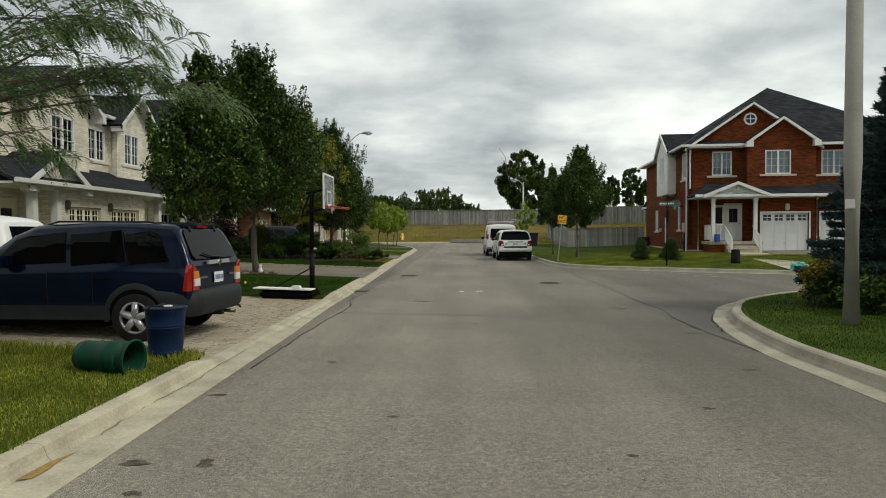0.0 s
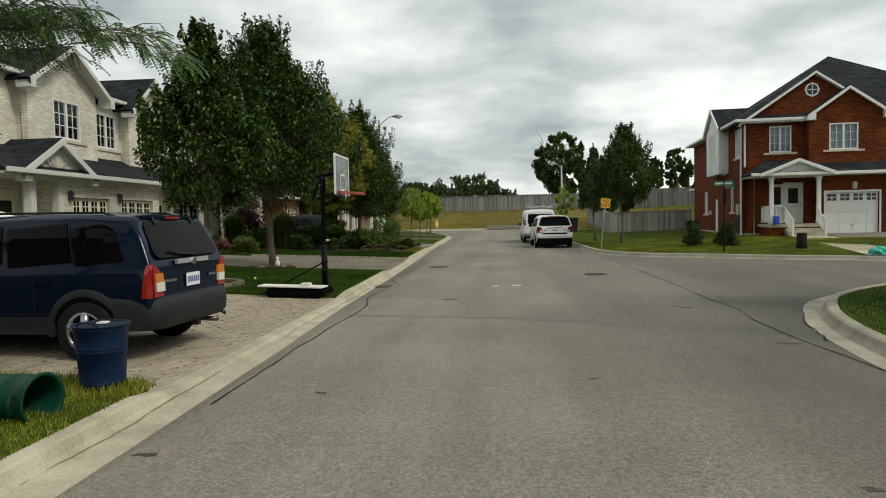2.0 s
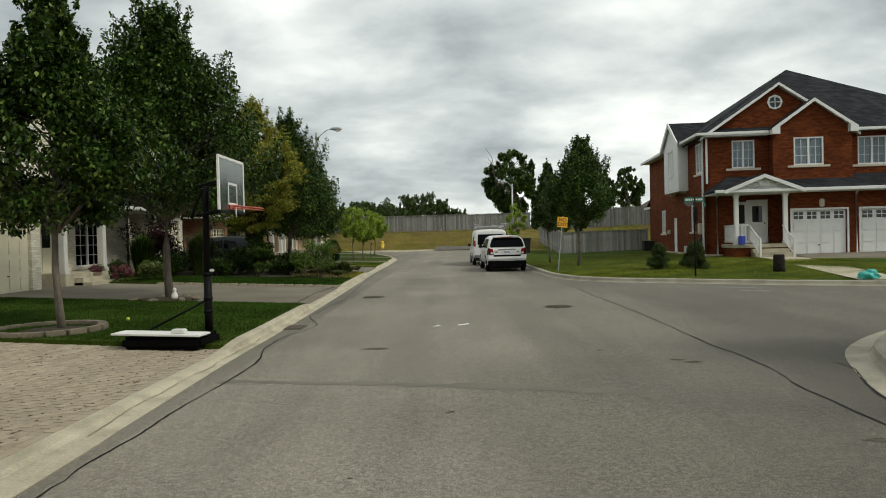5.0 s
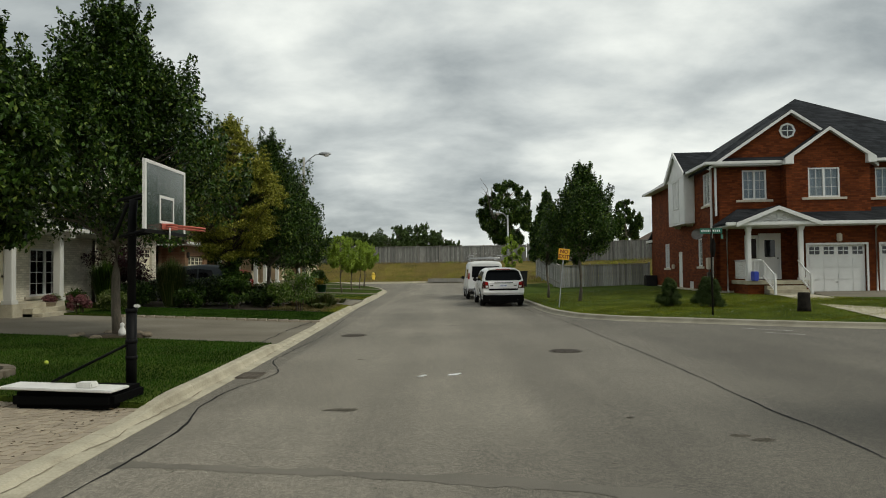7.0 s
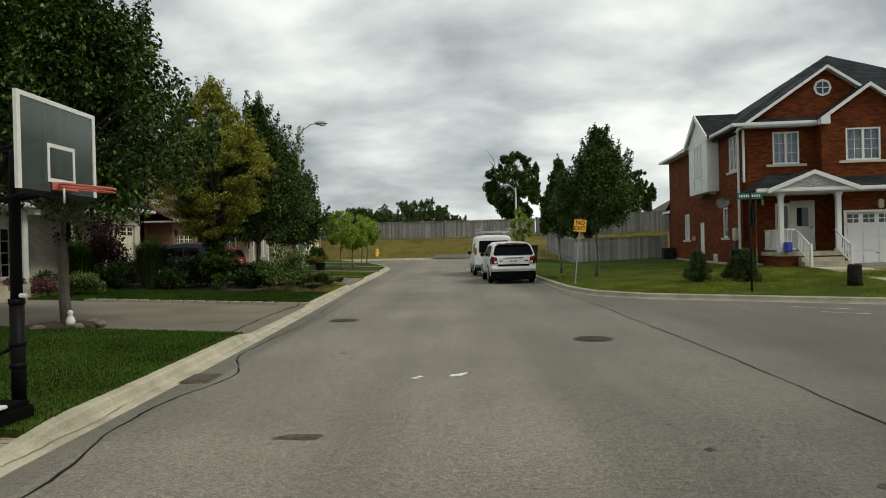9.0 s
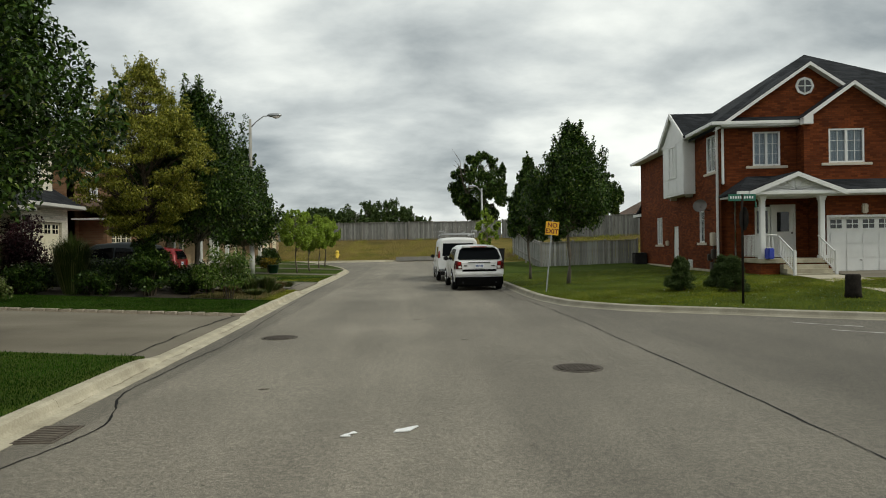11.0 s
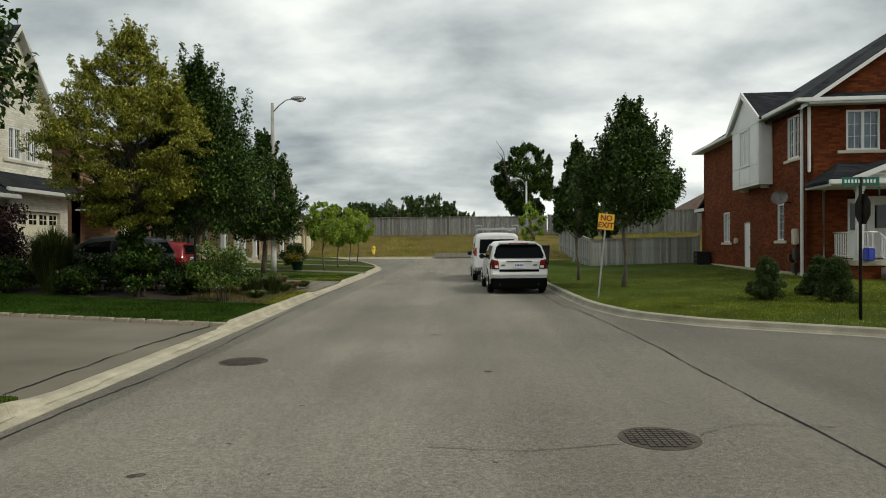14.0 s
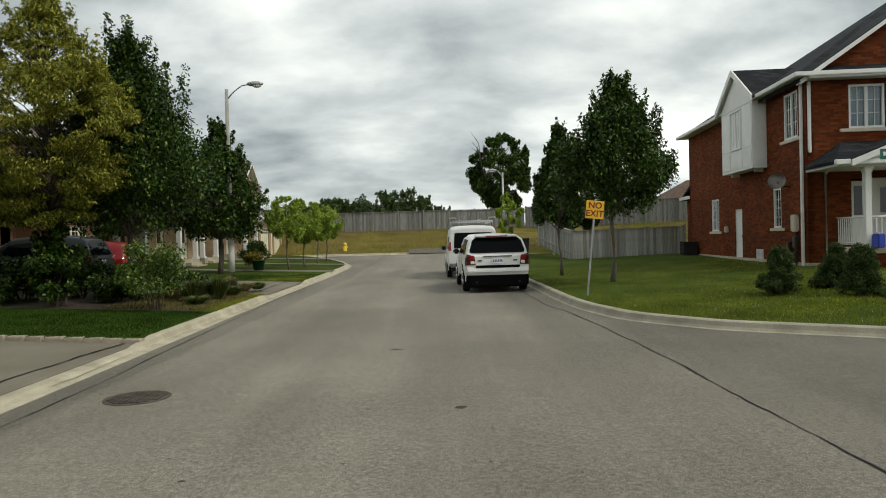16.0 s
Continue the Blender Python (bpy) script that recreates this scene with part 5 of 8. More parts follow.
def wheel(parent, x, y, r, s, rim=None):
    w = 0.2
    bm = bmesh.new()
    prof = [(0.62, -0.5), (0.9, -0.5), (0.985, -0.38), (1.0, 0.0), (0.985, 0.38), (0.9, 0.5), (0.62, 0.5)]
    seg = 28
    rows = [[bm.verts.new((r * q * math.cos(2 * math.pi * k / seg), w * o, r * q * math.sin(2 * math.pi * k / seg))) for k in range(seg)] for q, o in prof]
    for a, b in zip(rows, rows[1:]):
        for k in range(seg):
            f = bm.faces.new((a[k], a[(k + 1) % seg], b[(k + 1) % seg], b[k]))
            f.smooth = True
    t = part("wheel", bm, M_TYRE, parent, "black tyre on an alloy wheel")
    t.matrix_local = pose(x, y, r)
    bm = tube(bmesh.new(), [(0, s * 0.02, 0), (0, s * 0.05, 0)], r * 0.63, 24)
    part("wheel_well", bm, M_BLACK, t)
    for k in range(5):
        a = 2 * math.pi * k / 5 + 0.3
        bm = bmesh.new()
        tube(bm, [(0, s * 0.085, 0), (r * 0.6 * math.cos(a), s * 0.075, r * 0.6 * math.sin(a))], [r * 0.17, r * 0.13], 6)
        part("spoke", bm, rim or M_RIM, t)
    bm = bmesh.new()
    rr = [(r * 0.55, s * 0.06), (r * 0.56, s * 0.1), (r * 0.63, s * 0.1), (r * 0.64, s * 0.06)]
    rows = [[bm.verts.new((q * math.cos(2 * math.pi * k / 24), o, q * math.sin(2 * math.pi * k / 24))) for k in range(24)] for q, o in rr]
    for a, b in zip(rows, rows[1:]):
        for k in range(24):
            bm.faces.new((a[k], a[(k + 1) % 24], b[(k + 1) % 24], b[k])).smooth = True
    part("rim", bm, rim or M_RIM, t)
    part("hub", tube(bmesh.new(), [(0, s * 0.07, 0), (0, s * 0.105, 0)], r * 0.14, 10), rim or M_RIM, t)


def arch(sh, x, z, r, s, a0=-8, a1=188, out=0.02):
    bm = bmesh.new()
    n = 22
    rows = []
    for q, o in ((r, out), (r + 0.07, out), (r + 0.085, 0.0)):
        row = []
        for k in range(n + 1):
            a = radians(a0 + (a1 - a0) * k / n)
            xx, zz = x + q * math.cos(a), z + q * math.sin(a)
            row.append(bm.verts.new((xx, s * (sh.side(xx, max(zz, 0.36)) + o), zz)))
        rows.append(row)
    for a, b in zip(rows, rows[1:]):
        for k in range(n):
            bm.faces.new((a[k], a[k + 1], b[k + 1], b[k])).smooth = True
    return bm


def car(name, m, label, st, body, wheels, r, glass_side, rear_glass, lamps, clad=None, plate=(0.0, 0.9), extras=None, rim=None, lens=None, lean=(1.1, 0.5)):
    c = thing(name, m, label, "car")
    sh = Shape(st, lean)
    xs_ = sorted({*sh.s[:, 0], *np.linspace(sh.s[0, 0], sh.s[-1, 0], 26)}, reverse=True)
    bm = bmesh.new()
    rows = []
    for x in xs_:
        g = ring(sh.at(x))
        full = [(y, z) for y, z in g] + [(-y, z) for y, z in g[-2:0:-1]]
        rows.append([bm.verts.new((x + sh.shift(x, z), y, z)) for y, z in full])
    k_ = len(rows[0])
    for a, b in zip(rows, rows[1:]):
        for k in range(k_):
            bm.faces.new((a[k], a[(k + 1) % k_], b[(k + 1) % k_], b[k])).smooth = True
    for e in (rows[0], rows[-1]):
        half = k_ // 2
        bm.faces.new((e[0], e[1], e[-1]))
        for k in range(1, half - 1):
            bm.faces.new((e[k], e[k + 1], e[-k - 1], e[-k]))
        bm.faces.new((e[half - 1], e[half], e[half + 1]))
    bmesh.ops.recalc_face_normals(bm, faces=bm.faces[:])
    part("body", bm, body, c)
    for s in (-1, 1):
        for x in wheels:
            bm = bmesh.new()
            pts = [(x + (r + 0.05) * math.cos(radians(a)), max(0.3, r + (r + 0.05) * math.sin(radians(a)))) for a in range(-20, 201, 10)]
            # no opening is cut: a black sheet paints the shade inside the arch
            part("arch_shade_sheet", panel_side(sh, pts, s, 0.012, 0.008), M_ARCH, c, "black sheet standing in for the shaded wheel opening")
            part("arch_lip", arch(sh, x, r, r + 0.04, s), clad or body, c)
            wheel(c, x, s * (sh.side(x, 0.5) - 0.055), r, s, rim)
        for g in glass_side:
            part("side_window", panel_side(sh, g, s, 0.012, 0.01), M_CARGLASS, c, "dark tinted side window")
        part("door_seam", panel_side(sh, [(wheels[0] - 0.62, 0.45), (wheels[0] - 0.61, 0.45), (wheels[0] - 0.61, 1.0), (wheels[0] - 0.62, 1.0)], s, 0.005), M_BLACK, c)
        mid = (wheels[0] + wheels[1]) / 2 + 0.02
        part("door_seam", panel_side(sh, [(mid, 0.45), (mid + 0.01, 0.45), (mid + 0.01, 1.0), (mid, 1.0)], s, 0.005), M_BLACK, c)
        for hx in (mid + 0.15, wheels[0] - 0.5):
            part("door_handle", nbox(hx - 0.1, hx + 0.1, s * (sh.side(hx, 0.9) + 0.02) - 0.015, s * (sh.side(hx, 0.9) + 0.02) + 0.015, 0.88, 0.915, bevel=0.008), body, c)
        mx = wheels[1] + 0.75
        part("mirror", nbox(mx - 0.08, mx + 0.1, s * (sh.side(mx, 1.1) + 0.11) - 0.1, s * (sh.side(mx, 1.1) + 0.11) + 0.1, 1.05, 1.22, bevel=0.04), lens or body, c)
        for k, (pts, mt) in enumerate(lamps):
            part("tail_lamp", panel_rear(sh, [(s * y, z) for y, z in pts], 0.02 + 0.008 * k, 0.03), mt, c)
            if k:
                continue
            zz = [z for _, z in pts]
            x0 = sh.s[0, 0]
            part("tail_lamp", panel_side(sh, [(x0 - 0.05, max(zz)), (x0 + 0.01, max(zz)), (x0 + 0.01, min(zz)), (x0 - 0.1, min(zz))], s, 0.012), mt, c)
    g = part("rear_window", panel_rear(sh, rear_glass, 0.014), M_REARGLASS, c, "dark rear window")
    py, pz = plate
    pl = part("number_plate", panel_rear(sh, [(py - 0.155, pz - 0.078), (py + 0.155, pz - 0.078), (py + 0.155, pz + 0.078), (py - 0.155, pz + 0.078)], 0.03), M_PLATE, c, "white number plate with blue bars")
    for k in range(6):
        y = py - 0.115 + 0.046 * k
        part("bar", panel_rear(sh, [(y - 0.014, pz - 0.035), (y + 0.014, pz - 0.035), (y + 0.014, pz + 0.035), (y - 0.014, pz + 0.035)], 0.034, 0.003), M_PLATEINK, pl)
    w0, w1 = max(wheels), min(wheels)
    # underbody boxes whose near-black colour holds the shade below the car
    bm = nbox(w1 - 0.5, w0 + 0.55, -0.5, 0.5, 0.3, 0.45)
    box(bm, w1 + 0.45, w0 - 0.45, -0.78, 0.78, 0.22, 0.4)
    part("underbody", bm, M_ARCH, c, "underbody boxes coloured near-black for the shade beneath")
    if extras:
        extras(c, sh)
    return c


SUV = [(-0.055, 0.42, 1.06, 1.61, 0.82, 0.85, 0.725), (-0.08, 0.40, 1.06, 1.635, 0.85, 0.88, 0.745), (-0.16, 0.36, 1.06, 1.65, 0.88, 0.9, 0.76), (-0.8, 0.33, 1.06, 1.68, 0.89, 0.91, 0.775), (-1.6, 0.30, 1.05, 1.69, 0.9, 0.915, 0.78),
       (-2.4, 0.30, 1.03, 1.66, 0.9, 0.915, 0.765), (-2.75, 0.3, 1.02, 1.52, 0.9, 0.91, 0.75), (-3.15, 0.3, 1.02, 1.22, 0.9, 0.9, 0.77), (-3.35, 0.3, 1.0, 1.06, 0.89, 0.89, 0.78), (-3.9, 0.32, 0.95, 0.99, 0.88, 0.87, 0.75), (-4.2, 0.36, 0.86, 0.9, 0.85, 0.83, 0.7), (-4.35, 0.4, 0.74, 0.78, 0.78, 0.76, 0.6)]


def suv_extras(c, sh):
    bm = bmesh.new()
    rows = [(0.03, 0.62), (0.02, 0.74), (-0.05, 0.84), (-0.16, 0.9), (-0.5, 0.925)]
    lv = [(0.36, -0.05), (0.42, 0.0), (0.55, 0.015), (0.66, 0.0), (0.71, -0.04), (0.73, -0.12)]
    line = [(x, w) for x, w in rows[::-1]] + [(0.035, 0.3), (0.035, 0.0)]
    line = line + [(x, -w) for x, w in line[-2::-1]]
    grid = [[bm.verts.new((x + o, y * (1 + o * 0.1), z)) for x, y in line] for z, o in lv]
    for a, b in zip(grid, grid[1:]):
        for k in range(len(line) - 1):
            bm.faces.new((a[k], b[k], b[k + 1], a[k + 1])).smooth = True
    bmesh.ops.recalc_face_normals(bm, faces=bm.faces[:])
    part("rear_bumper", bm, M_CLAD, c, "grey plastic rear bumper")
    for s in (-1, 1):
        part("sill_cladding", panel_side(sh, [(-1.21, 0.32), (-3.06, 0.32), (-3.05, 0.52), (-1.23, 0.52)], s, 0.018, 0.018), M_CLAD, c)
        part("roof_rail", tube(bmesh.new(), [(-0.6, s * 0.64, 1.64), (-0.75, s * 0.65, 1.685), (-2.1, s * 0.66, 1.7), (-2.35, s * 0.65, 1.63)], 0.014, 8), M_BLACK, c)
        part("front_bumper", panel_side(sh, [(-4.0, 0.38), (-4.34, 0.42), (-4.33, 0.62), (-4.0, 0.6)], s, 0.02, 0.02), M_CLAD, c)
    part("tailgate_handle", panel_rear(sh, [(-0.37, 1.06), (0.37, 1.06), (0.37, 1.115), (-0.37, 1.115)], 0.04, 0.035), M_SILVER, c, "silver tailgate strip")
    for s in (-1, 1):
        part("pillar_trim", panel_side(sh, [(-0.958, 1.085), (-0.965, 1.085), (-1.065, 1.56), (-1.058, 1.56)], s, 0.016, 0.01), M_BLACK, c)
    part("emblem", tube(bmesh.new(), [(-0.03, 0, 1.09), (0.0, 0, 1.09)], 0.045, 14), M_CHROME, c)
    for y, w in ((-0.5, 0.26), (0.5, 0.18)):
        part("badge_bar", panel_rear(sh, [(y - w / 2, 0.87), (y + w / 2, 0.87), (y + w / 2, 0.9), (y - w / 2, 0.9)], 0.02, 0.006), M_CHROME, c)
    part("spoiler", nbox(-0.6, -0.28, -0.62, 0.62, 1.595, 1.64, bevel=0.018), M_BLUE, c)
    part("brake_light", nbox(-0.29, -0.27, -0.16, 0.16, 1.605, 1.63), M_REDLENS, c, "red high brake light")
    part("wiper", tube(bmesh.new(), [(-0.04, 0.1, 1.17), (-0.05, -0.25, 1.19), (-0.07, -0.45, 1.23)], 0.012, 6), M_BLACK, c)
    for y in (-0.42, 0.42):
        part("hinge", panel_rear(sh, [(y - 0.02, 1.54), (y + 0.02, 1.54), (y + 0.02, 1.62), (y - 0.02, 1.62)], 0.03, 0.02), M_BLACK, c)
    part("exhaust", tube(bmesh.new(), [(-0.3, 0.52, 0.3), (0.0, 0.54, 0.29)], 0.03, 10), M_BRASS, c)
    part("hitch", nbox(-0.2, 0.03, -0.04, 0.04, 0.3, 0.36), M_BLACK, c)
    part("tow_loop", tube(bmesh.new(), [(-0.02, 0.68, 0.37), (0.03, 0.7, 0.33), (0.0, 0.72, 0.37)], 0.014, 6), M_BLACK, c)


suv_glass = [[(-0.36, 1.13), (-0.42, 1.1), (-0.93, 1.09), (-1.03, 1.55), (-0.66, 1.56), (-0.52, 1.5)], [(-0.99, 1.09), (-1.78, 1.08), (-1.82, 1.56), (-1.09, 1.57)], [(-1.86, 1.08), (-2.98, 1.07), (-2.62, 1.48), (-1.9, 1.55)]]
car("parked_suv", pose(-3.64, 10.52, 0.07, 0, 0, -3.5), "dark blue compact off-road car with grey bumpers on the driveway", SUV, M_BLUE, (-0.84, -3.46), 0.355, suv_glass,
    [(-0.74, 1.2), (-0.68, 1.15), (0.68, 1.15), (0.74, 1.2), (0.66, 1.53), (0.59, 1.575), (-0.59, 1.575), (-0.66, 1.53)],
    [([(0.65, 0.72), (0.84, 0.72), (0.853, 0.96), (0.84, 1.09), (0.77, 1.08), (0.69, 0.96)], M_REDLENS), ([(0.65, 0.885), (0.815, 0.885), (0.825, 0.985), (0.67, 0.985)], M_AMBER), ([(0.645, 0.775), (0.805, 0.775), (0.815, 0.88), (0.65, 0.88)], M_CLEARLENS)],
    M_CLAD, (0.0, 0.86), suv_extras, lean=(1.12, 0.52))

RANGE = [(-0.03, 0.46, 1.02, 1.5, 0.85, 0.88, 0.7), (-0.06, 0.44, 1.02, 1.56, 0.88, 0.91, 0.72), (-0.16, 0.4, 1.02, 1.6, 0.905, 0.925, 0.735), (-0.8, 0.36, 1.02, 1.64, 0.91, 0.93, 0.74), (-1.8, 0.34, 1.01, 1.67, 0.91, 0.93, 0.74),
         (-2.7, 0.34, 1.0, 1.62, 0.91, 0.93, 0.73), (-3.1, 0.34, 1.0, 1.4, 0.91, 0.925, 0.74), (-3.5, 0.34, 1.0, 1.08, 0.91, 0.92, 0.8), (-4.3, 0.36, 0.95, 1.0, 0.9, 0.89, 0.77), (-4.65, 0.4, 0.83, 0.88, 0.87, 0.85, 0.72), (-4.78, 0.45, 0.73, 0.78, 0.78, 0.76, 0.63)]


def range_extras(c, sh):
    part("rear_bumper", nbox(-0.35, 0.04, -0.88, 0.88, 0.54, 0.7, bevel=0.05), M_CARWHITE, c)
    part("lower_bumper", nbox(-0.35, 0.01, -0.87, 0.87, 0.16, 0.55, bevel=0.05), M_ARCH, c, "black lower bumper")
    part("spoiler", nbox(-0.6, -0.15, -0.6, 0.6, 1.565, 1.615, bevel=0.02), M_CARWHITE, c)
    part("brake_light", nbox(-0.165, -0.145, -0.3, 0.3, 1.575, 1.6), M_REDLENS, c)
    part("tailgate_strip", panel_rear(sh, [(-0.62, 0.69), (0.62, 0.69), (0.62, 0.765), (-0.62, 0.765)], 0.03, 0.02), M_ARCH, c, "black strip along the tailgate")
    part("plate_hood", panel_rear(sh, [(-0.4, 1.0), (0.4, 1.0), (0.4, 1.03), (-0.4, 1.03)], 0.03, 0.02), M_CHROME, c)
    for y in (-0.5, 0.5):
        part("emblem", panel_rear(sh, [(y - 0.06, 0.88), (y + 0.06, 0.88), (y + 0.06, 0.92), (y - 0.06, 0.92)], 0.02, 0.01), M_BRASS, c)
        part("exhaust", tube(bmesh.new(), [(-0.2, y * 1.2, 0.32), (0.02, y * 1.2, 0.3)], 0.035, 10), M_BLACK, c)


RANGE = [(a, b, c, d, e * 0.98, f * 0.98, g * 0.98) for a, b, c, d, e, f, g in RANGE]
rg = [[(-0.55, 1.08), (-1.2, 1.08), (-1.2, 1.5), (-0.7, 1.5)], [(-1.28, 1.08), (-2.2, 1.07), (-2.2, 1.52), (-1.28, 1.52)], [(-2.28, 1.07), (-3.2, 1.06), (-2.9, 1.42), (-2.28, 1.52)]]
car("parked_suv", pose(2.88, 36.9, 0.0, 0, 0, -90 + 2), "white luxury off-road car parked at the kerb", RANGE, M_CARWHITE, (-0.9, -3.85), 0.38, rg,
    [(-0.79, 1.16), (-0.74, 1.12), (0.74, 1.12), (0.79, 1.16), (0.68, 1.5), (0.6, 1.54), (-0.6, 1.54), (-0.68, 1.5)], [([(0.62, 0.78), (0.86, 0.78), (0.875, 1.05), (0.84, 1.09), (0.66, 1.08)], M_DARKLENS), ([(0.66, 0.92), (0.79, 0.92), (0.79, 1.05), (0.67, 1.05)], M_REDLENS), ([(0.65, 0.81), (0.76, 0.81), (0.765, 0.89), (0.655, 0.89)], M_CLEARLENS)], M_CARWHITE, (0.0, 0.89), range_extras, M_CHROME, M_BLACK, (1.06, 0.55))

VAN = [(-0.02, 0.45, 1.05, 1.88, 0.9, 0.93, 0.82), (-0.06, 0.43, 1.05, 1.97, 0.93, 0.96, 0.83), (-0.15, 0.42, 1.05, 2.0, 0.94, 0.97, 0.84), (-1.0, 0.4, 1.05, 2.03, 0.95, 0.975, 0.85), (-3.4, 0.4, 1.05, 2.03, 0.95, 0.975, 0.84), (-4.1, 0.4, 1.05, 1.92, 0.95, 0.97, 0.82), (-4.7, 0.4, 1.03, 1.28, 0.94, 0.96, 0.8), (-5.3, 0.42, 0.97, 1.05, 0.91, 0.91, 0.76), (-5.5, 0.48, 0.78, 0.83, 0.83, 0.81, 0.68)]


def van_extras(c, sh):
    part("rear_bumper", nbox(-0.2, 0.12, -0.93, 0.93, 0.45, 0.6, bevel=0.03), M_CHROME, c, "silver step bumper")
    part("lower_bumper", nbox(-0.3, 0.04, -0.85, 0.85, 0.3, 0.46, bevel=0.03), M_BLACK, c)
    for k in range(3):
        x = -0.35 - 1.2 * k
        bm = tube(bmesh.new(), [(x, -0.8, 1.99), (x, -0.78, 2.2), (x, 0.78, 2.2), (x, 0.8, 1.99)], 0.025, 6)
        part("rack_bar", bm, M_RIM, c)
    for y in (-0.75, 0.75):
        part("rack_rail", tube(bmesh.new(), [(-0.2, y, 2.16), (-3.4, y, 2.16)], 0.025, 6), M_RIM, c)
        part("rack_end", tube(bmesh.new(), [(-0.2, y - 0.12, 2.16), (-0.2, y - 0.12, 2.32), (-0.2, y + 0.12, 2.32), (-0.2, y + 0.12, 2.16)], 0.022, 6), M_RIM, c)
    part("ladder", tube(bmesh.new(), [(-0.3, 0.3, 2.24), (-3.6, 0.3, 2.24)], 0.03, 6), M_RIM, c)
    part("door_seam", panel_rear(sh, [(-0.012, 0.62), (0.012, 0.62), (0.012, 1.72), (-0.012, 1.72)], 0.02, 0.01), M_BLACK, c)


vg = [[(-0.35, 1.15), (-1.4, 1.15), (-1.4, 1.6), (-0.35, 1.6)], [(-3.2, 1.15), (-4.3, 1.13), (-4.1, 1.58), (-3.2, 1.62)]]
car("cargo_van", pose(2.55, 43.6, 0.0, 0, 0, -89.5), "white cargo van with a roof rack parked at the kerb", VAN, M_CARWHITE, (-1.2, -4.5), 0.37, vg,
    [(-0.74, 1.17), (0.74, 1.17), (0.7, 1.75), (-0.7, 1.75)], [([(0.84, 1.08), (0.92, 1.08), (0.9, 1.4), (0.84, 1.4)], M_REDLENS)], M_CARWHITE, (0.0, 0.8), van_extras, M_RIM, M_BLACK, (0.9, 0.06))

HATCH = [(-0.04, 0.4, 0.92, 1.36, 0.78, 0.8, 0.56), (-0.1, 0.36, 0.92, 1.41, 0.83, 0.85, 0.59), (-0.3, 0.32, 0.93, 1.45, 0.85, 0.875, 0.61), (-0.8, 0.3, 0.93, 1.49, 0.86, 0.88, 0.62), (-1.5, 0.28, 0.92, 1.51, 0.87, 0.885, 0.62), (-2.3, 0.28, 0.9, 1.46, 0.87, 0.885, 0.61), (-2.8, 0.28, 0.9, 1.2, 0.87, 0.88, 0.64), (-3.2, 0.28, 0.88, 0.98, 0.86, 0.87, 0.7), (-3.9, 0.32, 0.8, 0.86, 0.84, 0.82, 0.66), (-4.15, 0.38, 0.66, 0.7, 0.74, 0.72, 0.56)]
hg = [[(-0.75, 1.0), (-1.5, 0.99), (-1.5, 1.38), (-1.0, 1.36)], [(-1.57, 0.99), (-2.75, 0.97), (-2.35, 1.32), (-1.57, 1.38)]]
hl = [([(0.6, 0.72), (0.8, 0.72), (0.8, 0.95), (0.66, 0.95)], M_REDLENS)]
hr = [(-0.62, 1.0), (0.62, 1.0), (0.5, 1.33), (-0.5, 1.33)]


def hatch_extras(paint_):
    def f(c, sh):
        part("rear_bumper", nbox(-0.3, 0.02, -0.84, 0.84, 0.36, 0.62, bevel=0.06), paint_, c)
    return f


HIGH = [(a, b, c * 1.08, d * 1.13, e, f, g * 1.08) for a, b, c, d, e, f, g in HATCH]
car("parked_car", pose(-8.2, 13.3, 0.27, 0, 0, 0), "white high-roofed hatchback parked on the paver driveway", HIGH, M_CARWHITE, (-0.8, -3.3), 0.32, [[(x, z * 1.1) for x, z in g] for g in hg], [(y, z * 1.1) for y, z in hr], [([(0.58, 0.78), (0.8, 0.78), (0.8, 1.14), (0.66, 1.14)], M_REDLENS)], None, (0.0, 0.8), hatch_extras(M_CARWHITE))
hg_high, hr_high = [[(x, z * 1.1) for x, z in g] for g in hg], [(y, z * 1.1) for y, z in hr]
car("parked_suv", pose(-8.88, 38.45, 0.24, 0, 0, 2), "dark grey off-road car parked on the driveway beyond the shrubs", HIGH, M_CARGREY, (-0.8, -3.3), 0.34, hg_high, hr_high, [([(0.55, 0.92), (0.8, 0.9), (0.8, 1.06), (0.62, 1.04)], M_REDLENS)], None, (0.0, 0.86), hatch_extras(M_CARGREY))
car("parked_car", pose(-9.12, 41.15, 0.26, 0, 0, 2), "red car parked beside the grey one on the driveway", HATCH, M_CARRED, (-0.8, -3.3), 0.32, hg, hr, hl, None, (0.0, 0.8), hatch_extras(M_CARRED))

M_STEM = surface("shrub_stem", (0.04, 0.03, 0.02), (0.1, 0.075, 0.05), 6.0, 0.95, 0.4, 30.0)

# street and garden trees
LINDEN = "linden tree with dense dark green crown on the front lawn"
tree(-6.45, 17.3, 0.2, 5.6, 1.95, 1.45, 43000, 0.09, 1, M_LEAF, "young linden tree with dense dark green crown in a stone ring", 0.056, group="street trees", clumps=190)
tree(-7.0, 23.2, 0.22, 7.1, 2.35, 2.5, 80000, 0.094, 2, M_LEAF, LINDEN, 0.095, group="street trees", clumps=260)
tree(-7.7, 33.6, 0.25, 7.0, 1.9, 2.15, 76000, 0.085, 3, M_LEAF_YELLOW, "tree with yellowing feathery foliage in a garden bed", 0.065, shape="vase", clumps=460, flat=0.45, bark=M_STEM, thin=0.2, puff=0.74)
tree(-6.76, 35.52, 0.24, 6.5, 1.85, 2.15, 56000, 0.088, 4, M_LEAF, "tall linden tree with dark green crown at the bed's edge", 0.09, group="street trees", clumps=280)
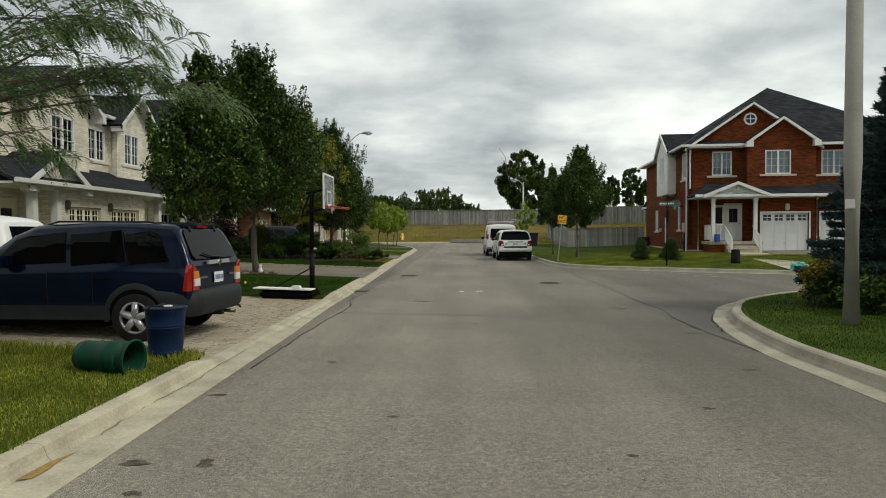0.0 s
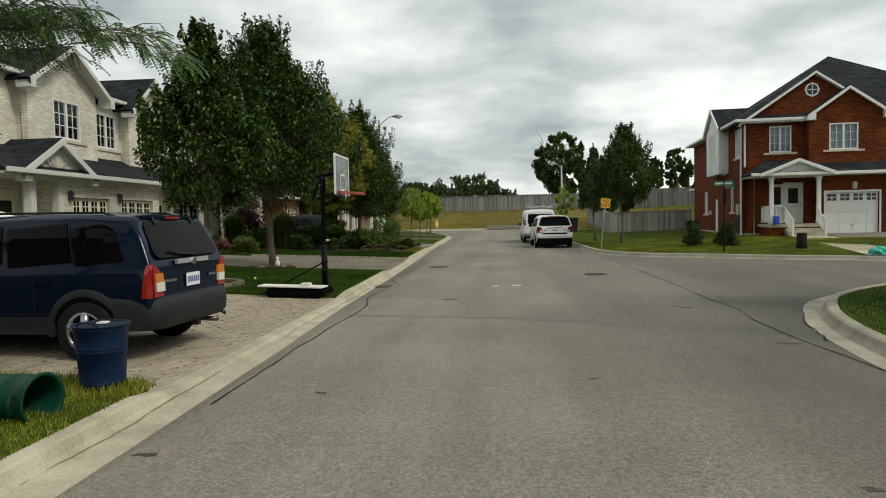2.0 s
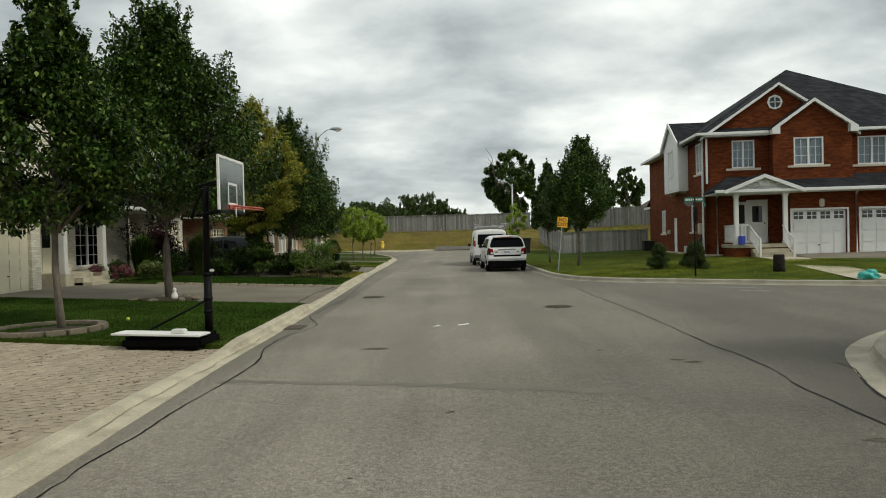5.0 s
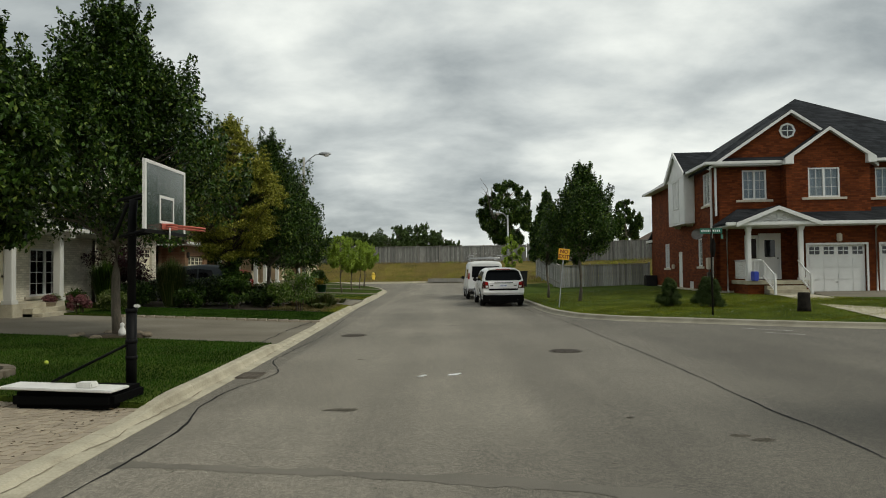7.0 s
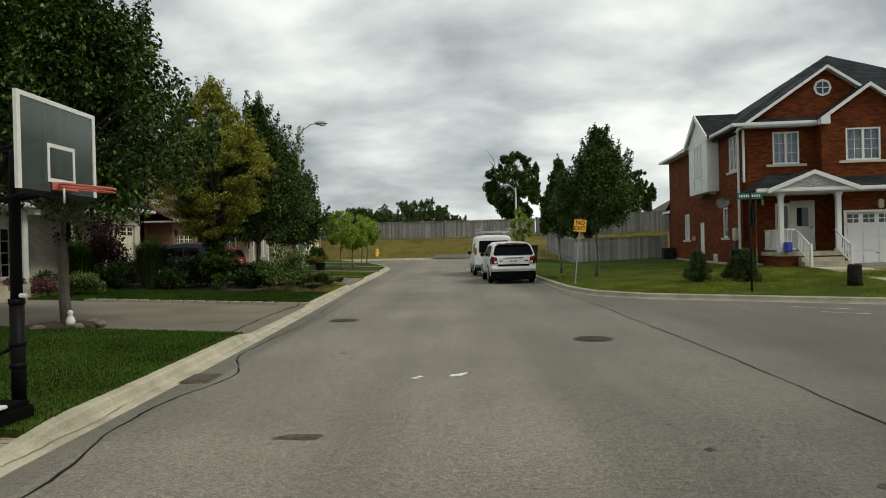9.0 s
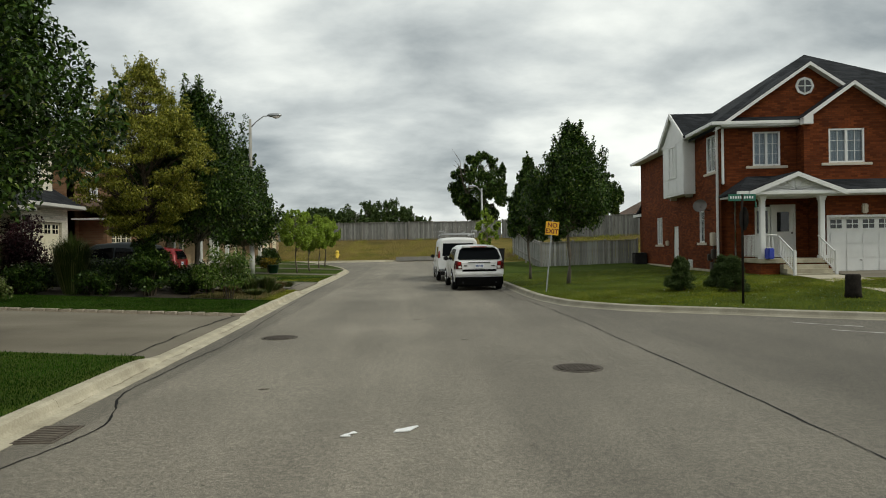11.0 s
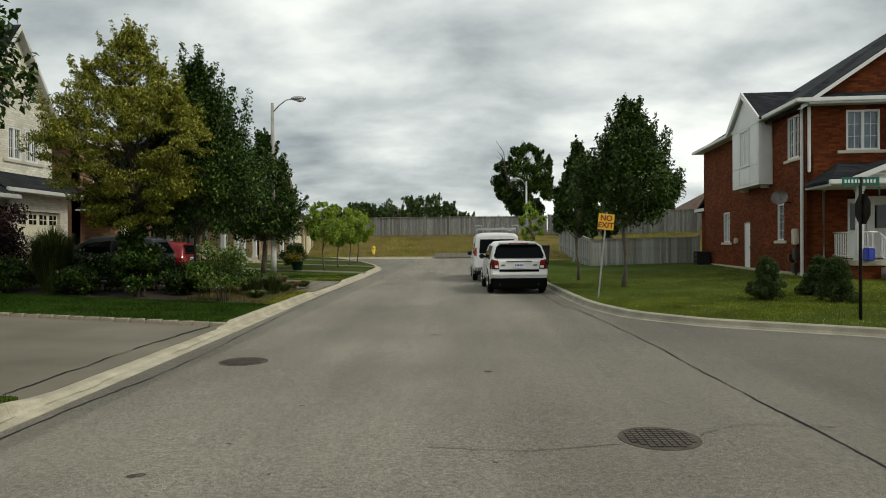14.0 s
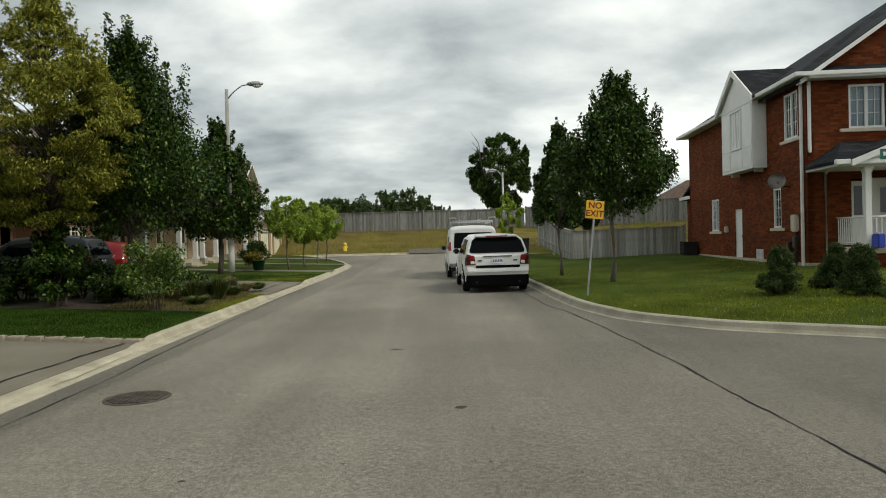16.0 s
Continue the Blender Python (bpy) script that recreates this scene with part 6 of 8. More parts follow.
tree(-12.0, 47.6, 0.4, 8.0, 1.9, 2.6, 22000, 0.17, 8, M_LEAF, "linden tree standing between the houses", 0.14, clumps=200)
tree(-8.15, 47.2, 0.38, 6.1, 1.6, 2.0, 24000, 0.15, 5, M_LEAF, "green linden tree beside the street lamp", 0.11, clumps=200)
tree(6.2, 37.25, 0.2, 5.6, 2.2, 1.68, 44000, 0.09, 6, M_LEAF, "linden tree with dark green crown on the corner lawn", 0.062, lean=(0.15, 0), group="corner trees", clumps=240)
tree(5.45, 41.4, 0.25, 5.05, 1.6, 0.95, 15000, 0.12, 7, M_LEAF, "smaller linden tree near the board fence", 0.05, group="corner trees", clumps=130)
for k, (x, y) in enumerate([(-6.2, 51.3), (-5.8, 53.4), (-5.6, 56.3), (-5.7, 60)]):
    tree(x, y, 0.2 + rise(y), 3.5 - 0.1 * k, 1.35, 0.95, 9000, 0.11, 20 + k, M_LEAF_BRIGHT, "small bright green street tree", 0.04, "round", group="young trees", clumps=60)
tree(7.3, 80.5, 2.4, 8.4, 1.7, 2.6, 26000, 0.24, 31, M_LEAF, "old tree with bare upper branches behind the far fence", 0.2, "round", clumps=95)
tree(8.4, 58.3, 0.8, 5.2, 1.2, 1.6, 10000, 0.18, 32, M_LEAF, "dark green tree beyond the corner lawn", 0.1, clumps=90)
tree(5.0, 54.3, 0.45, 3.4, 1.2, 0.7, 3500, 0.14, 33, M_LEAF_BRIGHT, "slender bright green sapling", 0.04, "round", clumps=36)
tree(10.8, 62.3, 1.2, 5.0, 1.0, 1.9, 9000, 0.2, 34, M_LEAF, "bushy tree by the far fence", 0.1, "round", clumps=70)
for k, (x, y, h, r) in enumerate([(20.3, 82, 6.2, 1.5), (17.4, 80.5, 5.0, 1.2)]):
    tree(x, y, 2.7, h, 1.6, r, 8000, 0.28, 40 + k, M_LEAF, "tree on the rise behind the houses", 0.16, "round", group="far trees", clumps=60)
for k, (x, y, h, r) in enumerate([(-8, 122, 5.6, 3.8), (-4, 124, 5.9, 3.6), (-14.5, 120, 4.6, 2.8), (-18.5, 121, 3.6, 2.6), (0.0, 126, 3.4, 2.8), (-11.5, 124, 4.0, 2.8)]):
    tree(x, y, 3.1, h, 0.8, r, 8000, 0.36, 50 + k, M_LEAF_FAR, "distant tree beyond the bank fence", 0.2, "round", group="far trees", clumps=60)


def bare_branches(x, y, z, seed):
    rng = np.random.default_rng(seed)
    t = thing("dead_branches", pose(x, y, z), "bare dead limbs rising from an old tree", "tree")
    for k in range(7):
        a, h = rng.random() * 6.3, 1.2 + 1.6 * rng.random()
        p = [(0, 0, -2.2), (0.5 * math.cos(a), 0.5 * math.sin(a), -0.6), (1.0 * math.cos(a) + 0.2, 1.0 * math.sin(a), h * 0.6), (1.5 * math.cos(a + 0.3), 1.5 * math.sin(a + 0.3), h)]
        bm = tube(bmesh.new(), p, [0.06, 0.045, 0.03, 0.01], 5)
        tube(bm, [p[2], (p[2][0] + 0.4 * math.cos(a + 1), p[2][1] + 0.4 * math.sin(a + 1), p[2][2] + 0.5)], [0.02, 0.008], 5)
        part("limb", bm, M_BARK, t)


bare_branches(5.9, 80.4, 8.6, 5)


# overhanging locust with feathery sprays
def locust(x, y, z, seed):
    rng = np.random.default_rng(seed)
    t = thing("locust_tree", pose(x, y, z), "locust tree with feathery sprays overhanging the lawn", "tree")
    bm = bmesh.new()
    tube(bm, [(0, 0, -0.1), (0.05, 0.03, 1.0), (0.1, 0.1, 1.9), (0.05, 0.15, 3.2), (0.2, 0.2, 4.6)], [0.16, 0.13, 0.11, 0.08, 0.03], 10)
    V, F, n0 = [], [], 0

    def leaf(c, sd, ln):
        """A pinnate leaf: two rows of leaflets along a drooping stalk."""
        nonlocal n0
        side = np.cross(sd, [0, 0, 1.0])
        side /= np.linalg.norm(side) + 1e-6
        for q in range(9):
            f = (q + 1) / 9
            w = c + sd * ln * f - np.array([0, 0, 0.45 * ln * f * f])
            wide = 0.042 * (1 - 0.55 * abs(f - 0.45))
            for s in (-1, 1):
                e = w + side * s * wide + sd * 0.012 - np.array([0, 0, 0.012])
                o = sd * 0.0115
                m_ = (w + e) / 2
                V.extend([w, m_ + o, e, m_ - o])
                F.extend([(n0, n0 + 1, n0 + 2), (n0, n0 + 2, n0 + 3)])
                n0 += 4

    def limb(p0, p2, lift, width, leaves):
        """A limb with side twigs in a flat, fanned spray."""
        ln = np.linalg.norm(p2 - p0)
        d = (p2 - p0) / ln
        side = np.cross(d, [0, 0, 1.0])
        side /= np.linalg.norm(side)
        wob = rng.normal(size=3) * 0.05 * ln

        def spot(f):
            return p0 + (p2 - p0) * f + (np.array([0, 0, lift]) + wob) * math.sin(math.pi * f)
        tube(bm, [spot(f) for f in (0, 0.25, 0.5, 0.75, 1)], [width, width * 0.75, width * 0.5, width * 0.28, 0.003], 5, False)
        n = int(ln / 0.105)
        for k in range(n):
            f = 0.3 + 0.7 * (k + rng.random()) / n
            c = spot(f)
            s = 1 if k % 2 else -1
            tw = d * rng.uniform(0.5, 1.0) + side * s * rng.uniform(0.5, 1.0) + np.array([0, 0, rng.uniform(-0.45, 0.25)])
            tw /= np.linalg.norm(tw)
            tl = rng.uniform(0.22, 0.5) * (1.15 - 0.65 * f)
            e = c + tw * tl
            tube(bm, [c, (c + e) / 2 + [0, 0, 0.03], e], [0.005, 0.004, 0.002], 4, False)
            for j in range(leaves):
                g = 0.25 + 0.75 * (j + rng.random()) / leaves
                b = c + tw * tl * g
                a = np.cross(tw, [0, 0, 1.0])
                sd = tw * 0.7 + a * rng.uniform(-1.1, 1.1) + np.array([0, 0, rng.uniform(-0.7, 0.15)])
                leaf(b, sd / np.linalg.norm(sd), rng.uniform(0.11, 0.19))
        leaf(spot(1.0), d, 0.16)

    base = np.array([0.08, 0.12, 0.0])
    # main limbs reach over the street in flat tiers
    for a, reach, z0, z1, twigs in ((3, 3.6, 2.4, 2.95, 3), (-5, 3.0, 3.0, 4.15, 3), (13, 2.5, 3.0, 4.05, 3), (-30, 2.6, 2.8, 3.95, 3), (10, 3.45, 2.5, 3.1, 3), (16, 3.1, 2.6, 3.2, 2), (-1, 3.45, 2.8, 3.55, 2), (-9, 2.9, 2.8, 3.75, 3), (21, 2.8, 2.6, 3.45, 2), (8, 2.8, 2.9, 3.9, 2), (-22, 2.7, 2.7, 3.6, 3), (34, 2.4, 2.6, 3.5, 2), (-16, 2.3, 2.1, 2.45, 1), (14, 1.9, 2.1, 2.3, 1), (52, 2.3, 2.7, 3.6, 2), (80, 2.3, 2.6, 3.5, 2), (-50, 2.6, 2.6, 3.5, 2), (-85, 2.5, 2.6, 3.5, 2)):
        d = np.array([math.cos(radians(a)), math.sin(radians(a)), 0])
        p0, p2 = base + [0, 0, z0], base + d * reach + [0, 0, z1]
        limb(p0, p2, 0.2, 0.026, twigs)
        for f in (0.55, 0.72, 0.86)[:twigs]:
            b = radians(a + rng.uniform(-50, 50))
            c = p0 + (p2 - p0) * f + [0, 0, 0.2 * math.sin(math.pi * f)]
            limb(c, c + np.array([math.cos(b), math.sin(b), rng.uniform(-0.3, 0.35)]) * rng.uniform(0.5, 0.85), 0.05, 0.01, 4)
    part("trunk", bm, M_BARK, t)
    raw_mesh("crown", np.array(V), np.array(F), M_LEAF_FERN, t)


locust(-6.4, 7.6, 0.2, 11)

# conifers
def spruce(x, y, z, h, r, n, size, seed, label, name="spruce", mat=None):
    rng = np.random.default_rng(seed)
    t = thing(name, pose(x, y, z), label, "conifer")
    bm = tube(bmesh.new(), [(0, 0, -0.1), (0, 0, h * 0.95)], [r * 0.07 + 0.02, 0.015], 8)
    V, F = [], []
    tiers = max(13, int(h * 5))
    pts, dirs = [], []
    for k in range(tiers):
        f = k / tiers
        zc = 0.08 * h + f * h * 0.9
        rr = r * (1 - f) ** 0.85 + 0.05
        m_ = max(5, int(13 * (1 - f)) + 4)
        for j in range(m_):
            a = 6.283 * (j + rng.random() * 0.7) / m_ + k
            L_ = rr * rng.uniform(0.78, 1.08)
            tube(bm, [(0, 0, zc), (L_ * 0.9 * math.cos(a), L_ * 0.9 * math.sin(a), zc - L_ * 0.12)], [0.018, 0.005], 4, False)
            q = max(4, int(n * L_ / (tiers * m_ * r * 0.55)))
            fr = rng.random(q) ** 0.6
            lat = rng.normal(size=q) * 0.13 * L_ * (1.15 - fr)
            px = fr * L_ * math.cos(a) - lat * math.sin(a)
            py = fr * L_ * math.sin(a) + lat * math.cos(a)
            pz = zc - 0.14 * L_ * fr + 0.1 * L_ * fr**2 + rng.normal(size=q) * 0.03
            pts.append(np.stack([px, py, pz], 1))
            dd = np.stack([np.full(q, math.cos(a)), np.full(q, math.sin(a)), np.full(q, 0.35)], 1) + rng.normal(size=(q, 3)) * 0.55
            dirs.append(dd / np.linalg.norm(dd, axis=1)[:, None])
    p, d = np.concatenate(pts), np.concatenate(dirs)
    sd = np.cross(d, rng.normal(size=d.shape))
    sd /= np.linalg.norm(sd, axis=1)[:, None] + 1e-9
    s = size * rng.uniform(0.6, 1.2, len(p))[:, None]
    V = np.stack([p - sd * s * 0.16, p + sd * s * 0.16, p + d * s], 1).reshape(-1, 3)
    F = np.arange(len(p) * 3).reshape(-1, 3)
    part("trunk", bm, M_BARK, t)
    raw_mesh("needles", V, F, mat or M_SPRUCE, t)
    return t


spruce(8.65, 13.1, 0.2, 6.0, 2.15, 200000, 0.11, 3, "large blue spruce on the near corner lawn")
def shrub(name, x, y, z, h, r, n, size, seed, mat, label, stems=6, flat=0.9, category="shrub", cone=False):
    rng = np.random.default_rng(seed)
    t = thing(name, pose(x, y, z), label, category)
    bm = bmesh.new()
    cs, rs = [], []
    for k in range(stems * 3):
        a, q, zz = rng.random() * 6.28, r * rng.random() ** 0.6 * 0.8, h * (0.3 + 0.6 * rng.random())
        if cone:
            zz = h * (0.12 + 0.84 * rng.random())
            q = r * (0.35 + 0.65 * rng.random()) * (1.05 - zz / h) ** 0.8
        cs.append((q * math.cos(a), q * math.sin(a), zz))
        rs.append(r * (0.28 + 0.2 * rng.random()) * (0.6 if cone else 1.0))
        if k % 3 == 0:
            tube(bm, [(0.1 * math.cos(a), 0.1 * math.sin(a), -0.05), (q * 0.5 * math.cos(a), q * 0.5 * math.sin(a), zz * 0.5), cs[-1]], [0.018, 0.013, 0.005], 5, False)
    part("woody_base", bm, M_STEM, t)
    v, f = leaf_cloud(cs, rs, n, size, rng, flat)
    v[:, 2] = np.maximum(v[:, 2], 0.01)
    raw_mesh("leaves", v, f, mat, t)
    return t


def tall_grass(x, y, z, h, r, n, seed, mat, label):
    rng = np.random.default_rng(seed)
    t = thing("ornamental_grass", pose(x, y, z), label, "grass clump")
    a, q = rng.random(n) * 6.283, rng.random(n) ** 0.7
    hh = h * rng.uniform(0.6, 1.05, n)
    b = np.stack([0.25 * r * q * np.cos(a), 0.25 * r * q * np.sin(a), np.zeros(n)], 1)
    m_ = np.stack([0.6 * r * q * np.cos(a), 0.6 * r * q * np.sin(a), hh * 0.75], 1)
    e = np.stack([1.1 * r * q * np.cos(a), 1.1 * r * q * np.sin(a), hh * (1 - 0.25 * q)], 1)
    sd = np.stack([-np.sin(a), np.cos(a), np.zeros(n)], 1) * 0.009
    V = np.stack([b - sd, b + sd, m_ + sd, m_ - sd, e], 1).reshape(-1, 3)
    k = np.arange(n) * 5
    F = np.concatenate([np.stack([k, k + 1, k + 2], 1), np.stack([k, k + 2, k + 3], 1), np.stack([k + 3, k + 2, k + 4], 1)])
    raw_mesh("blades", V, F, mat, t)


for k, (x, y, h, r) in enumerate([(8.2, 31.7, 0.95, 0.5), (9.7, 32.3, 0.95, 0.48), (9.3, 30.8, 1.0, 0.52)]):
    c = shrub("evergreen_shrub", x, y, 0.24, h, r, 20000, 0.036, 12 + k, M_YEW, "small dense rounded evergreen shrub on the corner lawn", 30, 1.0, "shrub", True)
    tagged(c, group="lawn shrubs")
DG = "dense dark green shrub in the garden bed"
shrub("garden_shrub", -4.89, 32.53, 0.2, 1.45, 0.65, 2300, 0.07, 61, M_LEAF_GARDEN, "open shrub with pale flower heads at the bed's edge", 8)
shrub("garden_shrub", -5.96, 34.24, 0.22, 1.0, 0.6, 1800, 0.08, 62, M_LEAF_GARDEN, "loose light green shrub in the garden bed")
shrub("garden_shrub", -7.46, 33.49, 0.22, 1.95, 0.62, 6500, 0.08, 63, M_LEAF, DG)
shrub("garden_shrub", -6.07, 36.59, 0.24, 0.6, 0.7, 4200, 0.08, 64, M_LEAF, "leafy green shrub in the garden bed")
shrub("garden_shrub", -7.57, 37.02, 0.26, 0.6, 0.7, 2600, 0.09, 65, M_LEAF_GARDEN, "loose light green shrub in the garden bed")
shrub("garden_shrub", -9.17, 33.49, 0.26, 0.7, 0.6, 3000, 0.08, 66, M_LEAF, DG)
shrub("garden_shrub", -11.74, 34.67, 0.32, 0.85, 0.8, 4200, 0.08, 67, M_LEAF_BUSH, "yellow-green rounded shrub beside the tall grass")
shrub("garden_shrub", -10.78, 31.03, 0.32, 0.7, 0.6, 2600, 0.08, 68, M_LEAF_BUSH, "yellow-green rounded shrub beside the driveway")
shrub("garden_shrub", -9.28, 35.09, 0.28, 1.1, 0.9, 5000, 0.08, 69, M_LEAF, DG)
shrub("maple_shrub", -12.38, 34.77, 0.34, 2.6, 1.3, 9000, 0.08, 70, M_LEAF_PURPLE, "purple-leaved maple shrub before the porch", 8, 0.7)
shrub("flower_clump", -11.42, 29.96, 0.33, 0.6, 0.4, 1500, 0.07, 71, M_LEAF_PINK, "clump of dusky pink flowers", 4)
shrub("flower_clump", -12.6, 31.8, 0.35, 0.7, 0.5, 1500, 0.07, 72, M_LEAF, "potted greenery beside the steps", 4)
tall_grass(-10.03, 33.81, 0.28, 2.0, 0.95, 2600, 73, M_LEAF_BUSH, "tall arching ornamental grass in the bed")
tall_grass(-11.85, 32.42, 0.33, 1.9, 0.8, 1600, 74, M_LEAF, "tall dark ornamental grass before the house")
tall_grass(-4.73, 34.35, 0.2, 0.6, 0.62, 600, 75, M_LEAF_BUSH, "short tuft of ornamental grass near the kerb")
tall_grass(-4.3, 34.77, 0.2, 0.62, 0.6, 600, 76, M_LEAF_BUSH, "short tuft of ornamental grass near the kerb")
tall_grass(-4.68, 37.02, 0.2, 0.5, 0.4, 500, 77, M_STRAW, "dry straw-coloured grass tuft near the kerb")
for k, (x, y, h) in enumerate([(-4.3, 35.95, 0.3), (-4.46, 37.66, 0.28), (-4.25, 38.3, 0.25), (-5.11, 35.84, 0.35), (-5.0, 38.09, 0.3), (-5.53, 34.99, 0.3), (-4.36, 33.49, 0.25)]):
    tall_grass(x, y, 0.18, h, 0.5, 380, 170 + k, M_STRAW if k % 2 else M_LEAF_BUSH, "low dry grass tuft at the bed's edge")
for k, (x, y, h, r) in enumerate([(-9.2, 34.7, 0.9, 0.8), (-8.2, 35.7, 1.0, 0.8), (-6.6, 34.5, 0.6, 0.7), (-5.4, 35.8, 0.5, 0.7), (-10.7, 35.4, 1.1, 0.9), (-7.5, 33.2, 1.2, 0.55), (-7.3, 36.2, 0.8, 0.8), (-11.2, 33.6, 0.9, 0.7)]):
    shrub("garden_shrub", x, y, 0.26, h, r, 3600, 0.08, 190 + k, M_LEAF, DG)
shrub("flower_clump", -7.3, 49.6, 0.36, 0.75, 0.6, 1800, 0.08, 78, M_FLOWER, "clump of yellow flowers around a planter", 4)
shrub("flower_clump", 6.58, 13.3, 0.16, 0.78, 0.46, 2600, 0.07, 79, M_FLOWER, "yellow black-eyed flowers beside the spruce", 5)
shrub("garden_shrub", 6.95, 12.0, 0.16, 0.6, 0.65, 3200, 0.07, 80, M_LEAF, "low dark shrub beside the spruce", 5)
shrub("garden_shrub", 7.05, 12.8, 0.16, 0.7, 0.7, 3400, 0.07, 81, M_LEAF, "low dark green shrub beside the spruce", 5)
shrub("garden_shrub", -7.7, 50.6, 0.4, 1.5, 0.7, 3000, 0.09, 82, M_LEAF, "dark rounded shrub by the lawn", 5)


# ---- grass blades ----
def blades(name, n, pts, length, seed, mat, label):
    rng = np.random.default_rng(seed)
    k = rng.choice(len(pts), n)
    p = pts[k] + np.stack([rng.uniform(-0.12, 0.12, n), rng.uniform(-0.12, 0.12, n), np.zeros(n)], 1)
    a = rng.random(n) * 6.283
    h = length * rng.uniform(0.5, 1.15, n)
    sd = np.stack([np.cos(a), np.sin(a), np.zeros(n)], 1) * 0.0055
    tip = p + np.stack([rng.normal(size=n) * 0.35 * h, rng.normal(size=n) * 0.35 * h, h], 1)
    base = p - np.array([0, 0, 0.012])
    V = np.stack([base - sd, base + sd, tip], 1).reshape(-1, 3)
    ob = raw_mesh(name, V, np.arange(n * 3).reshape(-1, 3), mat, None)
    tagged(ob, label, "grass", "", "stuff")


def left_field(y0, y1, d1, d0=0.1, step=0.14):
    ys, ds = np.arange(y0 + 0.1, y1 - 0.05, step), np.arange(d0, d1, step)
    Y, D_ = np.meshgrid(ys, ds)
    B_ = np.interp(Y, [p[0] for p in TOE], [p[1] - 0.2 for p in TOE])
    return np.stack([B_ - D_, Y + SKEW * D_, 0.125 + 0.028 * D_], -1).reshape(-1, 3)


def loft_field(line, off, far_, height, d1, step=0.2):
    out = []
    a = offset_line(line, off)
    for p, q in zip(a, far_):
        L_ = np.linalg.norm(q - p)
        for d in np.arange(0.1, min(d1, L_), step):
            w = p + (q - p) * d / L_
            out.append((w[0], w[1], height(d)))
    return np.array(out)


GB = "short blades of mown lawn grass"


def lawn(n, pts, length, seed, mat, dry, label=GB):
    """Two mixed grasses in soft-edged patches."""
    x, y = pts[:, 0], pts[:, 1]
    w = np.sin(x * 1.1 + 0.6 * np.sin(y * 0.7 + seed)) + np.sin(y * 0.8 + 1.3 * np.sin(x * 0.5)) + 0.7 * np.sin(2.3 * x - 1.7 * y + seed) + np.random.default_rng(seed).normal(size=len(x)) * 0.6
    a, b = pts[w <= 0.5], pts[w > 0.5]
    blades("grass", int(n * len(a) / len(pts)), a, length, seed, mat, label)
    blades("grass", int(n * len(b) / len(pts)), b, length * 1.1, seed + 50, dry, label)


lawn(110000, left_field(2.0, 8.35, 6.0), 0.036, 1, M_BLADE, M_BLADE_DRY)
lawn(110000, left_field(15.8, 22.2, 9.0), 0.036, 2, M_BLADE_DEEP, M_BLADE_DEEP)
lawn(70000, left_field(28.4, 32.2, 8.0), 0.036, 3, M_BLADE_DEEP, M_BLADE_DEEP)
lawn(30000, left_field(42.9, 48.9, 4.0), 0.04, 13, M_BLADE_DEEP, M_BLADE)
lawn(8000, left_field(32.2, 36.8, 0.5, 0.08, 0.1), 0.05, 16, M_BLADE, M_BLADE_DRY)
f1 = left_field(32.4, 36.8, 2.6, 0.4)
blades("grass", 14000, f1, 0.1, 14, M_STRAW, "dry grass among the bed plants")
blades("grass", 14000, f1, 0.08, 15, M_BLADE_DEEP, "weedy grass among the bed plants")
ROUGH = np.concatenate([left_field(7.9, 8.45, 3.0), left_field(8.15, 8.55, 1.0)])
blades("grass", 5000, ROUGH, 0.1, 4, M_BLADE, "longer grass at the driveway edge")
fi = loft_field(isle_line, -0.47, np.array([(70, -40) for p in isle_line]), lambda d: 0.13 + 0.02 * d, 7.0, 0.15)
fi = fi[(fi[:, 1] > 4) & (fi[:, 1] < 18) & (fi[:, 0] < 14)]
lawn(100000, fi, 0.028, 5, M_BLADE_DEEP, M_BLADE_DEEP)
fc = loft_field(right_line, 0.47, np.array([(45, 62 - 37 * i / (len(right_line) - 1)) for i in range(len(right_line))]), lambda d: 0.13 + 0.03 * min(d, 9), 11.0, 0.2)
fc = fc[(fc[:, 1] > 24) & (fc[:, 1] < 47) & (fc[:, 0] < 15.5)]
lawn(130000, fc, 0.036, 6, M_BLADE_MID, M_BLADE, "mown corner lawn grass with clover heads")
rc = np.random.default_rng(77).choice(len(fc), 900)
blades("clover", 900, fc[rc] + np.array([0, 0, 0.03]), 0.012, 78, M_CLOVER, "small white clover heads in the lawn")

# ---- street furniture and clutter ----
def text_on(name, body, size, m, material, parent):
    cu = bpy.data.curves.new(name, "FONT")
    cu.body, cu.size, cu.align_x, cu.align_y, cu.extrude = body, size, "CENTER", "CENTER", 0.002
    cu.offset = 0.004
    ob = new(name, cu)
    cu.materials.append(material)
    ob.parent = parent
    ob.matrix_local = m
    return ob


M_STEEL = surface("galvanised_steel", (0.3, 0.31, 0.32), (0.42, 0.43, 0.44), 5.0, 0.5, 0.05, 60.0, 0.6)
M_YELLOW = surface("sign_yellow", (0.78, 0.4, 0.02), (0.85, 0.46, 0.03), 3.0, 0.5, 0.0, 50.0)
M_SIGNGREEN = surface("sign_green", (0.006, 0.095, 0.06), (0.012, 0.125, 0.08), 3.0, 0.45, 0.0, 50.0)
M_BIN_BLUE = surface("blue_bin_plastic", (0.0045, 0.014, 0.042), (0.0075, 0.022, 0.064), 5.0, 0.5, 0.1, 50.0)
spec_of(0.14, M_BIN_BLUE)
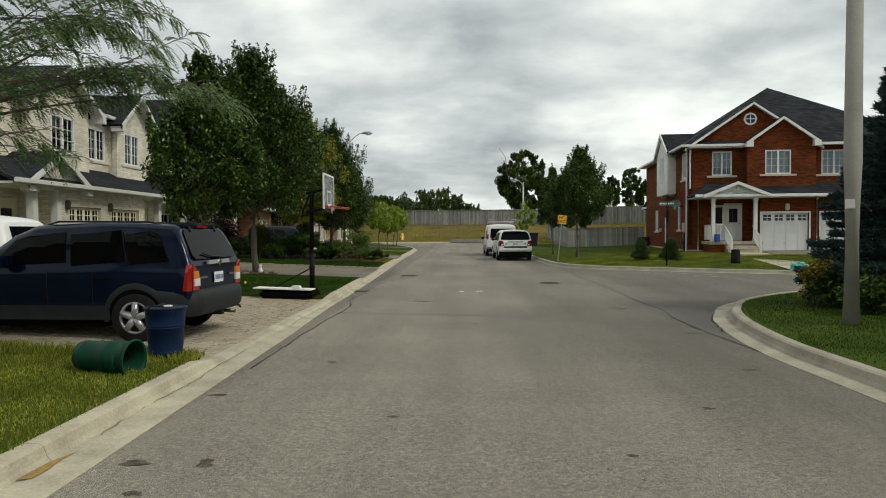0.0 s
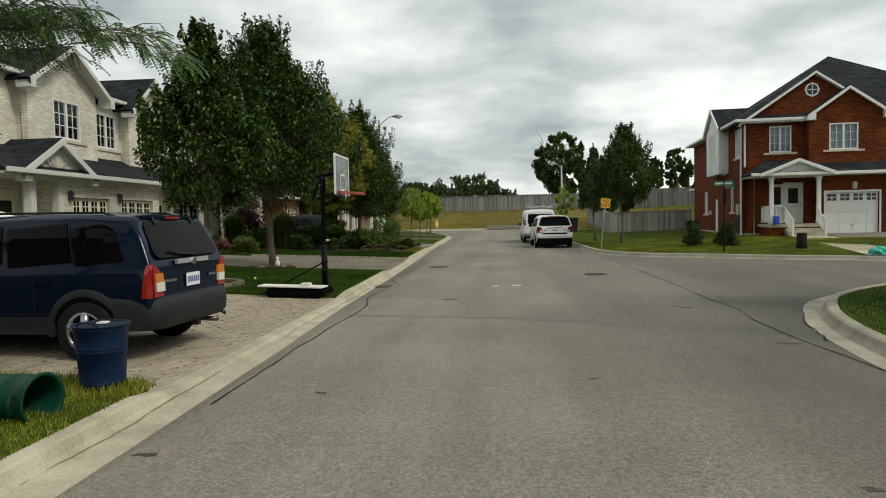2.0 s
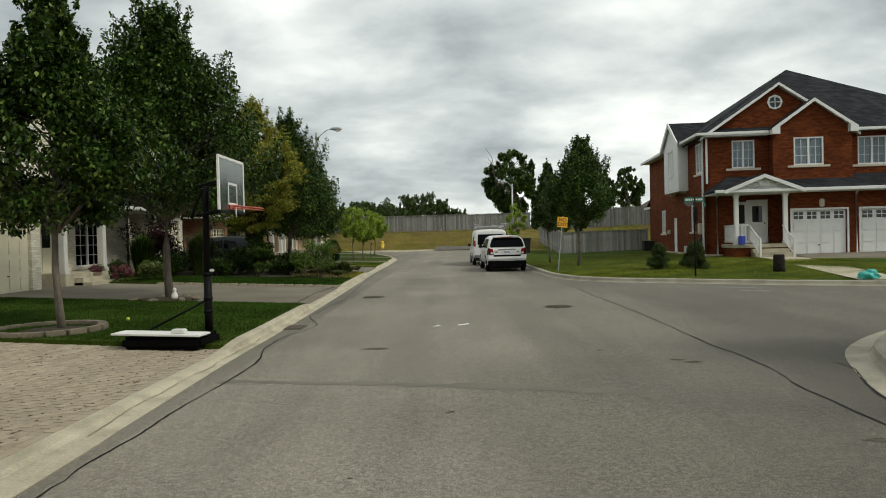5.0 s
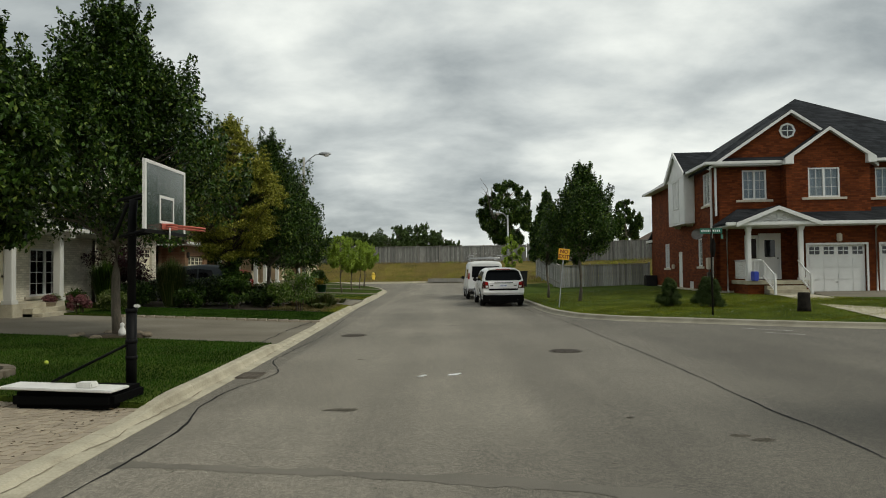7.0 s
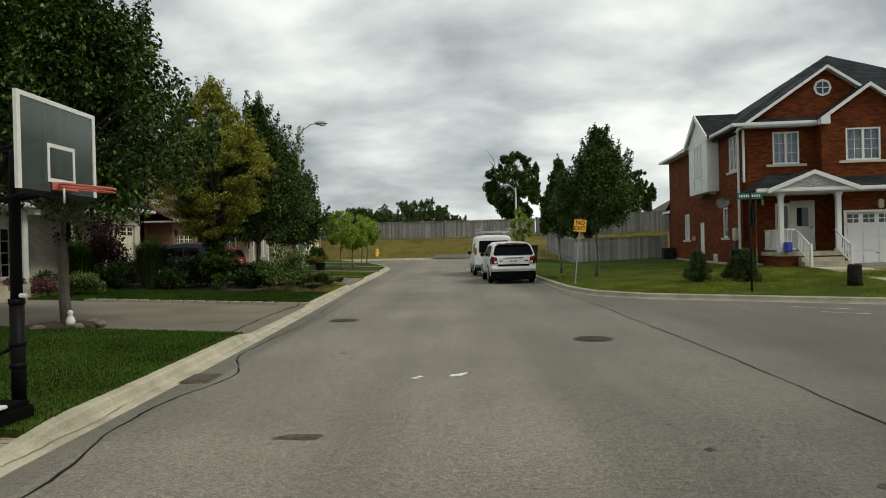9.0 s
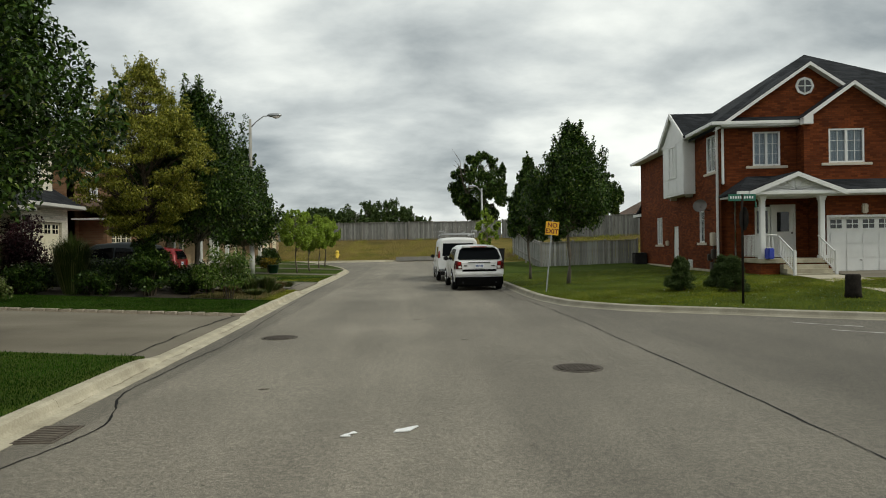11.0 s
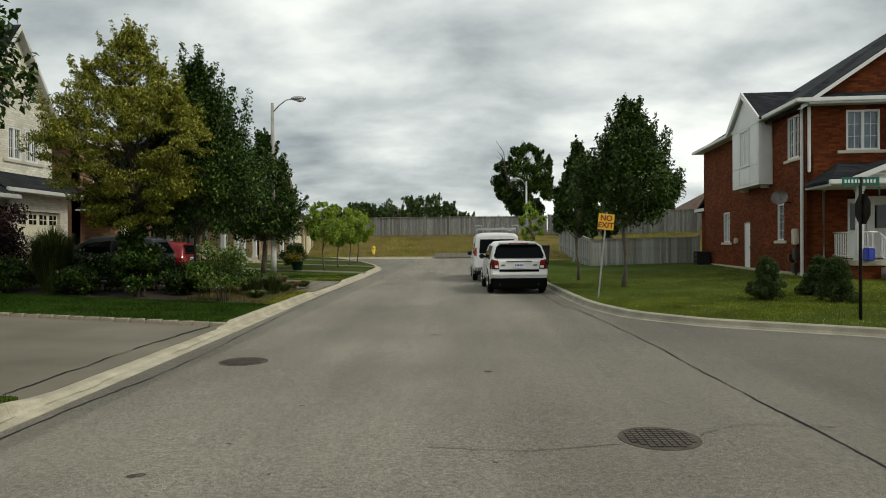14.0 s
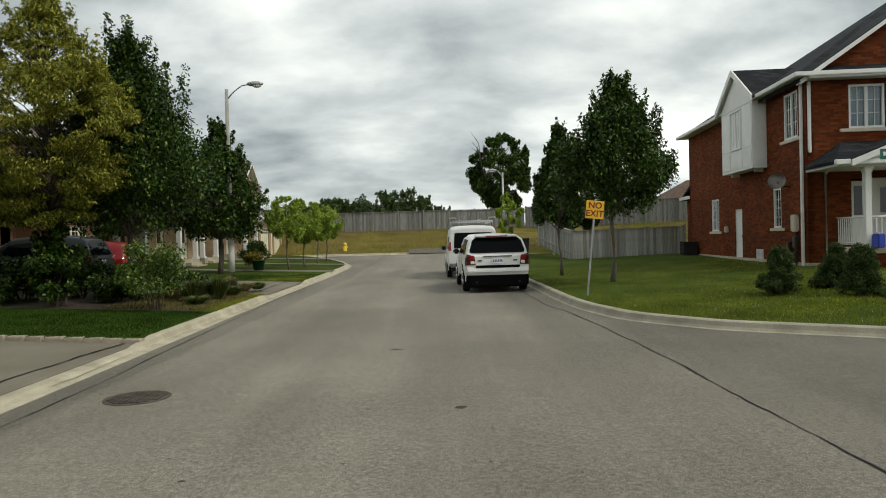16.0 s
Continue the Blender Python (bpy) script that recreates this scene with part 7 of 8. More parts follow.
M_BIN_GREEN = surface("green_bin_plastic", (0.002, 0.032, 0.018), (0.004, 0.05, 0.027), 5.0, 0.5, 0.1, 50.0)
spec_of(0.16, M_BIN_GREEN)
M_BOARD = surface("acrylic_board", (0.07, 0.105, 0.088), (0.15, 0.2, 0.175), 3.0, 0.12, 0.03, 40.0, stretch=(1, 4, 0.4))
M_BOARD.node_tree.nodes["Principled BSDF"].inputs["Transmission Weight"].default_value = 0.6
M_RIMRED = surface("faded_red_rim", (0.42, 0.085, 0.06), (0.6, 0.16, 0.11), 8.0, 0.6, 0.1, 60.0)
M_PAPER = plain("white_paper", (0.8, 0.8, 0.8), 0.8)
M_TAR = surface("tar_crack", (0.012, 0.012, 0.012), (0.03, 0.03, 0.029), 3.0, 0.6, 0.2, 60.0)
M_HAIRLINE = surface("hairline_crack", (0.05, 0.046, 0.038), (0.1, 0.09, 0.073), 6.0, 0.9, 0.2, 60.0)
M_SEAM = surface("dark_seam", (0.112, 0.101, 0.08), (0.172, 0.155, 0.124), 1.0, 0.85, 0.4, 70.0)
M_PAINTMARK = surface("worn_road_paint", (0.35, 0.34, 0.31), (0.6, 0.59, 0.55), 8.0, 0.8, 0.2, 60.0)
M_STAIN = surface("oil_stain", (0.05, 0.045, 0.036), (0.14, 0.126, 0.1), 9.0, 0.9, 0.5, 70.0, fine_mix=0.6, spots=0.2)
spec_of(0.05, M_TAR, M_STAIN)
M_IRON = surface("cast_iron", (0.05, 0.042, 0.035), (0.105, 0.09, 0.074), 6.0, 0.8, 0.3, 50.0)
spec_of(0.2, M_IRON)
M_RUST = surface("rusty_iron", (0.07, 0.058, 0.045), (0.15, 0.124, 0.098), 9.0, 0.85, 0.3, 50.0)
M_POLE = surface("concrete_pole", (0.235, 0.228, 0.2), (0.35, 0.338, 0.3), 2.0, 0.9, 0.3, 45.0)
M_RINGBLOCK = surface("ring_block", (0.115, 0.094, 0.066), (0.22, 0.182, 0.132), 4.0, 0.9, 0.5, 20.0)
M_ROCK = surface("garden_rock", (0.26, 0.22, 0.17), (0.46, 0.4, 0.32), 4.0, 0.9, 0.5, 20.0)
M_MULCH = surface("mulch", (0.016, 0.012, 0.007), (0.055, 0.04, 0.022), 5.0, 0.95, 0.8, 30.0)
M_WHITE_STONE = surface("white_plaster", (0.62, 0.61, 0.58), (0.76, 0.75, 0.72), 6.0, 0.8, 0.2, 40.0)
M_TEAL = surface("teal_plastic", (0.02, 0.3, 0.26), (0.05, 0.42, 0.36), 6.0, 0.4, 0.2, 20.0)
M_STUMP = surface("charred_stump", (0.008, 0.007, 0.006), (0.03, 0.025, 0.02), 6.0, 0.9, 0.5, 30.0)
spec_of(0.1, M_STUMP)
M_BLUEBOX = plain("blue_box_plastic", (0.03, 0.06, 0.42), 0.5)


M_HOOP = plain("black_hoop_steel", (0.005, 0.005, 0.0055), 0.5, spec=0.1)


def hoop():
    t = thing("basketball_hoop", pose(-3.55, 16.2, 0.13), "portable basketball hoop with clear board and faded red rim", "basketball hoop")
    turn = pose(0.28, -0.62, 0, 0, 0, -5)
    part("base_tank", nbox(-1.36, -0.14, 0.0, 0.72, -0.04, 0.15, bevel=0.05, m=turn), M_ARCH, t, "black base tank")
    part("base_lid", nbox(-1.5, -0.14, -0.02, 0.36, 0.0, 0.03, bevel=0.008, m=turn @ pose(0, 0, 0.142, 0, 1.6, 0)), M_WHITE_STONE, t, "white base panel")
    part("ballast_block", nbox(-0.62, -0.42, 0.06, 0.2, 0.0, 0.07, bevel=0.015, m=turn @ pose(0, 0, 0.18)), M_WHITE_STONE, t, "small white block on the base")
    bm = tube(bmesh.new(), [(0, 0.17, 0.0), (0, 0.17, 1.0)], 0.062, 14)
    tube(bm, [(0, 0.17, 0.98), (0.0, 0.18, 2.15), (0.02, 0.18, 2.4)], 0.052, 14)
    part("pole", bm, M_HOOP, t)
    for z in (0.42, 0.62, 1.0):
        part("collar", tube(bmesh.new(), [(0, 0.17, z), (0, 0.17, z + 0.05)], 0.07, 14), M_HOOP, t)
    part("knob", nbox(0.05, 0.12, 0.11, 0.15, 1.06, 1.1, bevel=0.01), M_WHITE_STONE, t)
    for y in (-0.04, 0.04):
        part("strut", tube(bmesh.new(), [(-0.75, -0.2 + y, 0.22), (-0.02, 0.17 + y, 0.62)], 0.014, 6), M_HOOP, t)
    for y in (-0.12, 0.2):
        for z in (2.05, 2.5):
            part("arm", tube(bmesh.new(), [(-0.1, 0.1 + y * 0.4, z - 0.12), (0.38, 0.2 + y, z)], 0.022, 6), M_HOOP, t)
    part("counter_bar", tube(bmesh.new(), [(-0.22, 0.15, 1.9), (-0.05, 0.17, 2.35), (0.05, 0.17, 2.3)], 0.025, 8), M_HOOP, t)
    b = part("backboard", nbox(0.40, 0.412, -0.4, 0.8, 1.98, 2.8), M_BOARD, t, "scratched clear acrylic backboard")
    bm = nbox(0.39, 0.42, -0.42, 0.82, 2.78, 2.82)
    part("lower_border", nbox(0.39, 0.42, -0.42, 0.82, 1.96, 2.0), M_HOOP, b)
    box(bm, 0.39, 0.42, -0.42, -0.37, 2.0, 2.78)
    box(bm, 0.39, 0.42, 0.77, 0.82, 2.0, 2.78)
    part("border", bm, M_WHITE_STONE, b)
    bm = nbox(0.415, 0.42, 0.0, 0.44, 2.4, 2.435)
    box(bm, 0.415, 0.42, 0.0, 0.44, 2.09, 2.125)
    box(bm, 0.415, 0.42, 0.0, 0.035, 2.125, 2.4)
    box(bm, 0.415, 0.42, 0.405, 0.44, 2.125, 2.4)
    part("target_square", bm, M_WHITE_STONE, b)
    for y in (0.0, 0.4):
        part("back_brace", nbox(0.37, 0.395, y - 0.015, y + 0.015, 2.0, 2.78), M_HOOP, b)
    r = part("rim", bmesh.new(), M_RIMRED, t, "faded red hoop rim")
    bm = bmesh.new()
    ringp = [(0.66 + 0.225 * math.cos(a), 0.21 + 0.225 * math.sin(a), 2.075 - 0.1 * (0.225 + 0.225 * math.cos(a))) for a in np.linspace(0, 2 * math.pi, 29)]
    tube(bm, ringp, 0.011, 6, False)
    tube(bm, [(p[0], p[1], p[2] - 0.03) for p in ringp], 0.006, 5, False)
    bm.to_mesh(r.data)
    bm.free()
    bm = bmesh.new()
    prism(bm, [(0.42, 0.06), (0.42, 0.36), (0.52, 0.3), (0.52, 0.12)], "z", 2.02, 2.09)
    part("rim_plate", bm, M_RIMRED, t)
    part("net_hook", tube(bmesh.new(), [(0.5, 0.1, 2.05), (0.5, 0.1, 1.9)], 0.01, 5), M_WHITE_STONE, t)


hoop()


def bin_shell(bm, r0, r1, h, wall_=0.012, seg=28, ribs=True):
    prof = [(r0 * 0.96, 0.0), (r0, 0.015)]
    if ribs:
        for f in (0.12, 0.6, 0.64, 0.93):
            r = r0 + (r1 - r0) * f
            prof += [(r, h * (f - 0.01)), (r + 0.008, h * f), (r + 0.004, h * (f + 0.02))]
    prof += [(r1, h * 0.97), (r1 + 0.02, h * 0.975), (r1 + 0.02, h), (r1 - 0.004, h), (r1 - wall_, h * 0.97), (r0 - wall_, 0.03)]
    rows = [[bm.verts.new((r * math.cos(2 * math.pi * k / seg), r * math.sin(2 * math.pi * k / seg), z)) for k in range(seg)] for r, z in prof]
    for a, b in zip(rows, rows[1:]):
        for k in range(seg):
            bm.faces.new((a[k], a[(k + 1) % seg], b[(k + 1) % seg], b[k])).smooth = True
    bm.faces.new(rows[0][::-1])
    bm.faces.new(rows[-1])
    return bm


b = thing("rubbish_bin", pose(-3.5, 8.28, 0.13), "open dark blue plastic rubbish bin standing on the grass edge", "bin")
part("shell", bin_shell(bmesh.new(), 0.18, 0.228, 0.6), M_BIN_BLUE, b)
bm = bmesh.new()
bmesh.ops.create_icosphere(bm, subdivisions=3, radius=0.22)
for v in bm.verts:
    v.co.z *= 0.4
    v.co += Vector((noise.noise(v.co * 9), noise.noise(v.co * 9 + Vector((3, 1, 0))), noise.noise(v.co * 8 + Vector((0, 5, 0))))) * 0.05
bmesh.ops.translate(bm, vec=(0, 0, 0.54), verts=bm.verts[:])
part("rubbish_bag", bm, M_BLACK, b, "crumpled black bag")
part("bin_handle", tube(bmesh.new(), [(0.12, -0.19, 0.58), (0.05, -0.2, 0.63), (-0.08, -0.19, 0.63), (-0.14, -0.18, 0.58)], 0.009, 6), M_BIN_BLUE, b)
part("scrap", nbox(0.02, 0.1, -0.1, -0.02, 0.61, 0.625), M_PAPER, b)
b = thing("green_bin", pose(-4.07, 7.5, 0.3, 0, 92, -10), "open green plastic bin lying on its side on the lawn", "bin")
part("shell", bin_shell(bmesh.new(), 0.15, 0.19, 0.64), M_BIN_GREEN, b)
for s in (-1, 1):
    part("bin_handle", tube(bmesh.new(), [(0.06, s * 0.18, 0.53), (0.08, s * 0.23, 0.55), (-0.04, s * 0.23, 0.55), (-0.06, s * 0.18, 0.53)], 0.01, 6), M_BIN_GREEN, b)

# concrete pole
p = thing("utility_pole", pose(5.88, 10.8, 0.12), "tall tapering concrete street pole with a paper notice", "pole")
part("shaft", tube(bmesh.new(), [(0, 0, -0.2), (0, 0, 2.5), (0.02, 0, 9.0)], [0.136, 0.128, 0.085], 20), M_POLE, p)
bm = bmesh.new()
prism(bm, [(r * math.cos(radians(a)), r * math.sin(radians(a))) for r, way in ((0.1345, 1), (0.1365, -1)) for a in range(196, 262, 6)[::way]], "z", 1.79, 1.93)
part("notice", bm, M_WHITE_STONE, p, "faded paper notice wrapped on the pole")


def street_lamp(x, y, z, h, reach, label, side=1):
    t = thing("street_lamp", pose(x, y, z), label, "street lamp")
    part("pole", tube(bmesh.new(), [(0, 0, -0.2), (0, 0, h)], [0.12, 0.07], 14), M_POLE if h > 7 else M_STEEL, t)
    part("arm", tube(bmesh.new(), [(0, 0, h - 0.45), (side * reach * 0.35, 0, h - 0.1), (side * reach * 0.7, 0, h + 0.14), (side * reach, 0, h + 0.18)], 0.03, 8), M_STEEL, t)
    bm = bmesh.new()
    bmesh.ops.create_uvsphere(bm, u_segments=16, v_segments=10, radius=0.5)
    bmesh.ops.scale(bm, vec=(0.74, 0.3, 0.22), verts=bm.verts[:])
    bmesh.ops.translate(bm, vec=(side * (reach + 0.28), 0, h + 0.2), verts=bm.verts[:])
    part("lamp_head", bm, M_STEEL, t)
    bm = bmesh.new()
    bmesh.ops.create_uvsphere(bm, u_segments=14, v_segments=8, radius=0.5)
    bmesh.ops.scale(bm, vec=(0.4, 0.24, 0.2), verts=bm.verts[:])
    bmesh.ops.translate(bm, vec=(side * (reach + 0.36), 0, h + 0.13), verts=bm.verts[:])
    part("lens", bm, M_CLEARLENS, t)


street_lamp(-7.7, 47.2, 0.3, 7.9, 0.95, "tall street lamp with curved arm beside the lawn")
t = thing("pole_sleeve", pose(-7.7, 47.2, 0.3), "white weathered sleeve wrapped round the lamp pole", "sleeve")
part("sleeve", tube(bmesh.new(), [(0, 0, 0.05), (0, 0, 1.5)], [0.135, 0.125], 14), M_WHITE_STONE, t)
street_lamp(6.5, 72.3, 0.8, 5.9, 0.55, "distant street lamp against the trees", -1)

# signs
M_SIGNRED = plain("sign_lettering", (0.16, 0.018, 0.008), 0.6)
t = thing("no_exit_sign", pose(4.68, 33.7, 0.1, 0, 6, 0), "square yellow warning sign on a leaning steel post", "sign")
part("post", nbox(-0.02, 0.02, -0.02, 0.01, -0.15, 2.3), M_STEEL, t)
bd = part("board", nbox(-0.21, 0.21, -0.03, -0.022, 1.84, 2.26, bevel=0.003), M_YELLOW, t, "yellow board lettered NO EXIT")
text_on("lettering", "NO", 0.2, pose(0, -0.033, 2.145, 90), M_SIGNRED, bd)
text_on("lettering", "EXIT", 0.2, pose(0, -0.033, 1.955, 90), M_SIGNRED, bd)
t = thing("street_name_sign", pose(8.3, 28.15, 0.15), "green street name blades on a steel post", "sign")
part("post", tube(bmesh.new(), [(0, 0, -0.15), (0, 0, 2.6)], 0.03, 8), M_STUMP, t)
b1 = part("blade", nbox(-0.33, 0.33, -0.015, 0.0, 2.44, 2.6), M_SIGNGREEN, t, "green name blade with white bars")
for k in range(9):
    a = -0.29 + 0.061 * k + (0.03 if k > 4 else 0.0)
    part("bar", nbox(a, a + 0.034, -0.019, -0.015, 2.495, 2.555), M_PAPER, b1)
b2 = part("blade", nbox(-0.12, 0.26, -0.3, -0.285, 2.28, 2.41, m=pose(0, 0, 0, 0, 0, 60)), M_SIGNGREEN, t, "second green name blade")
octa = [(0.3 * math.cos(radians(22.5 + 45 * k)), 2.02 + 0.3 * math.sin(radians(22.5 + 45 * k))) for k in range(8)]
bm = prism(bmesh.new(), octa, "x", 0.035, 0.042)
bmesh.ops.rotate(bm, cent=(0, 0, 0), matrix=Matrix.Rotation(radians(-5), 3, "Z"), verts=bm.verts[:])
part("stop_back", bm, M_STUMP, t, "grey back of an octagonal plate")

# fire hydrant
M_HYDRANT = surface("hydrant_yellow", (0.7, 0.48, 0.05), (0.8, 0.58, 0.08), 3.0, 0.5, 0.05, 50.0)
t = thing("fire_hydrant", pose(-6.4, 73.4, 0.5), "yellow fire hydrant below the bank", "hydrant")
part("barrel", tube(bmesh.new(), [(0, 0, 0), (0, 0, 0.08), (0, 0, 0.081), (0, 0, 0.7)], [0.2, 0.2, 0.14, 0.14], 12), M_HYDRANT, t)
part("cap", tube(bmesh.new(), [(0, 0, 0.7), (0, 0, 0.78), (0, 0, 0.88), (0, 0, 0.92)], [0.18, 0.17, 0.08, 0.04], 12), M_HYDRANT, t)
for s in (-1, 1):
    part("nozzle", tube(bmesh.new(), [(s * 0.1, 0, 0.52), (s * 0.24, 0, 0.52)], 0.07, 8), M_HYDRANT, t)

# low barrier at the end of the street
t = thing("low_barrier", pose(1.6, 70.9, 0.42), "low weathered timber barrier at the street end", "barrier")
for k in range(3):
    part("block", nbox(-2.7 + 1.9 * k, -0.82 + 1.9 * k, -0.15, 0.15, 0, 0.36, bevel=0.03), M_WOOD_GREY, t)

# wheelie bin, stump, bag, papers
t = thing("wheelie_bin", pose(5.3, 50.9, 0.4), "dark wheelie bin standing on the verge", "bin")
bm = bmesh.new()
prism(bm, [(-0.25, 0.08), (0.25, 0.08), (0.31, 0.98), (-0.31, 0.98)], "y", -0.28, 0.28)
part("shell", bm, M_BLACK, t)
part("lid", nbox(-0.33, 0.33, -0.32, 0.3, 0.98, 1.06, bevel=0.02), M_BLACK, t)
t = thing("tree_stump", pose(11.2, 28.5, 0.26), "dark round stump standing in the lawn", "stump")
bm = tube(bmesh.new(), [(0, 0, -0.05), (0, 0, 0.1), (0, 0, 0.5), (0, 0, 0.54)], [0.2, 0.18, 0.17, 0.15], 14)
part("wood", bm, M_STUMP, t)
t = thing("plastic_bag", pose(12.15, 25.2, 0.15), "crumpled teal plastic sack on the lawn edge", "bag")
bm = bmesh.new()
bmesh.ops.create_icosphere(bm, subdivisions=3, radius=0.26)
for v in bm.verts:
    v.co += v.co.normalized() * noise.noise(v.co * 7) * 0.12
    v.co.z = max(-0.1, v.co.z * 0.7)
bmesh.ops.translate(bm, vec=(0, 0, 0.1), verts=bm.verts[:])
part("sack", bm, M_TEAL, t)
for x, y, a, pts in ((0.466, 18.40, 20, [(-0.16, -0.05), (0.02, -0.07), (0.17, 0.05), (0.15, 0.1), (-0.02, 0.05), (-0.1, 0.03)]), (-0.024, 18.28, -20, [(-0.06, -0.09), (0.05, -0.05), (-0.01, 0.0), (0.06, 0.09), (0.0, 0.1), (-0.05, 0.02)])):
    bm = bmesh.new()
    prism(bm, pts, "z", 0.004, 0.012)
    bmesh.ops.subdivide_edges(bm, edges=bm.edges[:], cuts=1)
    for v in bm.verts:
        v.co.z += 0.02 * abs(noise.noise(v.co * 14))
    o = tagged(part("paper_scrap", bm, M_PAPER, None), "torn white paper scrap lying on the road", "litter", "paper scraps")
    o.matrix_world = pose(x, y, 0, 0, 0, a) @ Matrix.Scale(0.8, 4)

t = thing("blue_box", pose(13.52, 36.75, 0.98), "blue recycling box on the porch", "box")
part("shell", nbox(-0.11, 0.11, -0.16, 0.16, 0.0, 0.4, bevel=0.03), M_BLUEBOX, t)
part("paper", nbox(-0.08, 0.08, -0.12, 0.12, 0.4, 0.42), M_PAPER, t)


# covers, grate, cracks and stains
def cover(x, y, r, label):
    t = thing("manhole_cover", pose(x, y, 0), label, "manhole cover")
    bm = tube(bmesh.new(), [(0, 0, -0.03), (0, 0, 0.006)], r, 32)
    part("frame", bm, M_IRON, t)
    for i in range(-5, 6):
        for j in range(-5, 6):
            px, py = i * r / 5.6, j * r / 5.6
            if px * px + py * py < (r * 0.86) ** 2:
                part("stud", nbox(px - r * 0.065, px + r * 0.065, py - r * 0.065, py + r * 0.065, 0.006, 0.016), M_IRON, t)


cover(2.68, 21.22, 0.33, "round cast iron manhole cover with square studs")
cover(-1.92, 24.87, 0.33, "round cast iron manhole cover near the kerb")
t = thing("storm_grate", pose(-2.76, 18.55, 0.0), "rusty storm drain grate at the gutter", "grate")
part("frame", nbox(-0.12, 0.24, -0.28, 0.28, -0.02, 0.01), M_RUST, t)
for k in range(9):
    part("grate_bar", nbox(-0.1, 0.22, -0.25 + 0.058 * k, -0.22 + 0.058 * k, 0.01, 0.022), M_RUST, t)


def ribbon(name, ctrl, width, z, material, label, wob=0.02, seed=0, step=0.15, kind="structure", category="crack"):
    l = smooth_line(ctrl, step)
    rng = np.random.default_rng(seed)
    w = np.convolve(rng.normal(size=len(l) + 8), np.ones(9) / 9, "valid")[: len(l)]
    w2 = np.convolve(rng.normal(size=len(l) + 4), np.ones(5) / 5, "valid")[: len(l)]
    t = np.gradient(l, axis=0)
    t /= np.linalg.norm(t, axis=1)[:, None]
    nrm = np.stack([-t[:, 1], t[:, 0]], 1)
    c = l + nrm * (w * wob * 3)[:, None]
    hw = width * (0.5 + 0.35 * w2).clip(0.15)[:, None]
    a, b_ = c + nrm * hw, c - nrm * hw
    verts = [(p[0], p[1], z) for p in a] + [(p[0], p[1], z) for p in b_]
    n = len(l)
    return mesh_thing(name, verts, [(i, i + n, i + n + 1, i + 1) for i in range(n - 1)], material, None, label, category, kind)


ribbon("road_crack", [(-2.48, 8.25), (-2.5, 10.5), (-2.47, 12.5), (-2.42, 13.9), (-2.41, 14.9), (-2.6, 16.0), (-2.64, 16.7), (-2.58, 17.5), (-2.42, 18.2), (-2.36, 18.8), (-2.5, 19.4), (-2.72, 20.0), (-2.78, 21), (-2.74, 22.6), (-2.68, 24.3), (-2.72, 25.8), (-2.86, 27.8), (-3.0, 31), (-3.14, 34), (-3.3, 38), (-3.42, 48)], 0.02, 0.005, M_TAR, "dark tar-filled crack along the gutter", 0.015, 1)
ribbon("road_crack", [(3.95, 5.5), (3.9, 8), (3.88, 9.7), (3.83, 11.2), (3.82, 12.7), (3.93, 13.35), (4.0, 14.1), (3.98, 16), (4.05, 18.4), (4.06, 21), (4.03, 24), (4.05, 26), (4.0, 28.2), (3.82, 31.6), (3.6, 34), (3.52, 46)], 0.022, 0.005, M_TAR, "dark tar-filled crack across the junction", 0.012, 2)
ribbon("road_crack", [(3.03, 21.33), (3.36, 21.55), (3.62, 21.61), (4.3, 21.58)], 0.01, 0.005, M_HAIRLINE, "hairline crack beside the manhole", 0.02, 3)
ribbon("road_crack", [(0.8, 20.98), (1.5, 20.88), (2.32, 21.08)], 0.01, 0.005, M_HAIRLINE, "hairline crack beside the manhole", 0.02, 4)
ribbon("road_seam", [(-2.5, 13.72), (-1.2, 13.55), (-0.4, 13.42), (0.7, 13.2), (1.7, 12.86), (2.3, 12.5)], 0.22, 0.003, M_SEAM, "darker joint across the asphalt", 0.03, 5)
for c in ([(8.1, 24.45), (8.4, 24.15), (8.75, 23.85)], [(8.05, 25.7), (8.5, 25.2), (8.95, 24.8)]):
    ribbon("paint_line", c, 0.04, 0.004, M_PAINTMARK, "faint white paint line on the asphalt", 0.005, 12, category="road marking")
ribbon("drive_crack", [(-3.62, 22.5), (-3.72, 24.5), (-3.74, 26.5), (-3.66, 28.3)], 0.028, 0.08, M_TAR, "dark joint across the driveway", 0.02, 6)
ribbon("drive_crack", [(-4.2, 37.2), (-4.3, 39.6), (-4.3, 42.4)], 0.05, 0.125, M_TAR, "dark joint across the driveway", 0.02, 7)
ribbon("kerb_crack", [(4.95, 14.05), (4.72, 13.3), (4.42, 12.4), (4.12, 11.1)], 0.022, 0.007, M_TAR, "crumbled gap along the gutter edge", 0.03, 8)


def stain(x, y, rx, ry, seed):
    rng = np.random.default_rng(seed)
    n = 22
    q = 1 + 0.35 * np.convolve(rng.normal(size=n + 2), np.ones(3) / 3, "valid")
    verts = [(x, y, 0.0035)] + [(x + rx * q[k] * math.cos(6.283 * k / n), y + ry * q[k] * math.sin(6.283 * k / n), 0.0035) for k in range(n)]
    mesh_thing("road_stain", verts, [(0, 1 + k, 1 + (k + 1) % n) for k in range(n)], M_STAIN, None, "dark oil stain on the asphalt", "stain", "structure")


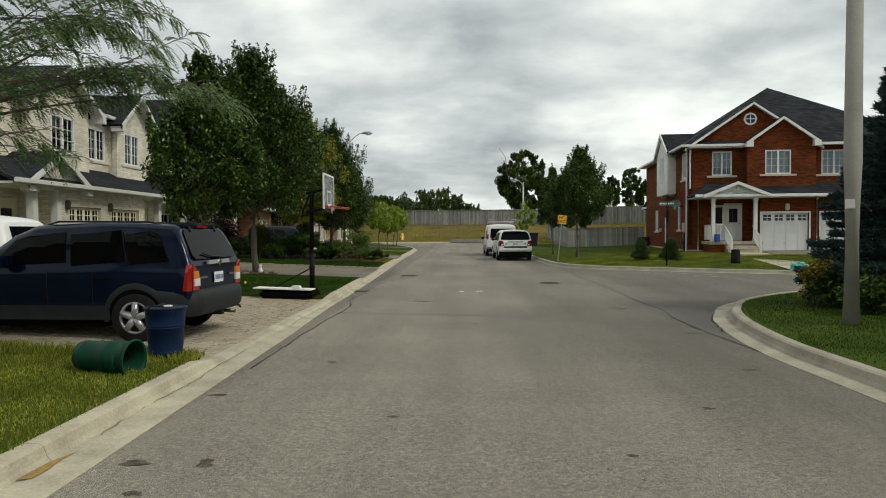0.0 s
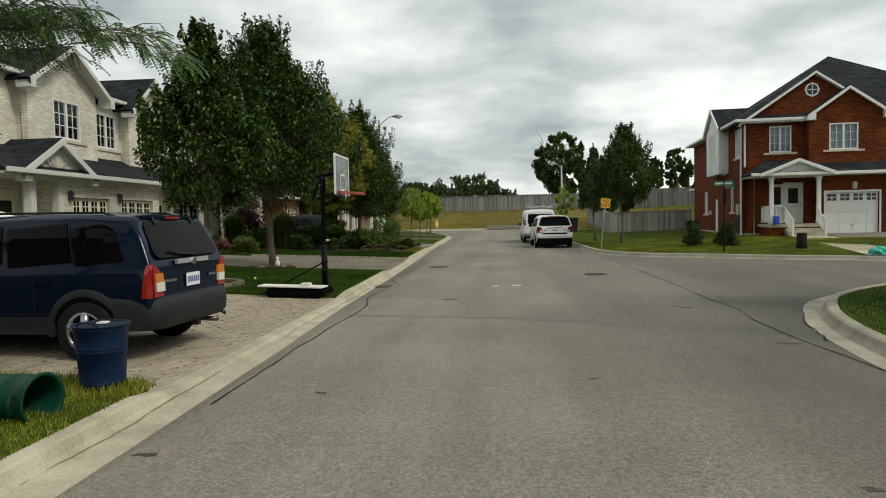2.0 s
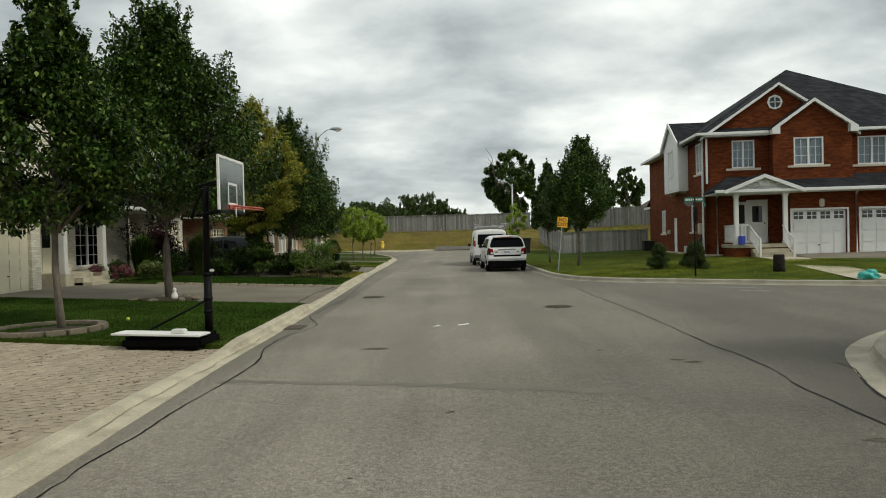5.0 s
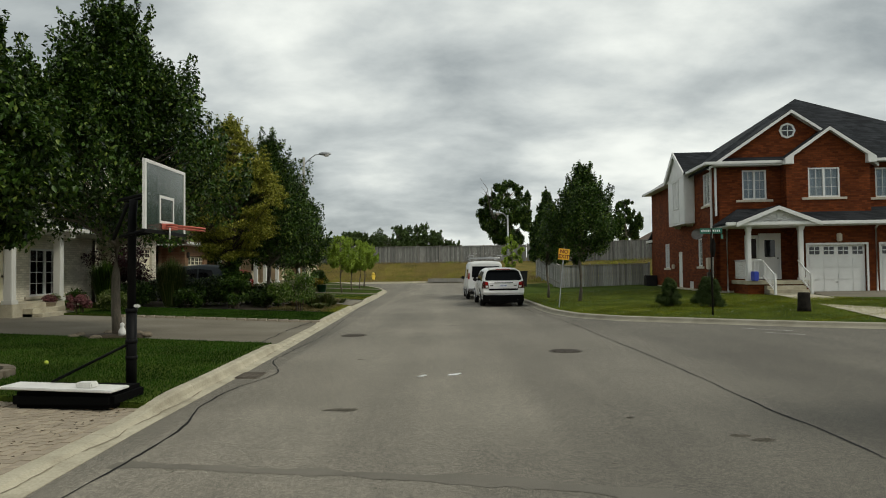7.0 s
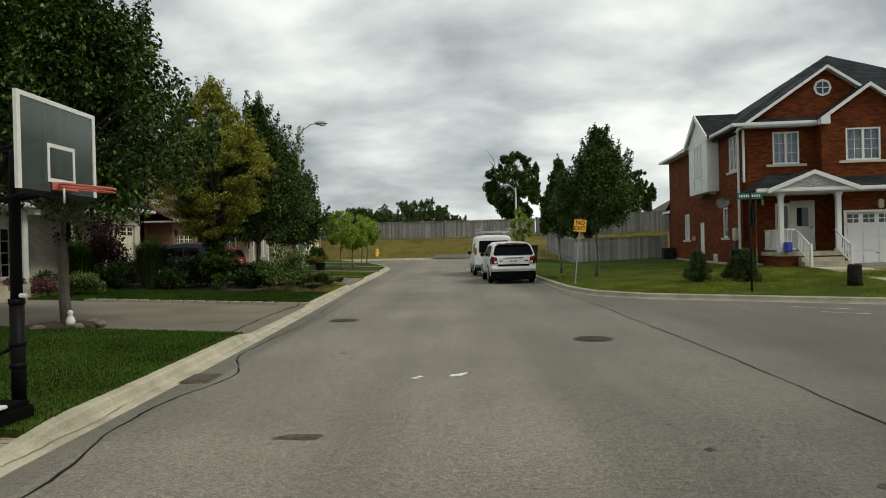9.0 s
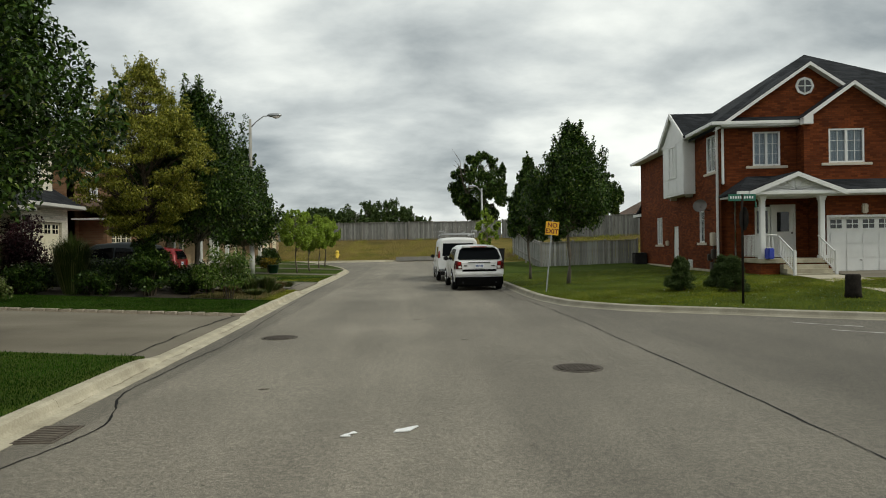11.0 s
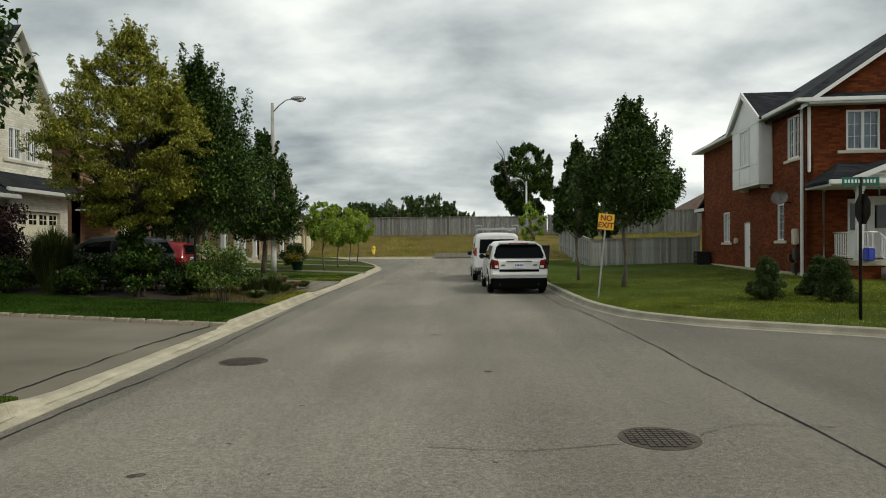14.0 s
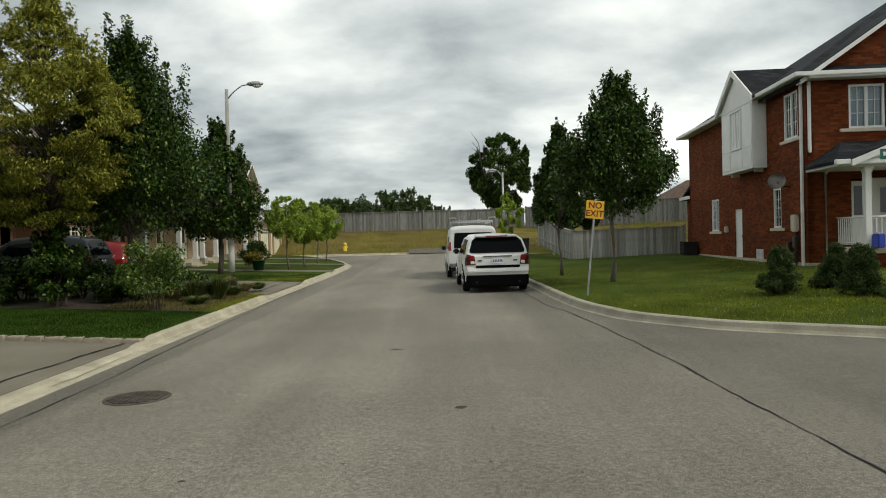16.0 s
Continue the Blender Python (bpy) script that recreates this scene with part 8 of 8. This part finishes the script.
for k, (x, y, rx, ry) in enumerate([(-0.88, 15.88, 0.22, 0.1), (-2.28, 5.02, 0.13, 0.06), (-1.79, 5.0, 0.06, 0.07), (-2.4, 6.97, 0.09, 0.04), (-2.03, 4.46, 0.06, 0.04), (3.12, 14.47, 0.09, 0.06), (3.28, 14.31, 0.12, 0.06), (3.3, 8.2, 0.09, 0.05), (-1.6, 8.65, 0.06, 0.04), (3.55, 11.0, 0.16, 0.05), (0.3, 4.3, 0.05, 0.04), (1.2, 5.2, 0.04, 0.03), (-0.6, 6.2, 0.05, 0.03), (2.2, 6.5, 0.05, 0.04), (1.0, 9.2, 0.05, 0.03), (0.2, 12.1, 0.05, 0.04), (2.3, 15.3, 0.05, 0.04), (-1.2, 20.3, 0.06, 0.04), (1.4, 24.1, 0.06, 0.05), (0.6, 27.5, 0.1, 0.06)]):
    stain(x, y, rx, ry, 300 + k)
# joints across the kerb, dirt at its toe, leaf litter on the pavers
M_DIRT = surface("gutter_dirt", (0.17, 0.14, 0.09), (0.3, 0.26, 0.18), 6.0, 0.95, 0.4, 40.0)
JOINT = [(0.16, 0.012), (0.27, 0.018), (0.30, 0.3), (0.325, 0.85), (0.36, 1.0), (0.47, 1.0)]
for k in range(22):
    y = 2.6 + 2.4 * k
    h = drop(y)
    v = [(toe(y) + 0.27 - o, y + e, (z if z < 0.02 else 0.016 + z * h) + 0.003) for e in (-0.003, 0.003) for o, z in JOINT]
    m_ = len(JOINT)
    mesh_thing("kerb_joint", v, [(i, i + 1, m_ + i + 1, m_ + i) for i in range(m_ - 1)], M_DIRT, None, "dark joint across the kerb", "joint", "structure")
for k, (y0, y1) in enumerate([(2.2, 4.2), (5.6, 9.5), (11.5, 18.0), (19.2, 24.0), (25.5, 33.0), (35.0, 46.0)]):
    ribbon("gutter_dirt", [(toe(y) + 0.015, y) for y in np.linspace(y0, y1, 5)], 0.014, 0.0205, M_DIRT, "brown dirt along the gutter", 0.022, 60 + k, 0.1, category="dirt")
rl = np.random.default_rng(31)
n = 420
q = rl.random(n)
lx, ly = -3.25 - 3.4 * q**1.6, 8.6 + 7.0 * rl.random(n)
a = rl.random(n) * 6.283
r_ = rl.uniform(0.012, 0.035, n)
zz = 0.095 + 0.03 * (-3.15 - lx)
P = np.stack([lx, ly, zz], 1)
d1, d2 = np.stack([np.cos(a), np.sin(a), 0 * a], 1) * r_[:, None], np.stack([-np.sin(a), np.cos(a), 0 * a], 1) * r_[:, None] * 0.6
up = np.array([0, 0, 0.008])
V = np.stack([P - d1, P - d2 + up, P + d1, P + d2 + up], 1).reshape(-1, 3)
i4 = np.arange(n) * 4
lit = raw_mesh("leaf_litter", V, np.concatenate([np.stack([i4, i4 + 1, i4 + 2], 1), np.stack([i4, i4 + 2, i4 + 3], 1)]), M_LITTER, None)
tagged(lit, "dry dark leaf litter scattered on the pavers", "leaf litter", "", "stuff")
mesh_thing('gutter_weed', [(-2.86, 4.6, 0.03), (-2.79, 4.66, 0.02), (-2.78, 4.8, 0.02), (-2.81, 5.0, 0.02), (-2.8, 5.2, 0.02), (-2.85, 4.95, 0.03)], [(0, 1, 2, 3, 4, 5)], surface('yellow_moss', (0.2, 0.13, 0.035), (0.34, 0.24, 0.08), 12.0, 0.9, 0.5, 40.0), None, 'yellow dried moss in the gutter', 'moss', 'structure')
rg_ = np.random.default_rng(9)
for k in range(120):
    stain(rg_.uniform(-2.3, 4.1), rg_.uniform(2, 28), rg_.uniform(0.006, 0.022), rg_.uniform(0.005, 0.016), 400 + k)


# ball lying in the grass
bm = bmesh.new()
bmesh.ops.create_icosphere(bm, subdivisions=3, radius=0.034)
for f in bm.faces:
    f.smooth = True
o = tagged(part("ball", bm, surface("ball_felt", (0.42, 0.5, 0.06), (0.55, 0.62, 0.1), 30.0, 0.95, 0.4, 200.0), None), "small yellow-green ball lying on the lawn", "ball")
o.matrix_world = pose(-5.83, 18.48, 0.25)


# garden rocks, ring, edging and figure
def rock(x, y, z, s, seed, group="garden rocks", label="brown garden rock beside the tree"):
    bm = bmesh.new()
    bmesh.ops.create_icosphere(bm, subdivisions=2, radius=1.0)
    o = Vector((seed * 1.7, seed * 0.3, 0))
    for v in bm.verts:
        v.co *= 1 + 0.3 * noise.noise(v.co * 1.3 + o)
        v.co = Vector((v.co.x * s[0], v.co.y * s[1], v.co.z * s[2]))
    ob = tagged(part("rock", bm, M_RINGBLOCK, None), label, "rock", group)
    ob.matrix_world = pose(x, y, z + s[2] * 0.55, 0, 0, seed * 37)


for k in range(7):
    a = 2 * math.pi * k / 7 + 0.2
    rock(-7.1 + 0.78 * math.cos(a), 23.1 + 0.62 * math.sin(a), 0.2, (0.13 + 0.03 * math.sin(k * 3), 0.1, 0.07), k)
rg_ = np.random.default_rng(21)
for k in range(20):
    x = -3.55 - 0.33 * k
    o = part("edging_stone", nbox(-0.155, 0.155, -0.07, 0.07, -0.06, 0.03, bevel=0.012), M_ROCK, None)
    tagged(o, "pale rough edging block along the driveway", "edging stone", "edging stones")
    o.matrix_world = pose(x, 28.4 + SKEW * (-3.45 - x), 0.1 + 0.0285 * (-3.45 - x), rg_.uniform(-3, 3), rg_.uniform(-3, 3), -8.5 + rg_.uniform(-4, 4))
t = thing("tree_ring", pose(-6.6, 17.25, 0.16), "round bed of mulch edged with tan blocks", "tree ring")
for row in range(2):
    for k in range(17):
        a = 2 * math.pi * (k + 0.5 * row) / 17
        part("edging_block", nbox(-0.145, 0.145, -0.08, 0.08, -0.05, 0.05, bevel=0.012, m=pose(0.83 * math.cos(a), 0.83 * math.sin(a), -0.02 + 0.102 * row, 0, 0, math.degrees(a) + 90)), M_RINGBLOCK, t)
part("mulch", tube(bmesh.new(), [(0, 0, -0.1), (0, 0, 0.05), (0, 0, 0.1)], [0.76, 0.74, 0.2], 20), M_MULCH, t)
t = thing("mulch_bed", pose(-7.1, 23.1, 0.2), "mulch bed round the linden trunk", "tree ring")
part("mulch", tube(bmesh.new(), [(0, 0, -0.1), (0, 0, 0.04), (0, 0, 0.08)], [0.72, 0.7, 0.2], 20), M_MULCH, t)
bm = tube(bmesh.new(), [(0, 0, 0), (0, 0, 0.1), (0, 0, 0.2), (0, 0, 0.27), (0, 0, 0.3), (0, 0, 0.36), (0, 0, 0.4)], [0.1, 0.115, 0.085, 0.045, 0.07, 0.062, 0.015], 12)
o = tagged(part("garden_figure", bm, M_WHITE_STONE, None), "small white plaster garden figure by the tree", "garden ornament")
o.matrix_world = pose(-6.72, 22.85, 0.25) @ Matrix.Scale(0.72, 4)
bv, bf = loft(resample([(-3.85, 32.3), (-3.95, 36.8)], 0.5), resample([(-12.2, 33.5), (-12.2, 38.1)], 0.5), lambda x, y, d: 0.145 + 0.0285 * d, 10, 1.0)
mesh_thing("garden_bed", bv, bf, M_MULCH, None, "dark mulched garden bed", "garden bed", "structure")
t = thing("timber_bench", pose(-10.1, 36.6, 0.3), "low white timber bench among the shrubs", "bench")
for z in (0.28, 0.42):
    part("slat", nbox(-0.75, 0.75, -0.03, 0.0, z, z + 0.07), M_WHITE_STONE, t)
for x in (-0.65, 0.65):
    part("leg", nbox(x - 0.04, x + 0.04, 0.0, 0.06, 0, 0.55), M_WHITE_STONE, t)
part("seat", nbox(-0.75, 0.75, 0.0, 0.35, 0.36, 0.4), M_WHITE_STONE, t)
t = thing("planter", pose(-7.0, 48.9, 0.32), "dark green barrel planter on the lawn", "planter")
part("tub", bin_shell(bmesh.new(), 0.22, 0.3, 0.45, ribs=False), M_CARGREEN, t)
for k, (y, x) in enumerate([(29.9, -12.4), (30.5, -12.6), (33.6, -12.5), (34.2, -12.7), (20.2, -12.6)]):
    t = thing("flower_pot", pose(x, y, 0.4), "grey flower pot with green plants by the steps", "pot", "flower pots")
    part("tub", bin_shell(bmesh.new(), 0.14, 0.2, 0.3, ribs=False), M_ROCK, t)
    rng = np.random.default_rng(90 + k)
    v, f = leaf_cloud([(0, 0, 0.42), (0.1, 0.05, 0.38), (-0.1, 0, 0.4)], [0.2, 0.15, 0.15], 500, 0.06, rng)
    raw_mesh("plant", v, f, M_LEAF_BUSH if k % 2 else M_LEAF_PINK, t)


# ---- fences ----
def fence(x0, y0, x1, y1, z0, z1, h, label, board=0.14, single=True, cap=True, post_step=2.4):
    p, q = Vector((x0, y0, 0)), Vector((x1, y1, 0))
    L_ = (q - p).length
    a = math.degrees(math.atan2(y1 - y0, x1 - x0))
    t = thing("board_fence", pose(x0, y0, z0, 0, 0, a), label, "fence")
    sl = (z1 - z0) / L_
    rng = random.Random(int(x0 * 7 + y0))
    n = int(L_ / (board + 0.014))
    posts = int(L_ / post_step) + 1
    for k in range(posts + 1):
        x = min(L_, k * L_ / posts)
        part("post", nbox(x - 0.055, x + 0.055, -0.07, 0.04, -0.3 + sl * x, h + 0.1 + sl * x, bevel=0.008), M_WOOD_GREY, t)
    for z in (0.25, h - 0.2):
        bm = nbox(0, L_, 0.03, 0.07, 0, 0.09)
        for v in bm.verts:
            v.co.z += z + sl * v.co.x
        part("rail", bm, M_WOOD_GREY, t)
    if cap:
        bm = nbox(0, L_, -0.08, 0.06, 0, 0.035)
        for v in bm.verts:
            v.co.z += h + sl * v.co.x
        part("cap_rail", bm, M_WOOD_GREY, t)
    if single:
        me = None
        for k in range(n):
            if me is None:
                o = part("board", nbox(0, board, 0.0, 0.02, -0.08, h), M_WOOD_BOARD, t)
                me = o.data
            else:
                o = new("board", me)
                o.parent = t
            o.location = (k * (board + 0.014), rng.uniform(-0.008, 0.008), sl * k * (board + 0.014) + rng.uniform(-0.015, 0.0))
            o.rotation_euler = (0, radians(rng.uniform(-0.4, 0.4)), 0)
    else:
        bm = bmesh.new()
        for k in range(n):
            x = k * (board + 0.014)
            dz, dy = sl * x + rng.uniform(-0.03, 0), rng.uniform(-0.008, 0.008)
            box(bm, x, x + board + 0.012, dy, 0.02 + dy, dz - 0.16, h + dz)
        tagged(part("boarding", bm, M_WOOD_JOINED, t), "many weathered boards", "", "", "stuff")
    return t


fence(8.0, 52.4, 13.75, 52.3, 0.3, 0.4, 1.45, "weathered grey board fence beside the brick house")
fence(8.0, 52.4, 7.6, 61.0, 0.3, 1.2, 1.45, "weathered grey board fence running up the verge", single=True)
fence(-34, 79.3, -9, 78.2, 2.3, 2.35, 1.6, "long weathered board fence on the grass bank", single=False)
fence(-9, 78.2, 9, 77.6, 2.35, 2.4, 1.62, "long weathered board fence on the grass bank", single=False)
fence(9, 77.6, 17, 68, 2.4, 2.3, 1.7, "board fence climbing behind the corner trees", single=False)
fence(17, 68, 30, 60, 2.3, 2.6, 1.7, "board fence on the rise behind the brick house", single=False)

# slope below the far fence at the corner
def rise_height(x, y):
    line_y, base = float(np.interp(x, [9, 17, 30, 80], [77.6, 68, 60, 50])), float(np.interp(x, [9, 17, 30, 80], [2.4, 2.3, 2.6, 3.6]))
    d = line_y - y
    return max(0.15, base + 0.02 - 0.125 * d) if d > 0 else base + 0.02 - min(0.03 * d, 0) * 0.6


gx, gy = [6, 7.5, 9, 11, 13, 15, 17, 20, 23, 26, 30, 36, 45, 60, 80], [49, 51, 53, 55, 57, 59, 61, 63, 65, 67, 69, 71, 74, 78, 84, 95, 115, 140]
v = [(x, y, rise_height(x, y)) for y in gy for x in gx]
n = len(gx)
f = [(j * n + i, j * n + i + 1, (j + 1) * n + i + 1, (j + 1) * n + i) for j in range(len(gy) - 1) for i in range(n - 1)]
mesh_thing("grass_slope", v, f, M_DRY_GRASS, None, "dry grass slope behind the fence", "bank", "structure", smooth=True)
# house roof beyond the fence
t = thing("far_house", pose(30, 92, 1.6), "distant house with brown hipped roof beyond the fence", "house")
part("wall", nbox(-5, 5, -4, 4, 0, 3), M_BRICK_BROWN, t)
bm = bmesh.new()
vs = [bm.verts.new(q) for q in ((-5.5, -4.5, 3), (5.5, -4.5, 3), (5.5, 4.5, 3), (-5.5, 4.5, 3), (-1.5, 0, 5.6), (1.5, 0, 5.6))]
for q in ((0, 1, 5, 4), (1, 2, 5), (2, 3, 4, 5), (3, 0, 4)):
    bm.faces.new([vs[k] for k in q])
part("roof", bm, M_SHINGLE_BROWN, t)

# plain unseen blocks added behind the camera to cut sky light and darken reflections
for nm, a in (("wall_behind_left", (-22, -14.5, -46, -4)), ("wall_behind_right", (15, 24, -46, 4)), ("wall_behind_end", (-22, 24, -54, -46))):
    o = part(nm, nbox(*a, -0.1, 6.2), M_BRICK_BROWN, None, "plain unseen brick block added to close the street")
    tagged(o, "", "wall", "", "structure")
    o = part("roof_behind", nbox(a[0] - 0.4, a[1] + 0.4, a[2], a[3], 6.2, 8.0), M_SHINGLE, None, "plain unseen dark slab added above a closing block")
    tagged(o, "", "roof", "", "structure")

# rough dry grass on the bank and the slope
rb = np.random.default_rng(41)
n = 60000
bx, bd = rb.uniform(-30, 8, n), rb.random(n) * 7.2 + 0.1
by = np.interp(bx, [-60, 3.72, 8], [73.47, 71.07, 70.67]) + bd
bank_pts = np.stack([bx, by, np.array([bank(0, 0, d) for d in bd])], 1)
lawn(70000, bank_pts, 0.2, 42, M_STRAW, M_BLADE_DRY, "rough dry bank grass below the fence")
sx_, sy_ = rb.uniform(7, 26, n), rb.uniform(50, 69, n)
sz_ = np.array([rise_height(x, y) for x, y in zip(sx_, sy_)])
slope_pts = np.stack([sx_, sy_, sz_], 1)[sz_ > 0.45]
lawn(60000, slope_pts, 0.2, 43, M_BLADE_DRY, M_STRAW, "rough dry grass on the slope")

# cooling unit beside the brick house
t = thing("cooling_unit", pose(13.35, 50.6, 0.35, 0, 0, -5), "dark box-shaped cooling unit against the wall", "air conditioner")
part("casing", nbox(-0.35, 0.3, -0.4, 0.4, 0.05, 0.75, bevel=0.03), M_BLACK, t)
part("base", nbox(-0.42, 0.36, -0.46, 0.46, -0.05, 0.05), M_CONCRETE, t)
for k in range(9):
    part("louvre", nbox(-0.365, -0.35, -0.36, 0.36, 0.12 + 0.065 * k, 0.15 + 0.065 * k), M_BRASS, t)

# ---- pavers of the driveway, nearest ones singly ----
def paver_drive():
    rng = np.random.default_rng(77)
    t = thing("paver_field", pose(0, 0, 0), "worn tan and grey interlocking pavers of the driveway", "pavers", "", "structure")
    L_, W_ = 0.198, 0.098
    y0, y1 = DRIVES[0]
    shared, count = [], 0
    for k in range(4):
        bm = nbox(0, L_ - 0.003, 0, W_ - 0.003, -0.03, 0.004)
        for v in bm.verts:
            if v.co.z > 0:
                v.co.x += -0.003 if v.co.x > 0.05 else 0.003
                v.co.y += -0.003 if v.co.y > 0.05 else 0.003
        me = bpy.data.meshes.new("paver")
        bm.to_mesh(me)
        bm.free()
        me.materials.append(M_PAVER)
        shared.append(me)
    V, F, n0 = [], [], 0
    d = 0.0
    row = 0
    while d < 9.6:
        y = y0 - (0.1 if row % 2 else 0.0)
        while y < y1:
            yy = y + SKEW * d
            dz = 0.052 + 0.03 * d + rng.uniform(-0.004, 0.004)
            x = back(y) - 0.02 - d
            if count < 300 and d < 1.9 and 11.4 < yy < 15.4:
                o = new("paver", shared[int(rng.integers(4))])
                o.parent = t
                o.matrix_local = pose(x, yy, dz, rng.uniform(-0.6, 0.6), rng.uniform(-0.6, 0.6) + 1.7, 90 + rng.uniform(-0.8, 0.8))
                count += 1
            else:
                x1, ya, yb = x - W_ + 0.003, yy, yy + L_ - 0.003
                z0, z1 = dz - 0.03, dz + 0.004 + rng.uniform(-0.002, 0.002)
                V += [(x, ya, z0), (x1, ya, z0), (x1, yb, z0), (x, yb, z0), (x - 0.003, ya + 0.003, z1), (x1 + 0.003, ya + 0.003, z1), (x1 + 0.003, yb - 0.003, z1), (x - 0.003, yb - 0.003, z1)]
                F += [tuple(n0 + q for q in f_) for f_ in ((4, 7, 6, 5), (0, 4, 5, 1), (1, 5, 6, 2), (2, 6, 7, 3), (3, 7, 4, 0))]
                n0 += 8
            y += L_
        d += W_
        row += 1
    mesh_thing("pavers_beyond", V, F, M_PAVER_JOINED, t, "many worn interlocking pavers", "", "stuff")


paver_drive()
